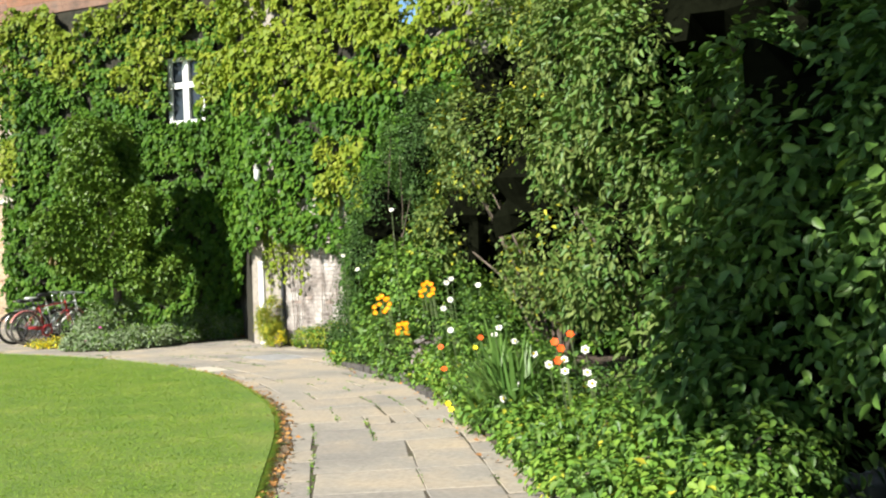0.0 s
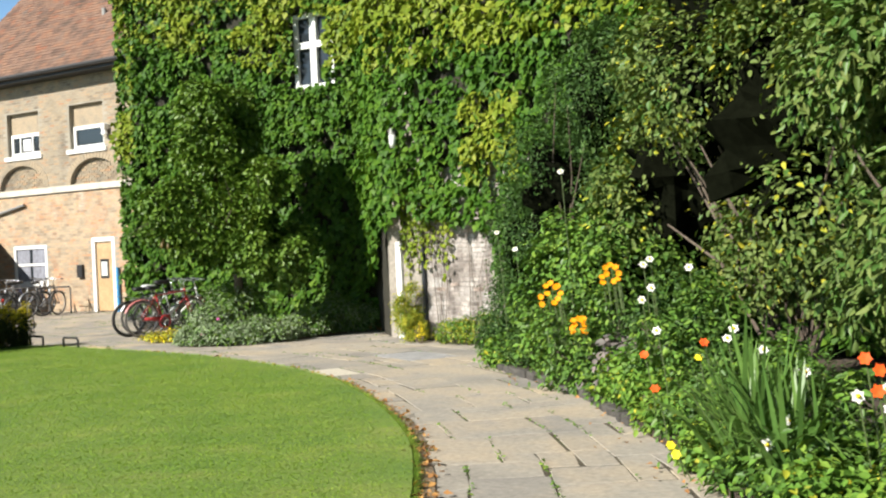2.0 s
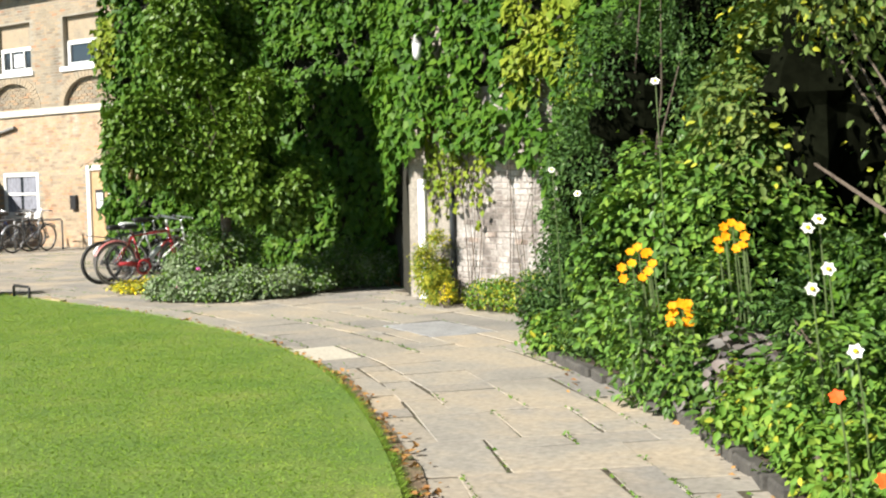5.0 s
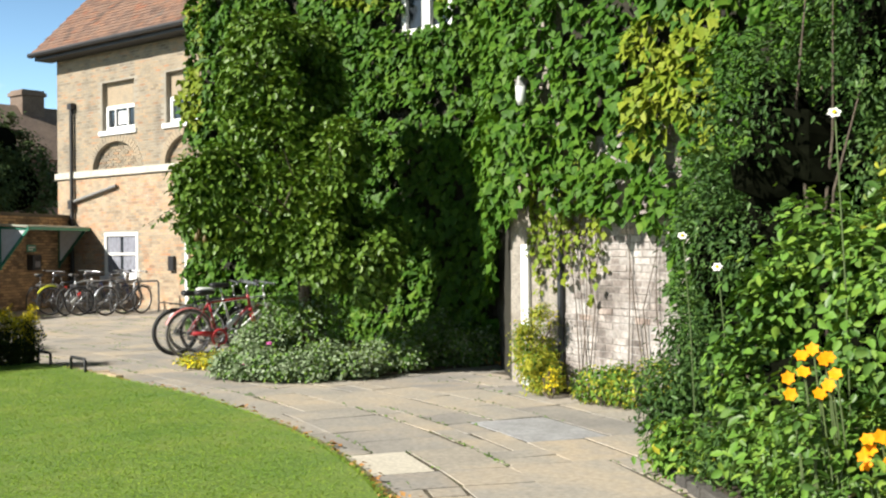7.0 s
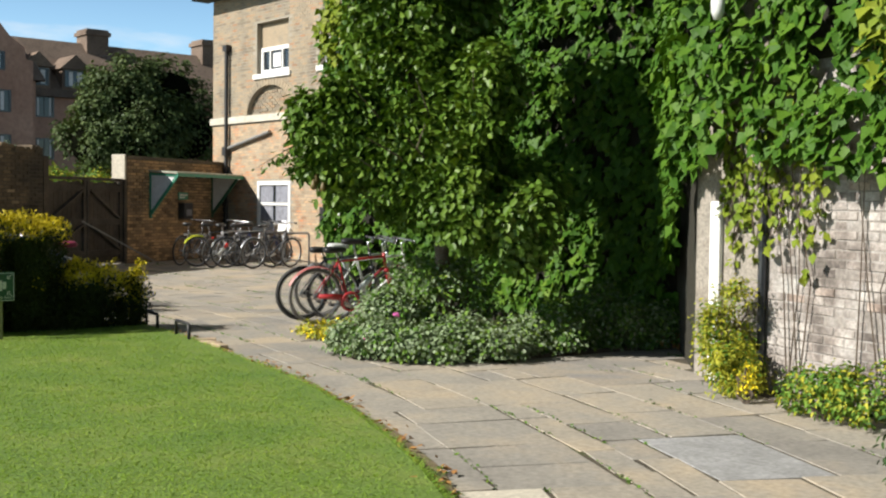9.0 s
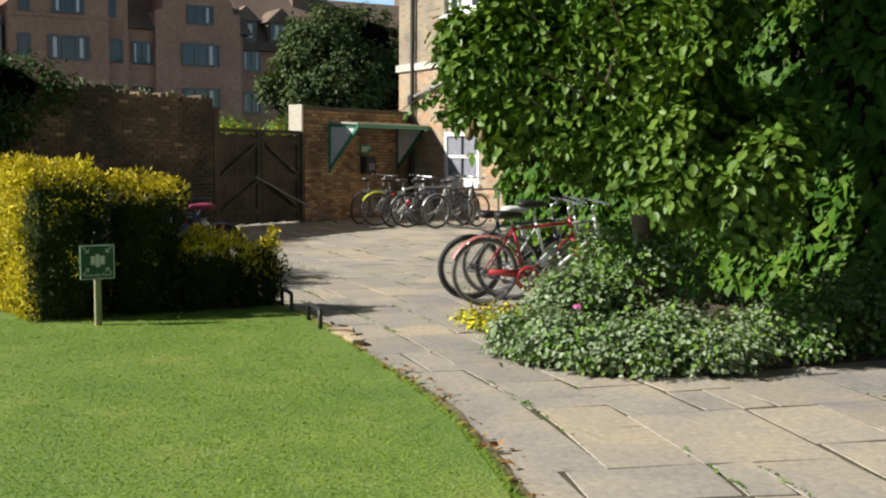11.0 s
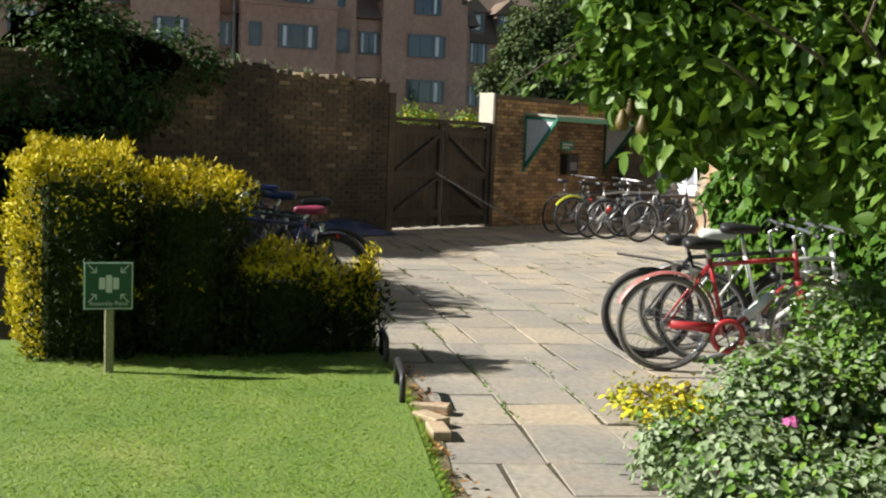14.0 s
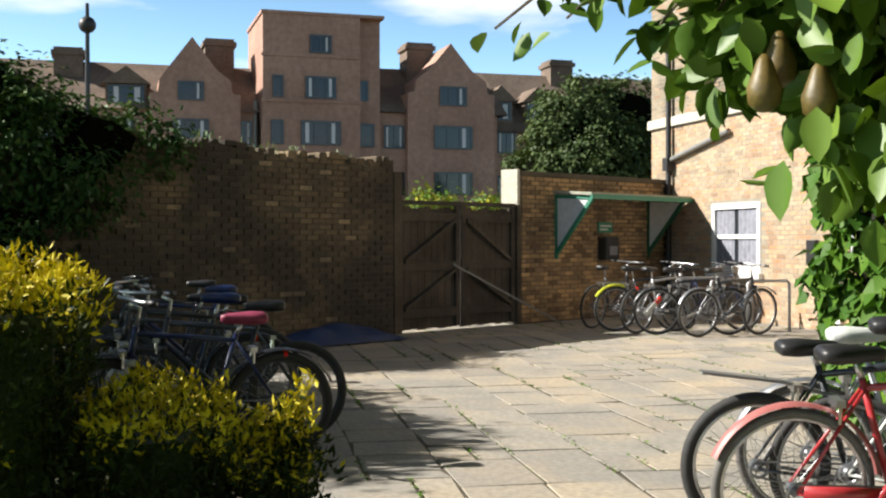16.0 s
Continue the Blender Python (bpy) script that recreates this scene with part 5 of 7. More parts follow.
# ---- ivy on the house ----
def ivy_sheet(name, label, origin, along, out, length, z0, z1, dens, mats, skip, seed, thick=(0.06, 0.3), size=0.128):
    """Overlapping leaves hung over a wall; mats: (material, test on along and height)."""
    g = np.random.default_rng(seed)
    a, o = np.array(Vector(along).normalized()), np.array(Vector(out).normalized())
    n = int(length * (z1 - z0) * dens)
    u, z = g.uniform(-0.1, length + 0.1, n), g.uniform(z0, z1, n)
    lump = np.array([noise.noise(Vector((x * 0.9, y * 0.9, seed))) for x, y in zip(u, z)])
    fine = np.array([noise.noise(Vector((x * 3.1, y * 3.1, seed + 9))) for x, y in zip(u, z)])
    off = thick[0] + (thick[1] - thick[0]) * np.clip(0.5 + 0.7 * lump + 0.45 * fine, 0, 1.2) * g.uniform(0.6, 1.0, n)
    keep = ~np.array([skip(x, y) for x, y in zip(u, z)]) & (fine + lump * 0.4 > -0.34)
    u, z, off, lump, fine = u[keep], z[keep], off[keep], lump[keep], fine[keep]
    n = len(u)
    P = np.array(origin) + np.outer(u, a) + np.outer(off, o) + np.c_[np.zeros(n), np.zeros(n), z]
    N = o * 0.9 + np.array([0, 0, 0.6]) + g.normal(size=(n, 3)) * 0.5
    D = np.array([0, 0, -1.0]) + o * 0.25 + g.normal(size=(n, 3)) * 0.45
    pick = np.zeros(n, int)
    for i, (m, test) in enumerate(mats):
        if test:
            pick[np.array([test(x, y, f) for x, y, f in zip(u, z, lump + 0.5 * fine + 0.25 * g.normal(size=n))])] = i
    t = thing(name, label, "climbing ivy")
    for i, (m, _) in enumerate(mats):
        s = pick == i
        if s.any():
            ob = stuff("leaves", leaf_mesh("leaves", P[s], N[s], D[s], size * g.uniform(0.6, 1.2, int(s.sum())), 0.92, m, 0.12, 0.2, 0.36), t)
            ob["kind"] = "stuff"
    return t


ivy_sheet("wall_ivy", "dense green ivy covering the tall house wall", (IX0 - 0.05, AY, 0), (1, 0, 0), (0, -1, 0), IX1 - IX0 + 0.15, 0.25, 7.9, 560,
          [(L_IVY, None), (L_IVYY, lambda u, z, f: (z > 4.6 + 0.3 * abs(u - 5.0) and f > -0.2) or (u < 0.5 and f > 0.1 and z > 3.5))],
          lambda u, z: (-13.86 < u + IX0 - 0.05 < -13.08 and 4.5 < z < 5.8) or z > 7.05 + 0.35 * math.sin(u * 1.9) + 0.15 * math.sin(u * 5.3) + 0.25 * (u > 2.2), 41, (0.05, 0.4))
ivy_sheet("wall_ivy", "dense green ivy covering the end of the house", (IX0, AY - 0.1, 0), (0, 1, 0), (-1, 0, 0), 3.0, 0.25, 6.95, 330, [(L_IVYY, None), (L_IVY, lambda u, z, f: f > -0.15)], lambda u, z: False, 42, (0.03, 0.16))
_bd = Vector((CP.x - IX1, CP.y - AY, 0))
ivy_sheet("wall_ivy", "green ivy hanging over the recessed wall corner", (IX1, AY, 0), _bd, (_bd.y, -_bd.x, 0), _bd.length, 0.9, 8.1, 560, [(L_IVY, None), (L_IVYY, lambda u, z, f: z > 4.9 and f > -0.25)], lambda u, z: z < 1.5 + 0.3 * math.sin(u * 5) and u > 1.2, 43)


def c_bare(u, z):
    top = 1.72 + 0.12 * math.sin(u * 6.0) if u < 0.5 else 1.9 - 0.16 * (u - 1.3) + 0.07 * math.sin(u * 9)
    return z < top if u < 2.9 else z < 0.2


ivy_sheet("wall_ivy", "bright green and yellowing ivy over the old brick wall", tuple(CP + CN * 0.03), CD, CN, CL, 0.2, 8.1, 540,
          [(L_IVY, None), (L_IVYY, lambda u, z, f: (z > 4.2 and f > -0.15) or (2.2 < u < 3.4 and 2.3 < z < 3.6 and f > -0.25) or (z > 5.0))],
          lambda u, z: c_bare(u, z) or (u > 4.3 and z > 6.3 - 0.4 * (u - 4.3) + 0.12 * math.sin(u * 7) and z > 5.2), 44, (0.05, 0.42))
# thin yellow trails hanging down the rendered pier
g = np.random.default_rng(45)
trail = thing("ivy_trails", "thin yellow-green ivy trails hanging down the pier", "climbing ivy")
Ps, st = [], Solid()
for i in range(26):
    u = g.uniform(0.45, 1.6)
    z1, z0 = 2.3, g.uniform(1.0, 1.8)
    pts = []
    for k in range(7):
        z = z1 + (z0 - z1) * k / 6
        p = CP + CD * (u + 0.05 * math.sin(k * 1.3 + i)) + CN * (0.07 + 0.03 * math.sin(k + i))
        pts.append((p.x, p.y, z))
        Ps += [(p.x + g.normal() * 0.03, p.y + g.normal() * 0.03, z + g.normal() * 0.05) for _ in range(4)]
    st.tube(pts, 0.006, 4)
part("dead_vine", st, M_BARK, trail, "thin brown vines")
Ps = np.array(Ps)
N = np.array(CN) + g.normal(size=Ps.shape) * 0.5 + [0, 0, 0.3]
ob = stuff("leaves", leaf_mesh("leaves", Ps, N, np.array([0, 0, -1.0]) + g.normal(size=Ps.shape) * 0.4, g.uniform(0.05, 0.1, len(Ps)), 0.85, L_IVYY), trail)
# bare stems on the old wall
st = Solid()
for i in range(8):
    u = g.uniform(0.95, 2.6)
    p0 = CP + CD * u + CN * 0.02
    p1 = CP + CD * (u + g.normal() * 0.12) + CN * 0.03
    p2 = CP + CD * (u + g.normal() * 0.2) + CN * 0.03
    st.tube([(p0.x, p0.y, 0.0), (p1.x, p1.y, 0.9), (p2.x, p2.y, g.uniform(1.3, 2.0))], [0.009, 0.006, 0.003], 4)
part("vine_tangle", st, M_BARK, trail, "brown dead ivy stems")

# ---- plants at the foot of the ivy ----
shrub("yellow_spurge", "bushy yellow-green plant against the rendered pier", "shrub", [(-10.13, 18.19, 0.42, 0.23, 0.22, 0.46), (-10.0, 18.02, 0.2, 0.2, 0.18, 0.25)], [(L_LIME, 0.75), (L_FRESH, 0.25)], 420, 14, 0.042, 0.4, 0.05, 51, twig=30)
shrub("yellow_spike_flower", "small upright yellow-leaved plant on the paving edge", "plant", [(-9.73, 17.8, 0.14, 0.05, 0.05, 0.16)], [(L_LIME, 0.6), (P_YELLOW, 0.4)], 40, 8, 0.035, 0.4, 0.03, 52, twig=8, hollow=0.2)
shrub("low_green_plant", "low fresh green plants along the old wall's foot", "plant", [(-9.05, 17.72, 0.16, 0.34, 0.26, 0.2), (-8.6, 17.65, 0.2, 0.4, 0.26, 0.24)], [(L_FRESH, 0.7), (L_LIME, 0.3)], 420, 12, 0.04, 0.5, 0.04, 53, twig=20)
g = np.random.default_rng(54)
for i, (cx, cy, r, h, mats) in enumerate([(-13.45, 17.1, 0.34, 0.4, "g"), (-13.1, 17.25, 0.34, 0.36, "g"), (-12.8, 17.5, 0.34, 0.32, "g"), (-12.65, 17.9, 0.34, 0.34, "g"), (-12.95, 17.7, 0.34, 0.46, "g"), (-12.75, 18.3, 0.4, 0.42, "g"), (-12.65, 18.8, 0.4, 0.48, "m"), (-13.65, 17.15, 0.3, 0.55, "g"), (-12.5, 19.4, 0.36, 0.5, "m"), (-12.3, 19.9, 0.3, 0.42, "m"), (-13.7, 17.5, 0.32, 0.75, "g"), (-13.85, 18.0, 0.3, 1.0, "f"), (-13.5, 18.2, 0.4, 1.1, "f"), (-12.75, 19.5, 0.35, 0.7, "m")]):
    mm = {"g": [(L_GREY, 0.75), (L_FRESH, 0.25)], "m": [(L_MID, 0.4), (L_GREY, 0.3), (L_FRESH, 0.3)], "f": [(L_FRESH, 0.6), (L_GREY, 0.4)]}[mats]
    h *= 0.8 if mats == "g" else 1.0
    shrub("bed_plant", {"g": "low grey-green leafy plant at the bed's edge", "m": "green leafy plant below the ivy wall", "f": "light green round-leaved climber by the bicycles"}[mats], "plant", [(cx, cy, h * 0.42, r * 0.88, r * 0.88, h * 0.52)], mm, 330, 12, 0.046, 0.62, 0.07, 60 + i, twig=16, group="plants in the corner bed")
shrub("yellow_groundcover", "low yellow-green groundcover beside the bicycles", "plant", [(-14.9, 17.65, 0.06, 0.42, 0.3, 0.1), (-14.5, 17.55, 0.07, 0.35, 0.25, 0.1)], [(L_LIME, 0.8), (P_YELLOW, 0.2)], 240, 10, 0.045, 0.6, 0.05, 75, twig=10)
shrub("orange_leaf_plant", "small orange-leaved plant in the wall corner", "plant", [(-12.05, 20.05, 0.08, 0.2, 0.12, 0.1)], [(L_DEAD, 1)], 50, 8, 0.06, 0.6, 0.04, 76, twig=6)
flower = thing("pink_geranium", "small bright pink flowers among grey-green leaves", "flower", "pink flowers")
for i, (x, y, z) in enumerate([(-13.26, 16.9, 0.2), (-13.05, 17.0, 0.16), (-13.2, 17.2, 0.42)]):
    P = np.array([[x, y, z]] * 5)
    a = np.arange(5) * 1.2566
    D = np.c_[np.cos(a) * 0.6, np.sin(a), np.full(5, 0.15)]
    ob = new("petals", leaf_mesh("petals", P, np.array([[0.9, -0.4, 0.6]] * 5), D, 0.035, 0.9, P_PINK))
    ob.parent = flower
    part("stem", Solid().tube([(x, y, 0.03), (x, y, z)], 0.004, 4), M_STEM, flower)

# ---- pear tree in the corner bed ----
PEAR = [(-13.4, 17.6, 2.3, 0.75, 0.7, 0.95), (-13.6, 17.5, 3.4, 0.55, 0.5, 0.8), (-13.45, 17.0, 2.25, 0.65, 0.45, 0.5), (-13.85, 16.85, 2.3, 0.38, 0.34, 0.36), (-12.95, 18.0, 2.0, 0.6, 0.65, 0.9), (-12.95, 17.85, 1.55, 0.5, 0.5, 0.45), (-12.65, 18.25, 1.35, 0.5, 0.5, 0.5), (-13.0, 17.5, 2.0, 0.6, 0.55, 0.7), (-12.75, 17.5, 2.6, 0.45, 0.45, 0.6), (-14.05, 17.0, 1.9, 0.35, 0.32, 0.4), (-13.75, 18.5, 3.0, 0.55, 0.5, 0.8), (-13.8, 18.3, 3.8, 0.45, 0.45, 0.55), (-13.9, 17.1, 1.75, 0.4, 0.35, 0.35), (-13.95, 17.15, 2.05, 0.36, 0.34, 0.3)]
g = np.random.default_rng(80)
pear_tree = thing("pear_tree", "leafy pear tree with glossy leaves and a few pears", "tree")
part("trunk", Solid().tube([(-13.5, 18.1, 0), (-13.5, 18.05, 0.7), (-13.45, 17.95, 1.3), (-13.5, 17.7, 2.2), (-13.55, 17.5, 3.4)], [0.1, 0.08, 0.07, 0.05, 0.02], 10), M_BARK, pear_tree, "rough brown trunk", True)
P, N, D, C, out = clump_points(PEAR, 5000, 16, 0.06, g, -0.1, 0.55, 9, 0.42)
ok = np.hypot(P[:, 0] + 12.1, P[:, 1] - 15.6) > 1.95
P, N, D = P[ok], N[ok], D[ok]
part("branchwork", twigs((-13.45, 17.98, 1.2), C, g, 0.022, n_max=40), M_BARK, pear_tree, "bent brown limbs")
ob = stuff("crown", leaf_mesh("crown", P, N, D, g.uniform(0.06, 0.105, len(P)), 0.6, L_PEAR, 0.14, 0.12, 0.45, True), pear_tree)
# a spray of leaves reaching out over the paving
sp, sd_ = [], []
br = Solid()
for i, (x, y, z) in enumerate([(-14.32, 16.36, 1.80), (-14.32, 16.52, 1.83), (-14.25, 16.65, 1.75), (-14.15, 16.72, 1.74), (-14.05, 16.78, 1.72), (-14.0, 16.6, 1.85), (-14.1, 16.9, 1.68), (-14.2, 17.0, 1.76)]):
    base = Vector((-13.7, 16.9, 2.05))
    e = Vector((x, y, z))
    m = base.lerp(e, 0.5) + Vector((0, 0, 0.12))
    br.tube([base, m, e], [0.008, 0.006, 0.003], 5)
    for k in range(30):
        q = g.uniform(0.25, 1.0)
        p = base * (1 - q) ** 2 + m * 2 * q * (1 - q) + e * q * q
        sp.append((p.x + g.normal() * 0.025, p.y + g.normal() * 0.025, p.z + g.normal() * 0.02))
        sd_.append((g.normal() * 0.6 - 0.2, g.normal() * 0.5, -0.8))
sp = np.array(sp)
part("spray_twig", br, M_BARK, pear_tree)
stuff("spray", leaf_mesh("spray", sp, np.array([0.4, -0.3, 0.7]) + g.normal(size=sp.shape) * 0.5, np.array(sd_), g.uniform(0.05, 0.085, len(sp)), 0.55, L_PEAR, 0.14, 0.12, 0.45, True), pear_tree)["kind"] = "stuff"
for i, (x, y, z) in enumerate([(-13.86, 16.70, 1.63), (-13.80, 16.77, 1.61), (-13.89, 16.75, 1.68)]):
    part("pear", Solid().tube([(x, y, z + 0.06), (x, y, z + 0.05), (x, y, z + 0.03), (x, y, z), (x, y, z - 0.028), (x, y, z - 0.042)], [0.005, 0.013, 0.02, 0.031, 0.028, 0.01], 12), M_PEAR, pear_tree, "brown-green ripening pear", True)

# ---- golden hedge ----
def box_hedge(name, label, boxes, seed, dens=4300):
    g = np.random.default_rng(seed)
    t = thing(name, label, "hedge")
    PP, NN, DD, gold = [], [], [], []
    for x0, x1, y0, y1, zt in boxes:
        w = np.array([(x1 - x0) * (y1 - y0), (y1 - y0) * zt, (y1 - y0) * zt, (x1 - x0) * zt, (x1 - x0) * zt])
        n = int(w.sum() * dens)
        face = g.choice(5, n, p=w / w.sum())
        x, y, z = g.uniform(x0, x1, n), g.uniform(y0, y1, n), g.uniform(0.02, zt, n)
        nn = np.zeros((n, 3))
        for f, ax, val, sg in ((0, 2, zt, 1), (1, 0, x1, 1), (2, 0, x0, -1), (3, 1, y0, -1), (4, 1, y1, 1)):
            s = face == f
            (x, y, z)[ax][s] = val
            nn[s, ax] = sg
        lump = np.array([noise.noise(Vector((a * 3.2, b * 3.2, c * 3.2 + seed))) + 0.6 * noise.noise(Vector((a * 8, b * 8, c * 8))) for a, b, c in zip(x, y, z)])
        p = np.c_[x, y, z] + nn * (lump * 0.17 + 0.02)[:, None] - nn * (g.random(n) ** 2 * 0.09)[:, None] + g.normal(size=(n, 3)) * 0.015
        PP.append(p)
        NN.append(nn)
        # shade is put into colour: gold on top and sunny faces, dark needles elsewhere
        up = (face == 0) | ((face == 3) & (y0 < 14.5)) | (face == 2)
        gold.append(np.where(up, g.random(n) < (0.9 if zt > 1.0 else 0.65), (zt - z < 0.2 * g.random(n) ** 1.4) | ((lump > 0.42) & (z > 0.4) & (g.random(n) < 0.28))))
        part("stem", Solid().tube([((x0 + x1) / 2, (y0 + y1) / 2, 0), ((x0 + x1) / 2, (y0 + y1) / 2, zt * 0.8)], [0.05, 0.02], 6), M_BARK, t)
        # stray shoots standing out of the top
        for _ in range(int((x1 - x0) * (y1 - y0) * 34) + 3):
            c = np.array([g.uniform(x0, x1), g.uniform(y0, y1), zt])
            hh = g.uniform(0.05, 0.15)
            lean = g.normal(size=2) * 0.05
            q = g.random((16, 1))
            PP.append(c + np.c_[q * lean[0], q * lean[1], q * hh] + g.normal(size=(16, 3)) * 0.006)
            NN.append(g.normal(size=(16, 3)) + [0, 0, 0.6])
            gold.append(np.ones(16, bool))
    P, Nn, G = np.concatenate(PP), np.concatenate(NN), np.concatenate(gold)
    ok = P[:, 2] > 0.0
    P, Nn, G = P[ok], Nn[ok], G[ok]
    D = Nn * 0.7 + np.array([0, 0, 0.75]) + g.normal(size=P.shape) * 0.5
    N = Nn * 0.5 + g.normal(size=P.shape) * 0.8
    for m, s in ((L_GOLD, G), (L_YEW_SHADE, ~G)):
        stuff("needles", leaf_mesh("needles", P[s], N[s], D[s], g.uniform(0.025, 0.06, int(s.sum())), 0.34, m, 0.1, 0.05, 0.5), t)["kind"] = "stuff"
    # dark core standing in for the shade inside the hedge
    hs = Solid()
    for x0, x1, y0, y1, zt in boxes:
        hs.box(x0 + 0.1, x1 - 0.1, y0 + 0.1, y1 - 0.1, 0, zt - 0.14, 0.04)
    part("heart", hs, L_YEW_SHADE, t, "dark core painting the shade inside the hedge")
    return t


box_hedge("golden_hedge", "clipped golden yew hedge, yellow on top and sunny faces, shade-dark elsewhere", [(-18.5, -16.8, 14.13, 14.78, 1.31), (-17.4, -16.87, 14.86, 15.48, 1.19), (-17.4, -16.8, 15.5, 16.08, 0.66), (-17.15, -16.85, 16.05, 16.38, 0.5), (-17.0, -16.85, 16.28, 16.44, 0.66)], 90)

# ---- border to the right of the path: tall shrubs behind, flowers in front ----
shrub("tall_shrub", "tall dense glossy-leaved shrub beside the path", "shrub", [(0.75, 8.4, 1.5, 1.25, 1.2, 1.6), (0.3, 8.0, 0.6, 0.9, 0.8, 0.7), (1.9, 7.4, 1.7, 1.2, 1.3, 2.0), (0.9, 9.2, 3.2, 1.3, 1.2, 1.3), (2.2, 6.0, 1.3, 0.8, 1.0, 1.6)], [(L_MID, 0.8), (L_DARK, 0.2)], 2500, 16, 0.09, 0.55, 0.1, 101, hollow=0.6, twig=90, lumps=12, heart=0.54)
shrub("tall_shrub", "tall olive-green shrub with narrow arching leaves", "shrub", [(-1.25, 11.0, 1.9, 1.0, 1.0, 1.3), (-0.6, 10.4, 3.0, 1.2, 1.2, 1.5), (-1.9, 11.7, 2.8, 0.9, 0.9, 1.2), (-0.3, 9.9, 1.2, 0.9, 0.9, 1.1)], [(L_OLIVE, 0.55), (L_MID, 0.45)], 3200, 16, 0.085, 0.4, 0.1, 102, hollow=0.6, twig=80, lumps=11, heart=0.54)
shrub("tall_shrub", "tall yellowing olive shrub against the house", "shrub", [(-3.0, 13.2, 2.1, 1.0, 0.9, 1.3), (-3.7, 14.2, 3.1, 1.1, 1.0, 1.5), (-2.2, 12.7, 3.6, 1.0, 0.9, 1.5), (-4.5, 14.6, 2.0, 0.8, 0.7, 1.0)], [(L_OLIVE, 0.8), (L_LIME, 0.07), (L_MID, 0.2)], 2600, 16, 0.068, 0.52, 0.09, 103, hollow=0.6, twig=80, lumps=11, heart=0.54)
shrub("dark_shrub", "dark small-leaved shrub at the wall's end", "shrub", [(-6.2, 15.6, 2.0, 0.75, 0.65, 1.0), (-6.9, 16.2, 1.2, 0.55, 0.6, 1.1), (-7.15, 16.1, 0.5, 0.45, 0.5, 0.55), (-5.6, 15.5, 3.0, 0.7, 0.6, 0.8), (-7.35, 16.7, 1.5, 0.4, 0.5, 0.9)], [(L_DARK, 0.85), (L_MID, 0.15)], 3000, 16, 0.048, 0.42, 0.07, 104, hollow=0.6, twig=60)
shrub("leafy_shrub", "fresh green leafy shrub behind the orange flowers", "shrub", [(-5.75, 14.75, 0.8, 0.6, 0.5, 0.85), (-5.1, 14.4, 1.1, 0.6, 0.5, 0.6)], [(L_FRESH, 0.6), (L_MID, 0.4)], 700, 12, 0.07, 0.6, 0.08, 105, twig=40)
g = np.random.default_rng(110)
kinds = {
    "a": ("border_plant", "leafy green border plant at the path's edge", [(L_MID, 0.6), (L_FRESH, 0.4)], 0.06, 0.5),
    "b": ("border_plant", "bright fresh-green border plant", [(L_FRESH, 0.94), (L_LIME, 0.06)], 0.055, 0.6),
    "c": ("purple_plant", "purple-grey leaved border plant", [(L_PURPLE, 0.7), (L_MID, 0.3)], 0.09, 0.75),
    "d": ("border_plant", "dark green fine-leaved border plant", [(L_DARK, 0.6), (L_MID, 0.4)], 0.045, 0.4),
}
SPOTS = [(-3.8, 12.75, 0.36, 1.12, "d"), (-3.45, 12.45, 0.32, 1.02, "a"), (-3.65, 12.25, 0.28, 0.85, "a"), (-2.6, 11.1, 0.34, 0.72, "a"), (-2.3, 10.7, 0.3, 0.6, "d"), (-6.85, 15.35, 0.28, 0.34, "b"), (-6.4, 15.05, 0.34, 0.6, "d"), (-5.95, 14.75, 0.32, 0.55, "a"), (-5.5, 14.3, 0.34, 0.6, "a"), (-5.15, 13.95, 0.34, 0.62, "b"), (-4.95, 13.6, 0.26, 0.42, "c"), (-4.55, 13.3, 0.3, 0.5, "c"), (-4.75, 13.8, 0.34, 1.05, "a"), (-5.35, 13.75, 0.34, 0.95, "a"), (-5.0, 13.5, 0.25, 0.7, "a"), (-4.35, 12.85, 0.32, 0.4, "b"), (-4.0, 12.6, 0.34, 0.5, "a"), (-4.3, 13.45, 0.34, 0.8, "d"), (-3.75, 12.2, 0.32, 0.42, "b"), (-3.4, 12.3, 0.36, 0.7, "d"), (-3.5, 11.75, 0.32, 0.38, "b"), (-3.15, 11.4, 0.32, 0.42, "a"), (-2.9, 11.8, 0.36, 0.7, "a"), (-2.7, 10.8, 0.3, 0.36, "b"), (-1.95, 9.75, 0.34, 0.42, "a"), (-1.75, 10.3, 0.4, 0.62, "a"), (-1.6, 9.3, 0.36, 0.42, "b"), (-1.2, 9.6, 0.42, 0.66, "d"), (-1.2, 8.8, 0.36, 0.4, "b"), (-0.75, 8.3, 0.4, 0.5, "a"), (-0.6, 9.0, 0.45, 0.75, "a"), (-0.3, 7.6, 0.4, 0.5, "b"), (0.15, 7.1, 0.45, 0.6, "a"), (-1.75, 9.15, 0.26, 0.3, "b"), (-1.35, 8.5, 0.28, 0.32, "a"), (-0.95, 7.95, 0.28, 0.35, "b"), (-0.55, 7.4, 0.3, 0.4, "a"), (-0.05, 6.75, 0.32, 0.45, "b"), (0.4, 6.15, 0.35, 0.5, "a"), (0.9, 5.45, 0.35, 0.5, "b"), (-2.3, 9.95, 0.26, 0.3, "a"), (-2.75, 10.55, 0.24, 0.28, "b")]
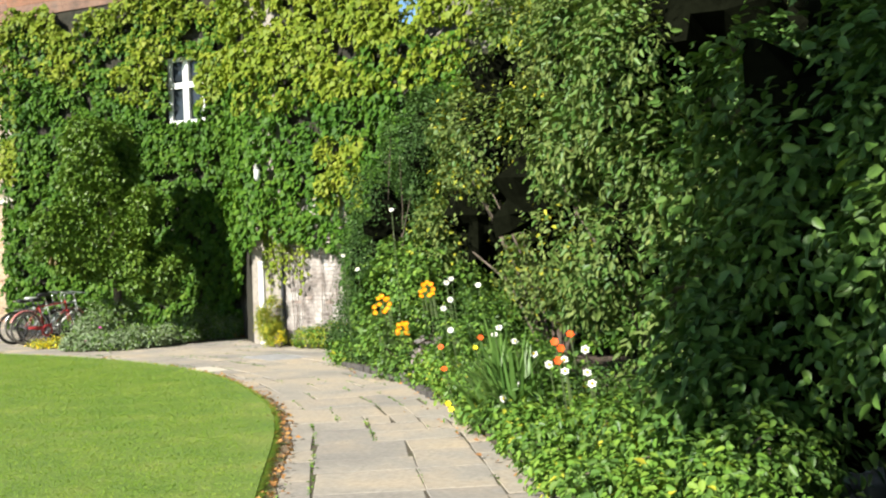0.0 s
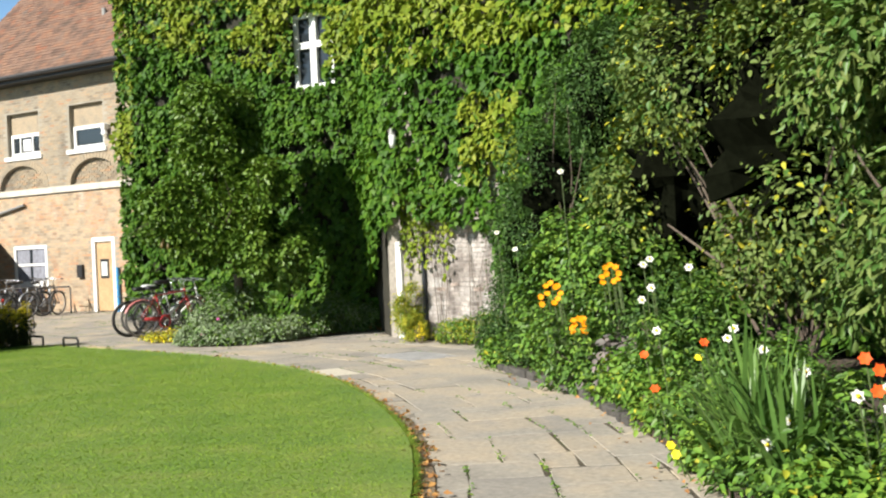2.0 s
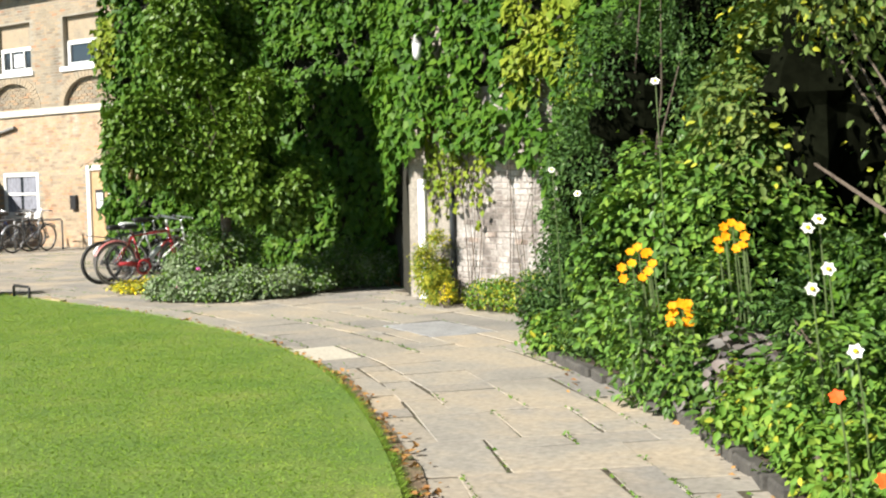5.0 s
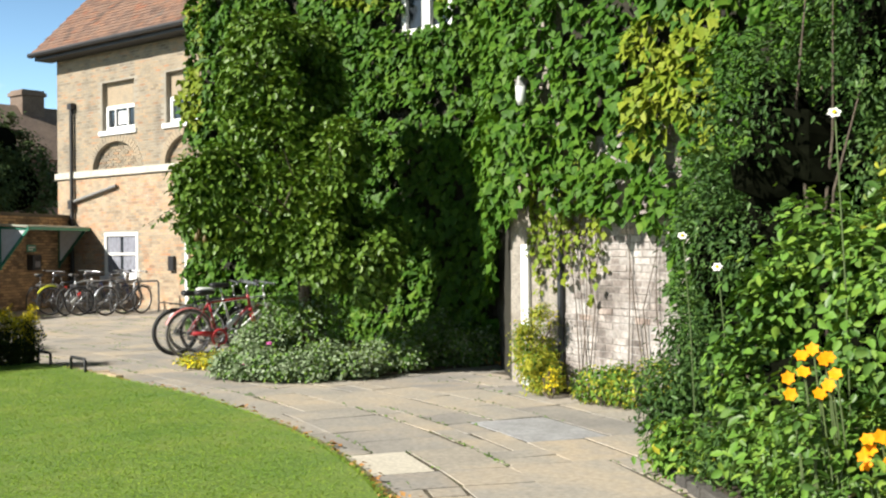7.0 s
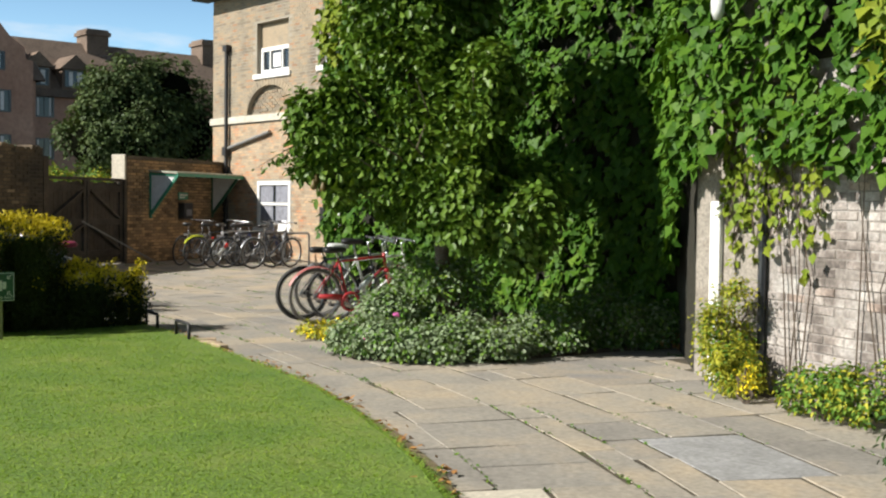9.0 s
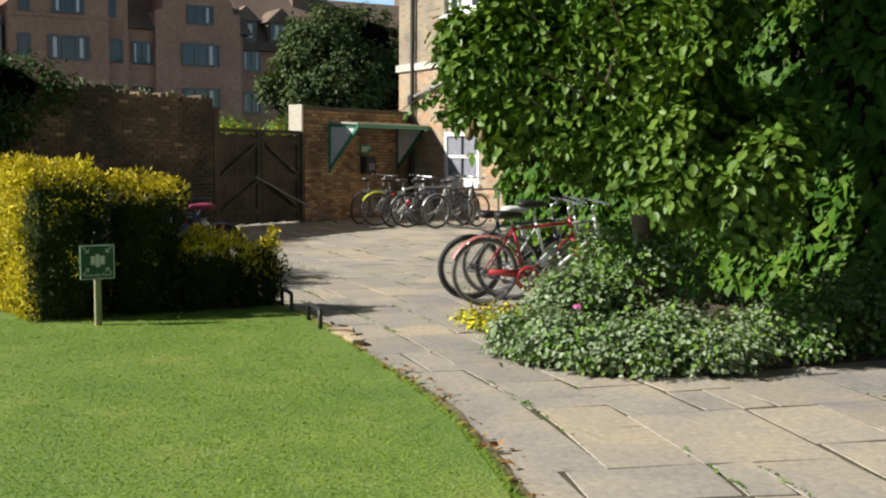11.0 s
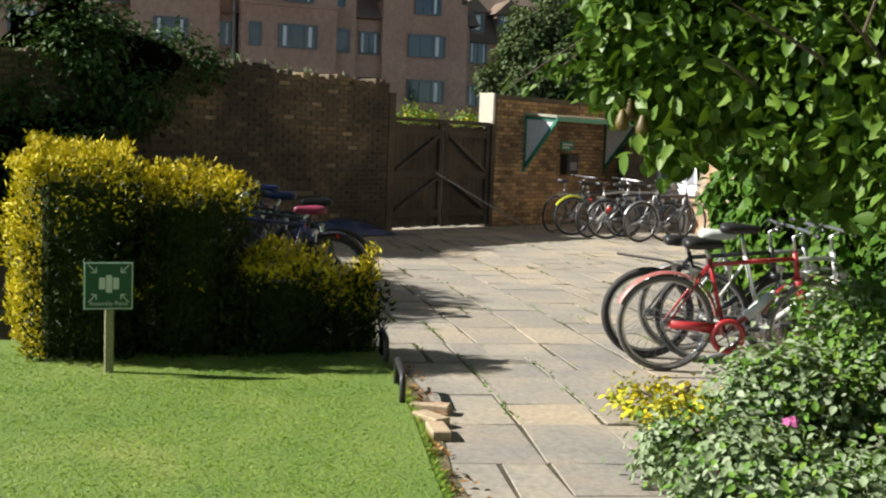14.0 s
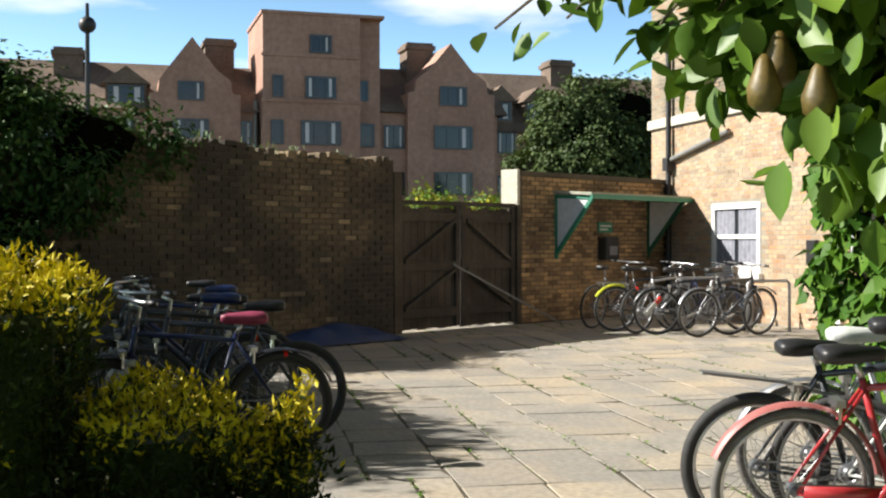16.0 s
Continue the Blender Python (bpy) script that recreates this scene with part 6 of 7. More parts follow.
for i, (x, y, r, h, k) in enumerate(SPOTS):
    nm, lb, mm, sz, asp = kinds[k]
    shrub(nm, lb, "plant", [(x, y, h * 0.45, r, r, h * 0.58), (x + 0.1, y - 0.08, h * 0.3, r * 0.8, r * 0.8, h * 0.4)], mm, 190, 12, sz, asp, 0.06, 120 + i, twig=14, group="plants along the flower bed")


def blossom(name, label, heads, material, size, group, centre=None):
    """Flower heads of five petals on thin stems, each a thing of its own."""
    for i, (x, y, z) in enumerate(heads):
        f = thing(name, label, "flower", group)
        a = np.arange(6) * (2 * math.pi / 6) + i
        out_n = unit(np.array([[0.35 + 0.2 * math.sin(i * 2.1), -0.8, 0.5 + 0.3 * math.cos(i)]]))[0]
        e1 = unit(np.cross(out_n, [0, 0, 1.0])[None])[0]
        e2 = np.cross(out_n, e1)
        D = np.cos(a)[:, None] * e1 + np.sin(a)[:, None] * e2 + out_n * 0.2
        ob = new("petals", leaf_mesh("petals", np.array([[x, y, z]] * 6), np.array([out_n] * 6) - D * 0.25, D, size, 0.95, material, 0.1, 0.1, 0.55))
        ob.parent = f
        part("stem", Solid().tube([(x + 0.05, y + 0.08, 0.05), (x + 0.03, y + 0.05, z * 0.6), (x, y + 0.012, z)], 0.0045, 5), M_STEM, f, "thin green stem")
        if centre:
            part("eye", Solid().ellipsoid((x + out_n[0] * 0.012, y + out_n[1] * 0.012, z + out_n[2] * 0.012), 0.012, 0.012, 0.01, 8, 5), centre, f)


OR = [(-5.32, 13.42, 0.93), (-4.74, 13.5, 1.10), (-5.0, 13.32, 0.64)]
heads = [(x + dx, y, z + dz) for (x, y, z), sp_ in zip(OR, (1.0, 0.8, 0.6)) for dx, dz in ((-0.05, 0.07 * sp_), (0.07 * sp_, 0.07 * sp_), (0.07, -0.05), (-0.1 * sp_, -0.1 * sp_), (0.05, 0.06), (0.1 * sp_, 0.0), (-0.04, 0.0), (0.03, -0.09 * sp_), (0.0, 0.1 * sp_), (-0.11 * sp_, -0.03))]
blossom("orange_flower", "vivid orange flower head in the border", heads, P_ORANGE, 0.034, "orange flowers")
blossom("white_anemone", "white open flower with a yellow eye", [(-3.93, 12.45, 1.24), (-3.97, 12.4, 1.2), (-3.57, 12.35, 1.17), (-3.79, 12.1, 1.03), (-3.85, 12.05, 0.94), (-2.83, 11.1, 0.80), (-2.86, 11.05, 0.74), (-2.54, 10.75, 0.70), (-2.15, 10.2, 0.64), (-2.16, 9.9, 0.42), (-1.66, 9.2, 0.66), (-1.52, 9.15, 0.70), (-1.5, 9.1, 0.62), (-1.25, 8.85, 0.64), (-1.2, 8.8, 0.57), (-1.34, 9.1, 0.78), (-2.2, 9.6, 0.34), (-3.52, 11.5, 0.75), (-5.4, 13.9, 2.1), (-7.0, 15.4, 1.55), (-6.6, 15.1, 1.35)], P_WHITE, 0.036, "white flowers", P_YELLOW)
blossom("red_flower", "small scarlet flower in the border", [(-3.23, 10.7, 0.45), (-3.07, 11.2, 0.70), (-1.64, 9.3, 0.82), (-1.55, 9.1, 0.70), (-1.56, 9.2, 0.78), (-3.54, 11.3, 0.6), (-1.5, 9.25, 0.88)], P_RED, 0.035, "red flowers")
blossom("yellow_flower", "small yellow flower in the border", [(-3.04, 11.0, 0.62), (-2.85, 9.95, 0.24), (-2.8, 9.9, 0.2)], P_YELLOW, 0.03, "yellow flowers")


def strap_clump(x, y, n, length, seed, label):
    """Long arching strap leaves from one foot."""
    g = np.random.default_rng(seed)
    V, F = [], []
    for i in range(n):
        a = g.uniform(0, 2 * math.pi)
        L = length * g.uniform(0.6, 1.1)
        lean = g.uniform(0.25, 1.0)
        w = g.uniform(0.011, 0.021)
        k = len(V)
        ca, sa = math.cos(a), math.sin(a)
        fx, fy = x + g.normal() * 0.06, y + g.normal() * 0.06
        for j in range(7):
            t = j / 6
            r = L * lean * t * 0.75
            z = L * (t * 1.15 - lean * 0.85 * t * t)
            ww = w * (1 - t**2.2) + 0.001
            V += [(fx + ca * r - sa * ww, fy + sa * r + ca * ww, max(z, 0.02) + 0.05), (fx + ca * r + sa * ww, fy + sa * r - ca * ww, max(z, 0.02) + 0.05)]
        F += [(k + 2 * j, k + 2 * j + 1, k + 2 * j + 3, k + 2 * j + 2) for j in range(6)]
    ob = new("strap_leaf_plant", mesh_from("strap_leaf_plant", np.array(V), np.array(F), L_BLADE))
    tagged(ob, label, "plant", "strap-leaved plants", "stuff")


strap_clump(-2.4, 10.1, 150, 1.05, 151, "clump of long arching green strap leaves")
strap_clump(-2.1, 9.75, 90, 0.85, 152, "clump of long arching green strap leaves")
strap_clump(-2.75, 10.75, 50, 0.7, 153, "clump of long arching green strap leaves")
# dark edging stones of the bed
g = np.random.default_rng(160)
acc = 0.0
for i in range(len(BED_EDGE) - 1):
    p, q = BED_EDGE[i], BED_EDGE[i + 1]
    if p[1] < 11.8 or p[1] > 15.2:
        continue
    d_ = q - p
    ang = math.degrees(math.atan2(d_[1], d_[0]))
    st = part("edging_stone", Solid().box(-0.115, 0.115, -0.05, 0.05, -0.05, 0.05 + 0.02 * g.random(), 0.012), M_EDGE)
    st.matrix_basis = pose((p[0] + q[0]) / 2, (p[1] + q[1]) / 2, 0.01, 0, g.normal() * 3, ang + g.normal() * 4)
    tagged(st, "dark grey edging stone along the flower bed", "edging stone", "bed edging stones")

# ---- beyond the walls ----
shrub("dark_bush", "large dark bush overhanging the garden wall", "bush", [(-25.9, 14.3, 2.4, 1.1, 1.1, 1.2), (-25.7, 15.3, 2.3, 0.8, 0.8, 0.7), (-27.2, 12.2, 2.6, 1.7, 1.7, 1.6), (-26.3, 16.0, 2.6, 0.5, 0.6, 0.4), (-25.1, 14.2, 1.1, 1.1, 1.3, 1.3), (-24.8, 12.6, 1.4, 1.3, 1.4, 1.6), (-27.0, 9.5, 2.0, 1.8, 2.0, 2.2)], [(L_DARK, 0.97), (L_GREY, 0.03)], 4300, 14, 0.095, 0.5, 0.12, 170, hollow=0.45, twig=60)
g = np.random.default_rng(171)
tree = thing("broadleaf_tree", "rounded dark green tree behind the yard wall", "tree")
part("trunk", Solid().tube([(-63.0, 38.6, -0.05), (-63.0, 38.6, 2.2), (-63.2, 38.7, 4.6), (-63.0, 38.6, 7.0)], [0.4, 0.32, 0.24, 0.08], 10), M_BARK, tree, "brown trunk", True)
TB = [(-63.0, 38.6, 5.2, 3.4, 3.6, 2.6), (-63.0, 36.2, 4.4, 2.0, 2.2, 2.0), (-62.6, 41.4, 5.2, 2.4, 2.4, 2.3), (-63.2, 38.0, 7.6, 2.2, 2.2, 1.7), (-62.6, 40.2, 7.6, 2.0, 2.2, 1.7), (-61.6, 37.8, 4.2, 2.0, 2.2, 1.8)]
P, N, D, C, out = clump_points(TB, 2300, 13, 0.22, g, 0.3, 0.6, 14, 0.4)
part("branchwork", twigs((-63.0, 38.6, 2.4), C, g, 0.09, n_max=60), M_BARK, tree)
# added dark cores carry the painted shade of the crown's inside
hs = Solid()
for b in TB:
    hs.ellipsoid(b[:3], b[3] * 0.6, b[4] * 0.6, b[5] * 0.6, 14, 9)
part("heart", hs, M_CROWN_SHADE, tree, "near-black core painting the inner shade of the crown")
stuff("crown", leaf_mesh("crown", P, N, D, g.uniform(0.16, 0.34, len(P)), 0.6, L_FARTREE), tree)
shrub("wall_weeds", "green and yellow weeds growing behind the gate", "weeds", [(-30.6, 20.9, 1.75, 0.5, 0.6, 0.4), (-30.9, 21.7, 1.8, 0.5, 0.7, 0.42), (-31.3, 22.3, 1.7, 0.4, 0.5, 0.35)], [(L_FRESH, 0.6), (L_LIME, 0.4)], 420, 10, 0.08, 0.5, 0.1, 172, foot=(-30.9, 21.6, 0))
g = np.random.default_rng(173)
P = []
for u in np.arange(-9, -0.3, 0.02):
    if math.sin(u * 2.2) + math.sin(u * 5.3) > -0.2:
        P.append((*wallframe(u, g.uniform(-0.3, 0.03))[:2], wall_top(u) + g.uniform(-0.02, 0.06)))
P = np.array(P)
stuff("wall_top_grass", leaf_mesh("wall_top_grass", P, g.normal(size=P.shape), np.array([0, 0, 1.0]) + g.normal(size=P.shape) * 0.4, g.uniform(0.05, 0.16, len(P)), 0.12, L_GREY), None, "dry grass tufts on the garden wall's top", "grass")

# trees outside the view, known by the shade that they throw over the border and over the parked bicycles
for foot, blobs, seed in (((4.6, 0.2, 0.045), [(1.2, 1.0, 6.8, 1.5, 1.4, 1.2), (-1.3, 1.5, 6.2, 1.6, 1.5, 1.2), (-0.9, 3.2, 6.0, 1.2, 1.2, 1.0), (0.2, 2.0, 6.7, 1.5, 1.5, 1.2)], 181), ((-23.4, 9.6, 0.0), [(-21.7, 10.1, 4.0, 2.2, 1.4, 0.9), (-23.4, 9.9, 4.5, 2.1, 1.4, 0.9), (-22.4, 10.0, 4.9, 1.4, 1.1, 0.7)], 182)):
    g = np.random.default_rng(seed)
    t = thing("broadleaf_tree", "leafy broadleaf tree shading the garden", "tree")
    b0 = blobs[0]
    part("trunk", Solid().tube([foot, (foot[0], foot[1], 1.5), ((foot[0] + b0[0]) / 2, (foot[1] + b0[1]) / 2, b0[2] * 0.6), b0[:3]], [0.2, 0.16, 0.12, 0.04], 10), M_BARK, t, "brown trunk", True)
    P, N, D, C, out = clump_points(blobs, 1300, 12, 0.15, g, 0.3, 0.3, 12, 0.42)
    part("branchwork", twigs((foot[0], foot[1], 1.8), C, g, 0.05, n_max=30), M_BARK, t)
    stuff("crown", leaf_mesh("crown", P, N, D, g.uniform(0.12, 0.2, len(P)), 0.6, L_MID), t)["kind"] = "stuff"

# ---- bicycles ----
WHEELS = {}


def wheel_meshes(r, tyre_w, tyre, rim):
    key = (r, tyre_w, tyre.name, rim.name)
    if key not in WHEELS:
        t = Solid().ring((0, 0, 0), (0, 1, 0), r - tyre_w, tyre_w, 40, 8)
        ri = Solid().ring((0, 0, 0), (0, 1, 0), r - 2.1 * tyre_w, 0.011, 40, 6)
        sp = Solid()
        for i in range(28):
            a = 2 * math.pi * i / 28
            b = a + (0.35 if i % 2 else -0.35)
            y = 0.025 if i % 4 < 2 else -0.025
            sp.tube([(0.022 * math.cos(b), y, 0.022 * math.sin(b)), ((r - 2.1 * tyre_w) * math.cos(a), 0, (r - 2.1 * tyre_w) * math.sin(a))], 0.0013, 3, caps=False)
        hub = Solid().tube([(0, -0.045, 0), (0, -0.03, 0), (0, 0.03, 0), (0, 0.045, 0)], [0.012, 0.024, 0.024, 0.012], 10)
        WHEELS[key] = (mesh_from("tyre", t.v, t.f, tyre, True), mesh_from("rim", ri.v, ri.f, rim, True), mesh_from("spokes", sp.v, sp.f, M_STEEL), mesh_from("hub", hub.v, hub.f, M_STEEL, True))
    return WHEELS[key]


def bicycle(label, at, turn, lean, paint, tyre=M_RUBBER, rim=M_CHROME, r=0.34, tyre_w=0.02, saddle=M_SADDLE, guards=None, chain_guard=None, basket=False, bars="flat", steer=0.0, reflector=False, low=False, seat_h=0.95, rack=False, group="parked bicycles"):
    """A bicycle standing with its back wheel at the given place; it points along turn."""
    b = thing("bicycle", label, "bicycle", group)
    b.matrix_basis = pose(*at, 0, 0, turn) @ pose(0, 0, 0, lean, 0, 0)
    wb = 1.03
    rear, front = (0, 0, r), (wb, 0, r)
    bb = (0.42, 0, r - 0.06)
    st = Vector((0.27, 0, 0.80))
    ht, hb = Vector((0.86, 0, 0.86)), Vector((0.90, 0, 0.66))
    for nm, c in (("rear_wheel", rear), ("front_wheel", front)):
        w = thing_part(nm, b)
        w.location = c
        if nm == "front_wheel":
            w.rotation_euler = (0, 0, radians(steer))
        for me in wheel_meshes(r, tyre_w, tyre, rim):
            o = new(me.name, me)
            o.parent = w
    f = Solid()
    f.tube([bb, st], 0.016, 8).tube([bb, hb + (ht - hb) * 0.15], 0.019, 8)
    f.tube([hb, ht], 0.02, 8)
    if low:
        f.tube([(0.35, 0, 0.5), hb + (ht - hb) * 0.6], 0.015, 8)
    else:
        f.tube([st + Vector((0.01, 0, -0.04)), ht + Vector((0, 0, -0.04))], 0.016, 8)
    for y in (-0.045, 0.045):
        f.tube([(0, y * 1.3, r), (0.38, y * 0.7, bb[2])], 0.009, 6).tube([(0, y * 1.3, r), (0.275, y * 0.4, 0.76)], 0.008, 6)
    f.tube([(0.42, -0.045, bb[2]), (0.42, 0.045, bb[2])], 0.022, 10)
    part("frame", f, paint, b, "", True)
    fk = Solid()
    for y in (-0.05, 0.05):
        fk.tube([hb + Vector((0, y * 0.8, 0)), (wb - 0.07, y, r + 0.16), (wb, y, r)], [0.014, 0.012, 0.008], 7)
    fk.box(hb.x - 0.03, hb.x + 0.03, -0.055, 0.055, hb.z - 0.03, hb.z + 0.01)
    part("fork", fk, paint if not reflector else M_SILVER, b, "", True)
    part("seat_post", Solid().tube([st, (0.235, 0, seat_h - 0.03)], 0.013, 8), M_CHROME, b, "bright seat post", True)
    sd = Solid()
    prof = [(-0.14, 0.055, 0.015), (-0.12, 0.082, 0.03), (-0.05, 0.075, 0.035), (0.03, 0.038, 0.03), (0.11, 0.022, 0.024), (0.14, 0.012, 0.012)]
    pts, fc = [], []
    for x, w, h in prof:
        pts += [(0.225 + x, w * math.cos(q), seat_h + h * math.sin(q) - 0.015 * (1 if math.sin(q) < 0 else 0)) for q in (2 * math.pi * j / 10 for j in range(10))]
    for i in range(5):
        fc += [(i * 10 + j, i * 10 + (j + 1) % 10, (i + 1) * 10 + (j + 1) % 10, (i + 1) * 10 + j) for j in range(10)]
    fc += [tuple(range(9, -1, -1)), tuple(range(50, 60))]
    part("saddle", sd.add(pts, fc), saddle, b, "padded saddle", True)
    hx_, hz_ = 0.85, 1.0
    hbk = Solid().tube([ht, (hx_ - 0.01, 0, hz_ - 0.03), (hx_ + 0.05, 0, hz_)], 0.013, 8)
    cs, sn_ = math.cos(radians(steer)), math.sin(radians(steer))
    if bars == "flat":
        bp = [(-0.04, -0.29), (0.0, -0.15), (0.0, 0.15), (-0.04, 0.29)]
    else:
        bp = [(-0.2, -0.27), (-0.06, -0.26), (0.04, -0.1), (0.04, 0.1), (-0.06, 0.26), (-0.2, 0.27)]
    hbk.tube([(hx_ + 0.05 + x * cs - y * sn_, x * sn_ + y * cs, hz_ + 0.02) for x, y in bp], 0.012, 8)
    part("handlebar", hbk, M_CHROME, b, "bright handlebar", True)
    gr = Solid()
    for sg in (-1, 1):
        (xa, ya), (xb, yb) = (bp[0], bp[1]) if sg < 0 else (bp[-1], bp[-2])
        q0 = Vector((hx_ + 0.05 + xa * cs - ya * sn_, xa * sn_ + ya * cs, hz_ + 0.02))
        q1 = Vector((hx_ + 0.05 + xb * cs - yb * sn_, xb * sn_ + yb * cs, hz_ + 0.02))
        part("grip", Solid().tube([q0, q0.lerp(q1, 0.6)], 0.017, 8), M_SADDLE, b, "black grip", True)
    ck = Solid()
    ck.ring((0.42, -0.06, bb[2]), (0, 1, 0), 0.085, 0.006, 26, 5)
    for i in range(5):
        a = 2 * math.pi * i / 5
        ck.tube([(0.42, -0.06, bb[2]), (0.42 + 0.085 * math.cos(a), -0.06, bb[2] + 0.085 * math.sin(a))], 0.006, 5)
    part("chainring", ck, M_STEEL, b, "steel chainring")
    for sg in (-1, 1):
        y = -0.075 * sg
        part("crank", Solid().bar((0.42, y, bb[2]), (0.42 + 0.15 * sg, y, bb[2] + 0.07 * sg), 0.014, 0.024), M_CHROME, b, "bright crank arm")
        part("pedal", Solid().box(0.42 + 0.15 * sg - 0.045, 0.42 + 0.15 * sg + 0.045, min(y, y - 0.09 * sg), max(y, y - 0.09 * sg), bb[2] + 0.07 * sg - 0.012, bb[2] + 0.07 * sg + 0.012, 0.004), M_DKPLASTIC, b, "black pedal")
    part("chain", Solid().tube([(0.0, -0.06, r + 0.035), (0.42, -0.06, bb[2] + 0.085)], 0.005, 4).tube([(0.0, -0.06, r - 0.035), (0.42, -0.06, bb[2] - 0.085)], 0.005, 4).ring((0, -0.055, r), (0, 1, 0), 0.04, 0.008, 18, 5), M_STEEL, b, "oily chain and sprocket")
    for cx, cz in ((0.17, r + r), (wb - 0.09, r + r)):
        brk = Solid().box(cx - 0.02, cx + 0.02, -0.05, 0.05, cz + 0.01, cz + 0.04).tube([(cx, -0.045, cz + 0.03), (cx, -0.04, cz - 0.06)], 0.008, 5).tube([(cx, 0.045, cz + 0.03), (cx, 0.04, cz - 0.06)], 0.008, 5)
        part("brake", brk, M_CHROME, b, "bright brake caliper")
    if guards:
        for nm, c, a0, a1 in (("rear_mudguard", rear, 0.15, 2.75), ("front_mudguard", front, 0.7, 2.9)):
            gs = Solid()
            k = 18
            V_, F_ = [], []
            for i in range(k + 1):
                a = a0 + (a1 - a0) * i / k
                for yy, dr in ((-0.03, -0.01), (-0.015, 0.004), (0.015, 0.004), (0.03, -0.01)):
                    rr = r + 0.022 + dr
                    V_.append((c[0] + rr * math.cos(a), yy, c[2] + rr * math.sin(a)))
            for i in range(k):
                F_ += [(i * 4 + j, i * 4 + j + 1, i * 4 + j + 5, i * 4 + j + 4) for j in range(3)]
            part(nm, gs.add(V_, F_), guards, b, "curved mudguard", True)
    if chain_guard:
        cg = Solid()
        cg.bar((0.02, -0.085, r + 0.01), (0.36, -0.085, bb[2] + 0.06), 0.012, 0.055, (0, 0, 1))
        cg.ring((0.42, -0.085, bb[2]), (0, 1, 0), 0.105, 0.02, 30, 6)
        part("chain_guard", cg, chain_guard, b, "red enamelled chain guard with a round disc", True)
    if rack:
        rk = Solid()
        rk.tube([(0.2, -0.06, 0.72), (-0.3, -0.06, 0.74), (-0.3, 0.06, 0.74), (0.2, 0.06, 0.72)], 0.006, 5).tube([(-0.22, -0.06, 0.74), (0, -0.055, r)], 0.005, 5).tube([(-0.22, 0.06, 0.74), (0, 0.055, r)], 0.005, 5)
        part("carrier", rk, M_STEEL, b, "wire luggage carrier")
    if basket:
        bk = Solid()
        for z in (0.74, 0.82, 0.9, 0.98):
            e = 0.12 + (z - 0.74) * 0.15
            bk.tube([(1.0 - e * 0.6, -e, z), (1.0 + e * 0.8, -e, z), (1.0 + e * 0.8, e, z), (1.0 - e * 0.6, e, z)], 0.006, 5, closed=True)
        for i in range(10):
            y = -0.12 + 0.24 * i / 9
            bk.tube([(1.09, y, 0.74), (1.12, y * 1.25, 0.98)], 0.004, 4)
        part("basket", bk, M_BARK, b, "wicker front basket")
    if reflector:
        part("rear_reflector", Solid().tube([(-0.02, 0, 0.66), (-0.045, 0, 0.66)], 0.028, 10), M_REFLECT, b, "red rear reflector")
    return b


IV = "bicycles by the ivy wall"
red = bicycle("red bicycle with faded mudguards and a red chain guard", (-16.16, 18.30, 0), 74, 5, M_RED, M_GREYTYRE, M_CHROME, guards=M_PINKRED, chain_guard=M_RED, steer=8, group=IV, seat_h=0.91)
mtb = bicycle("black mountain bicycle with knobbly tyres leaning by the ivy", (-16.62, 18.42, 0), 71, 4, M_DKGREY, M_RUBBER, M_CHROME, tyre_w=0.028, steer=-10, group=IV, seat_h=0.89)
tail = Solid().bar((0.36, 0, 0.66), (0.1, 0, 0.73), 0.05, 0.014).bar((0.1, 0, 0.73), (-0.25, 0, 0.77), 0.065, 0.012)
part("tail_guard", tail, M_STEEL, mtb, "long grey plastic tail mudguard")
bicycle("silver bicycle with white saddle among the ivy bicycles", (-16.85, 18.85, 0), 66, 5, M_SILVER, M_GREYTYRE, M_CHROME, guards=M_STEEL, steer=12, group=IV, saddle=M_SIGNW, seat_h=0.92)
bicycle("white and black bicycle half hidden by the ivy", (-16.4, 18.75, 0), 60, 4, M_SIGNW, M_RUBBER, M_STEEL, steer=20, group=IV, seat_h=1.0)
bt = part("water_bottle", Solid().tube([(0.56, 0, 0.40), (0.72, 0, 0.56)], 0.036, 10).tube([(0.72, 0, 0.56), (0.745, 0, 0.585)], 0.018, 8), M_SIGNW, red, "white water bottle", True)

HG = "bicycles behind the hedge"
spec = [
    ("dark blue bicycle parked behind the hedge", -19.1, 16.62, -86, M_BLUE, M_PINKSAD, True, "flat"),
    ("black mountain bicycle with bright metal parts behind the hedge", -19.75, 16.85, -90, M_DKGREY, M_SADDLE, False, "flat"),
    ("black bicycle with a blue saddle behind the hedge", -20.4, 16.6, -84, M_DKGREY, M_BLUE, True, "drop"),
    ("black bicycle among others by the garden wall", -21.0, 16.75, -92, M_BLACK, M_SADDLE, False, "flat"),
    ("dark bicycle with chrome handlebars by the garden wall", -21.7, 16.6, -88, M_DKGREY, M_SADDLE, False, "drop"),
    ("blue bicycle close to the garden wall", -22.4, 16.8, -85, M_BLUE, M_BLUE, False, "flat"),
    ("black bicycle close to the garden wall", -23.1, 16.7, -93, M_DKGREY, M_SADDLE, True, "flat"),
]
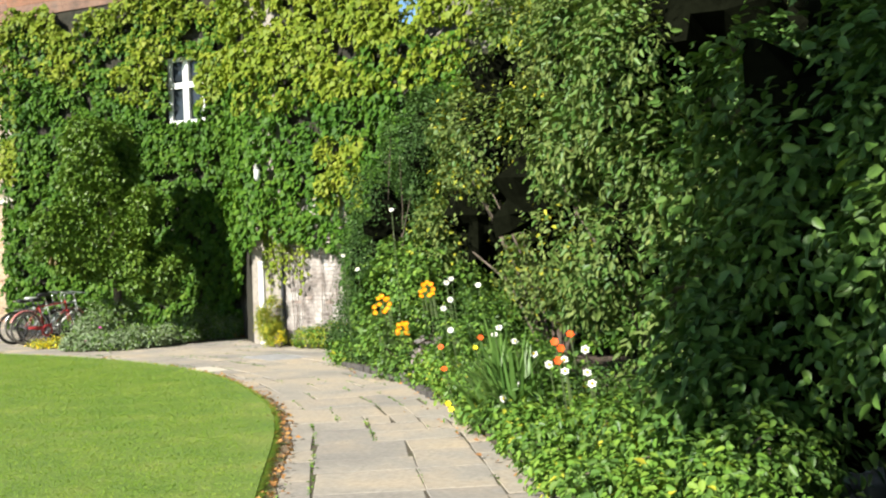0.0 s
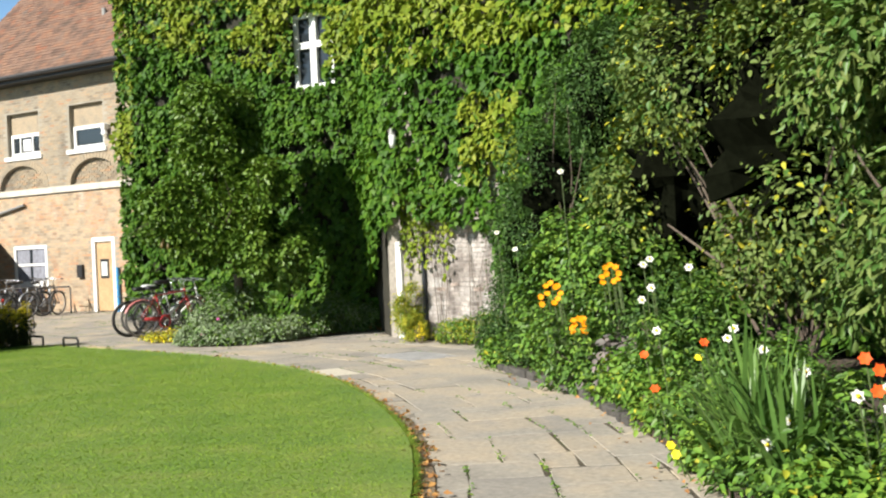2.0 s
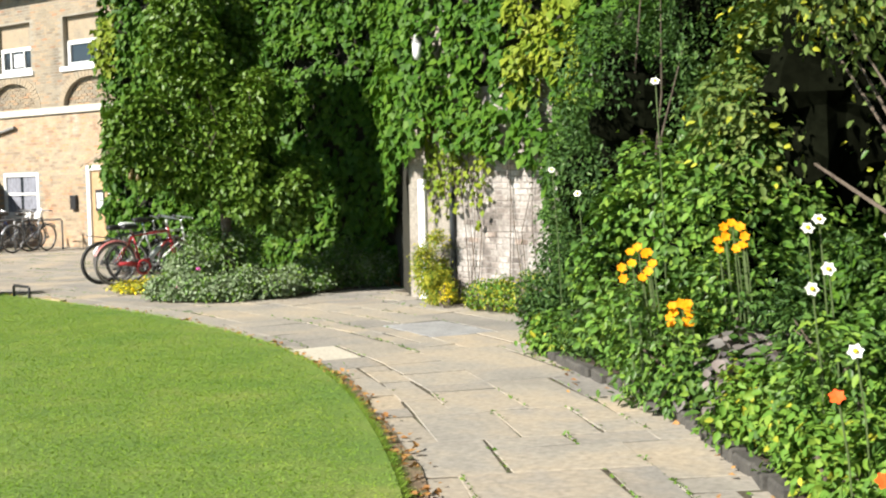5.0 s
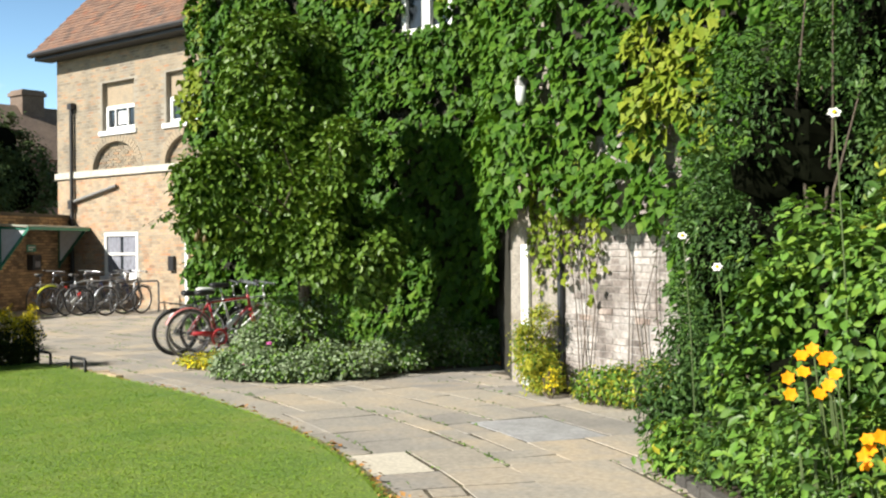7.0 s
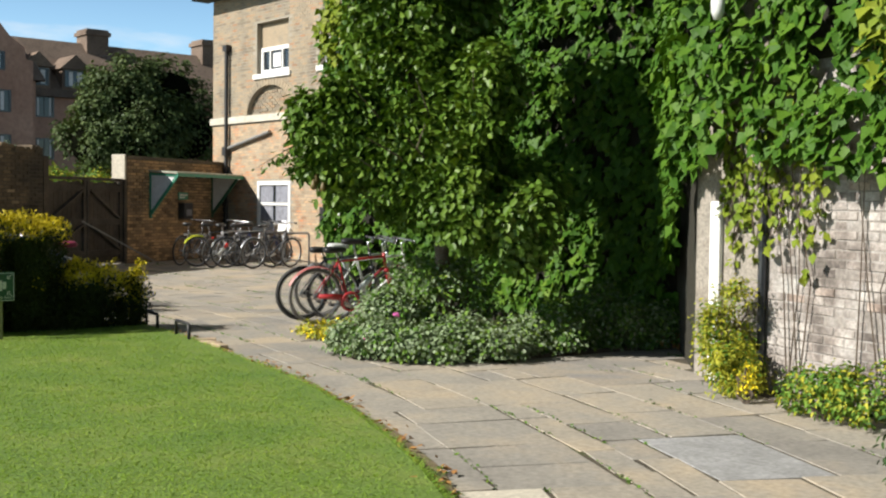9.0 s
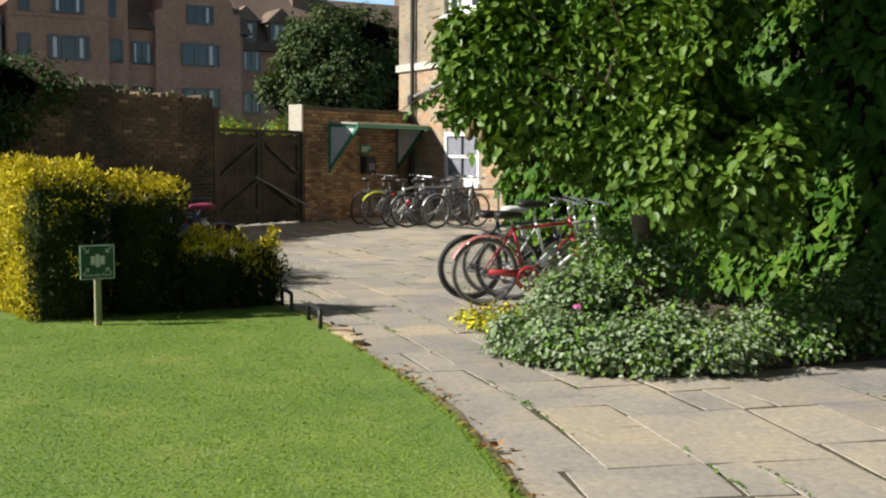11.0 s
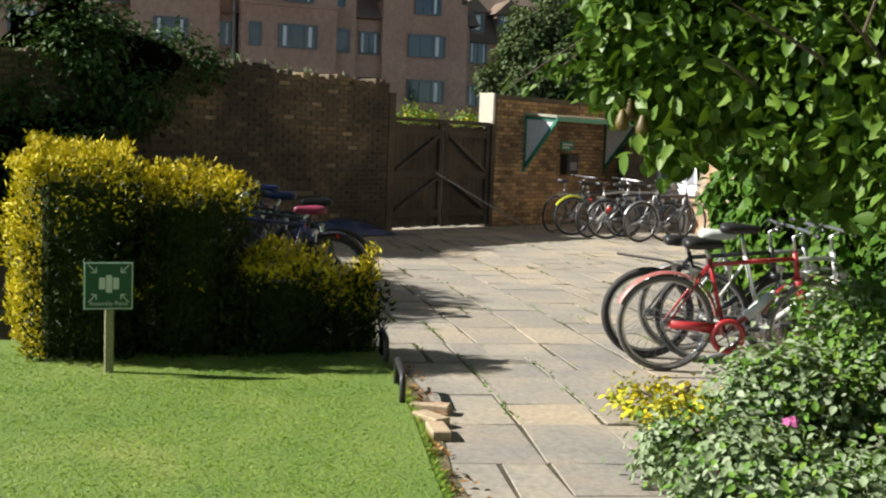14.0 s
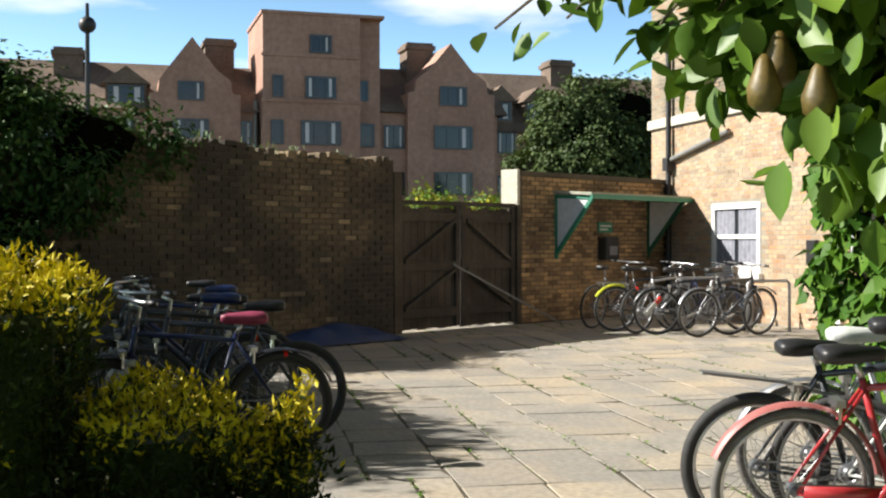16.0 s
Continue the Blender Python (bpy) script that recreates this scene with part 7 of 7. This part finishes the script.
# rims and some paints darkened to stand in for the shade behind the hedge
for lb, x, y, a, paint, sad, refl, bars in spec:
    bicycle(lb, (x, y, 0), a, 4 if a < -88 else -3, paint, M_RUBBER, M_DKGREY, tyre_w=0.026 if bars == "flat" else 0.018, saddle=sad, steer=18 if refl else -12, reflector=refl, bars=bars, group=HG, seat_h=0.93 + 0.03 * math.sin(x * 7), guards=M_DKGREY if refl else None)

YD = "bicycles by the yard wall"
for lb, x, y, a, paint, extra in [
    ("dark bicycle with thin wheels in front of the brick house", -26.2, 23.55, 94, M_DKGREY, {"guards": M_STEEL}),
    ("black bicycle with a basket by the yard wall", -26.75, 23.2, 70, M_DKGREY, {"basket": True, "guards": M_DKGREY}),
    ("grey bicycle with a red and white reflector by the yard wall", -27.0, 23.0, 108, M_SILVER, {"reflector": True}),
    ("black bicycle with a hi-vis strap by the yard wall", -27.5, 22.9, 84, M_DKGREY, {"rack": True}),
    ("dark upright bicycle against the yard wall", -28.1, 22.8, 120, M_DKGREY, {"low": True}),
    ("blue-black bicycle at the rack by the house", -27.2, 23.75, 80, M_BLUE, {"guards": M_DKGREY}),
]:
    bk = bicycle(lb, (x, y, 0), a, 4, paint, M_RUBBER, M_STEEL, steer=10, group=YD, **extra)
    if "hi-vis" in lb:
        part("strap", Solid().ring((0, 0, 0.34), (0, 1, 0), 0.36, 0.022, 12, 6, 1.2, 2.6), M_YELLOWB, bk, "yellow hi-vis strap")
    if "red and white" in lb:
        part("stripe_light", Solid().bar((0.1, -0.06, 0.28), (0.3, -0.06, 0.44), 0.03, 0.06), M_SIGNW, bk, "white lamp block")
        part("stripe_red", Solid().bar((0.3, -0.06, 0.44), (0.4, -0.06, 0.52), 0.03, 0.06), M_REFLECT, bk, "red lamp block")

rackrail = thing("cycle_rack", "grey steel hoop cycle rack by the brick house", "cycle rack")
for x, y in ((-26.6, 25.3), (-27.3, 25.1), (-28.0, 24.9)):
    part("hoop", Solid().tube([(x, y, 0), (x, y, 0.72), (x - 0.02, y - 0.03, 0.76), (x - 0.05, y - 0.62, 0.76), (x - 0.06, y - 0.66, 0.72), (x - 0.06, y - 0.66, 0)], 0.024, 8), M_STEEL, rackrail, "bent steel hoop", True)

tarp = thing("folded_tarpaulin", "dark blue crumpled tarpaulin at the wall's foot", "tarpaulin")
g = np.random.default_rng(200)
s = Solid()
nx, ny = 22, 12
vs = []
for i in range(nx):
    for j in range(ny):
        u, v = i / (nx - 1), j / (ny - 1)
        z = 0.02 + 0.3 * math.sin(math.pi * u) ** 0.7 * math.sin(math.pi * v) ** 0.7 * (0.7 + 0.5 * noise.noise(Vector((u * 5, v * 4, 3))))
        p = wallframe(-2.6 + u * 2.1, 0.1 + v * 0.75)
        vs.append((p[0], p[1], max(z, 0.005)))
s.add(vs, [(i * ny + j, (i + 1) * ny + j, (i + 1) * ny + j + 1, i * ny + j + 1) for i in range(nx - 1) for j in range(ny - 1)])
part("sheet", s, M_TARP, tarp, "", True)

# ---- low hoops at the lawn's corner ----
for a, b in (((-15.34, 16.18), (-15.83, 16.29)), ((-16.5, 16.41), (-16.95, 16.5))):
    h = part("lawn_hoop", Solid().tube([(*a, -0.03), (*a, 0.17), (a[0] + (b[0] - a[0]) * 0.05, a[1] + (b[1] - a[1]) * 0.05, 0.195), (a[0] + (b[0] - a[0]) * 0.95, a[1] + (b[1] - a[1]) * 0.95, 0.195), (*b, 0.17), (*b, -0.03)], 0.019, 8), M_BLACK, None, "", True)
    tagged(h, "low black iron hoop guarding the lawn corner", "hoop", "lawn hoops")
br = Solid().box(-0.11, 0.11, -0.05, 0.05, 0.0, 0.065, 0.006)
for i, (x, y, a) in enumerate(((-15.0, 16.24, 20), (-14.75, 16.2, -8), (-15.25, 16.32, 60))):
    o = part("loose_brick", Solid().box(-0.11, 0.11, -0.05, 0.05, 0.0, 0.05, 0.006), M_BRICK_Y)
    o.matrix_basis = pose(x, y, 0.006, 0, 0, a)
    tagged(o, "loose orange-brown brick in the lawn gutter", "brick", "loose bricks")

# ---- assembly point sign ----
sign = thing("assembly_sign", "green assembly point sign on a short wooden post", "sign")
SX = -16.36
part("post", Solid().box(SX - 0.06, SX - 0.02, 14.60, 14.655, -0.02, 0.5, 0.006), M_POST, sign, "pale weathered wooden post")
part("plate", Solid().box(SX - 0.018, SX, 14.475, 14.765, 0.435, 0.725, 0.004), M_SIGN, sign, "dark green plate")
e = 0.004
part("border", Solid().box(SX, SX + e, 14.48, 14.76, 0.715, 0.721).box(SX, SX + e, 14.48, 14.76, 0.439, 0.445).box(SX, SX + e, 14.48, 14.486, 0.445, 0.715).box(SX, SX + e, 14.754, 14.76, 0.445, 0.715), M_SIGNW, sign, "thin white border")
for k, (sy, sz) in enumerate(((-1, 1), (1, 1), (-1, -1), (1, -1))):
    cy, cz = 14.62 + sy * 0.09, 0.595 + sz * 0.085
    q = Solid()
    a_ = (cy + sy * 0.028, cz + sz * 0.028)
    b_ = (cy - sy * 0.018, cz - sz * 0.018)
    q.bar((SX + e, *a_), (SX + e, *b_), 0.006, 0.012, (1, 0, 0))
    q.bar((SX + e, b_[0], b_[1]), (SX + e, b_[0] + sy * 0.03, b_[1]), 0.006, 0.01, (1, 0, 0)).bar((SX + e, b_[0], b_[1]), (SX + e, b_[0], b_[1] + sz * 0.03), 0.006, 0.01, (1, 0, 0))
    part("arrow", q, M_SIGNW, sign, "white arrow")
part("emblem", Solid().box(SX, SX + e, 14.565, 14.60, 0.56, 0.63).box(SX, SX + e, 14.605, 14.64, 0.54, 0.645).box(SX, SX + e, 14.645, 14.68, 0.56, 0.63), M_SIGNW, sign, "plain white emblem")
fc = bpy.data.curves.new("sign_words", "FONT")
fc.body = "Assembly Point"
fc.size, fc.align_x, fc.extrude = 0.036, "CENTER", 0.001
tmp = new("sign_words", fc)
me = bpy.data.meshes.new_from_object(tmp.evaluated_get(bpy.context.evaluated_depsgraph_get()))
bpy.data.objects.remove(tmp)
words = new("sign_words", me)
me.materials.clear()
me.materials.append(M_SIGNW)
words.parent = sign
words.matrix_basis = Matrix.Translation((SX + 0.004, 14.62, 0.462)) @ pose(0, 0, 0, 90, 0, 90)

# ---- stone paving, laid in rows that follow the lawn's edge ----
paving = thing("paving", "uneven riven sandstone paving slabs with mossy joints", "paving", kind="structure")
line = np.concatenate([smooth_line([tuple(p) for p in LAWN_EDGE[LAWN_EDGE[:, 0] > -16.5][::4]] + [(-16.6, 16.42), (-19, 16.75), (-22, 17.1), (-26, 17.5), (-32, 18.0)], 0.2)])
seg = np.linalg.norm(np.diff(line, axis=0), axis=1)
cum = np.r_[0, np.cumsum(seg)]
tl = np.gradient(line, axis=0)
k = np.ones(15) / 15
tl = np.stack([np.convolve(np.pad(tl[:, i], 7, mode="edge"), k, "valid") for i in range(2)], 1)
tl /= np.linalg.norm(tl, axis=1, keepdims=True)


def on_plan(sv, d):
    x, y = np.interp(sv, cum, line[:, 0]), np.interp(sv, cum, line[:, 1])
    tx, ty = np.interp(sv, cum, tl[:, 0]), np.interp(sv, cum, tl[:, 1])
    ln = math.hypot(tx, ty)
    return x + ty / ln * d, y - tx / ln * d


g = np.random.default_rng(17)
FRONT = [(-32.2, 15.6), (-32.2, 25.8), (-18.3, 25.8), (-18.3, 20.25), (-12.2, 20.25), (-10.8, 18.7), (-7.6, 17.7), (-6.6, 15.6), (9, -3), (5, -8), (-3, 3)]
CELL = 0.245
NS, ND = int((cum[-1] - 5.0) / CELL), 43
taken = np.zeros((NS + 6, ND + 6), bool)
SIZES = [(3, 2), (2, 2), (2, 2), (3, 3), (2, 3), (3, 2), (2, 1), (2, 3), (1, 2), (4, 3)]
COMPACT = [(2, 2), (2, 3), (1, 2), (2, 2), (3, 3), (2, 3), (3, 2)]
near, far_v, far_f, joints = [], [], [], []
for i in range(NS):
    for j in range(ND):
        if taken[i, j]:
            continue
        w, h = SIZES[g.integers(len(SIZES))] if j < 11 else COMPACT[g.integers(len(COMPACT))]
        while h > 1 and taken[i, j : j + h].any():
            h -= 1
        while w > 1 and taken[i : i + w, j : j + h].any():
            w -= 1
        taken[i : i + w, j : j + h] = True
        gp = 0.005 + 0.006 * g.random()
        s0, s1 = 5.0 + i * CELL, 5.0 + (i + w) * CELL
        d0, d1 = -0.15 + j * CELL + gp, -0.15 + (j + h) * CELL - gp
        xm, ym = on_plan((s0 + s1) / 2, (d0 + d1) / 2)
        if not inside(FRONT, [xm], [ym])[0] or inside(bed_outline, [on_plan(s0, d0)[0], on_plan(s1, d0)[0]], [on_plan(s0, d0)[1], on_plan(s1, d0)[1]]).all():
            continue
        joints.append((s0, s1, d0 - gp))
        xa, ya = on_plan(s0, (d0 + d1) / 2)
        xb, yb = on_plan(s1, (d0 + d1) / 2)
        gs = gp * (s1 - s0) / max(math.hypot(xb - xa, yb - ya), 0.1)
        c = [on_plan(s0 + gs, d0), on_plan(s1 - gs, d0), on_plan(s1 - gs, d1), on_plan(s0 + gs, d1)]
        c = [(p[0] + g.normal() * 0.011, p[1] + g.normal() * 0.011) for p in c]
        cx, cy = sum(p[0] for p in c) / 4, sum(p[1] for p in c) / 4
        zt = [g.normal() * 0.002 for _ in range(4)]
        low = [(p[0], p[1], -0.04) for p in c]
        rim = [(p[0], p[1], -0.003 + z) for p, z in zip(c, zt)]
        top = [(p[0] + (cx - p[0]) * 0.016, p[1] + (cy - p[1]) * 0.016, z) for p, z in zip(c, zt)]
        vs = low + rim + top
        fs = [(0, 1, 5, 4), (1, 2, 6, 5), (2, 3, 7, 6), (3, 0, 4, 7), (4, 5, 9, 8), (5, 6, 10, 9), (6, 7, 11, 10), (7, 4, 8, 11), (8, 9, 10, 11)]
        if (c[1][0] - c[0][0]) * (c[2][1] - c[0][1]) - (c[1][1] - c[0][1]) * (c[2][0] - c[0][0]) < 0:
            fs = [f[::-1] for f in fs]
        pale = math.hypot(cx + 8.75, cy - 14.22) < 0.3
        grey = abs(cx + 8.3) < 0.5 and abs(cy - 16.05) < 0.42
        if (d0 < 2.6 and -17.5 < cx < -1.5 and len(near) < 295) or pale or grey:
            ob = part("slab", Solid().add([(x - cx, y - cy, z) for x, y, z in vs], fs), M_PALE if pale else M_GREY if grey else M_SLAB, paving)
            ob.location = (cx, cy, 0)
            near.append(ob)
        else:
            o = len(far_v)
            far_v += vs
            far_f += [tuple(q + o for q in f) for f in fs]
ob = stuff("slabs", mesh_from("slabs", np.array(far_v), np.array(far_f), M_SLABS), paving)
ob["kind"] = "stuff"
# moss and small weeds along some joints
n = 15000
js = [joints[q] for q in g.integers(0, len(joints), n)]
P = np.array([[*on_plan(g.uniform(a, b), c + g.normal() * 0.008), 0.002 + 0.01 * g.random()] for a, b, c in js])
keep = inside(FRONT, P[:, 0], P[:, 1]) & (np.sin(P[:, 0] * 2.3 + P[:, 1] * 1.1) + np.sin(P[:, 1] * 3.1 - P[:, 0] * 0.7) > 0.0)
P = P[keep]
stuff("joint_moss", leaf_mesh("joint_moss", P, np.array([0, 0, 1.0]) + g.normal(size=P.shape) * 0.5, rand_dirs(len(P), g), g.uniform(0.010, 0.036, len(P)), 0.6, L_FRESH), None, "green moss and weeds in the paving joints", "moss")

# ---- bricks of the walls ----
brick_wall(house, "bricks", (HX0, HY, 0), (1, 0, 0), (0, -1, 0), 7.6, 0.02, 3.46, M_BRICK_Y, HOLES, 300, seed=31, proud=0.004, piece=M_PIECE_Y)
brick_wall(house, "bricks", (HX0, HY, 0), (1, 0, 0), (0, -1, 0), 7.6, 3.71, 6.78, M_BRICK_G, HOLES, 0, seed=32, proud=0.004)
for cx, r in ARCH:
    brick_wall(house, "bricks", (cx - r, HY + 0.13, 3.69), (1, 0, 0), (0, -1, 0), 2 * r, 0.0, 0.7, M_BRICK_G, [lambda u, z, r=r: ((u - r) / r) ** 2 + (z / 0.7) ** 2 > 0.97], 0, seed=33)
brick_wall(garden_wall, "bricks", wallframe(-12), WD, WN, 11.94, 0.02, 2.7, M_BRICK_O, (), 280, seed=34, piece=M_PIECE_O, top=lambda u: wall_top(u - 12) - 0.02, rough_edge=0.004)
brick_wall(side_wall, "bricks", wallframe(2.76), WD, WN, 4.1, 0.02, 2.42, M_BRICK_S, (), 240, seed=35, piece=M_PIECE_S, rough_edge=0.003)
_cw = CP + CD * 0.94 - CN * 0.02
brick_wall(ivy_house, "bricks", (_cw.x, _cw.y, 0), CD, CN, 3.0, 0.02, 2.6, M_BRICK_P, (), 300, seed=36, piece=M_PIECE_P, rough_edge=0.004, proud=0.006, bl=0.205, bh=0.06, joint=0.012)
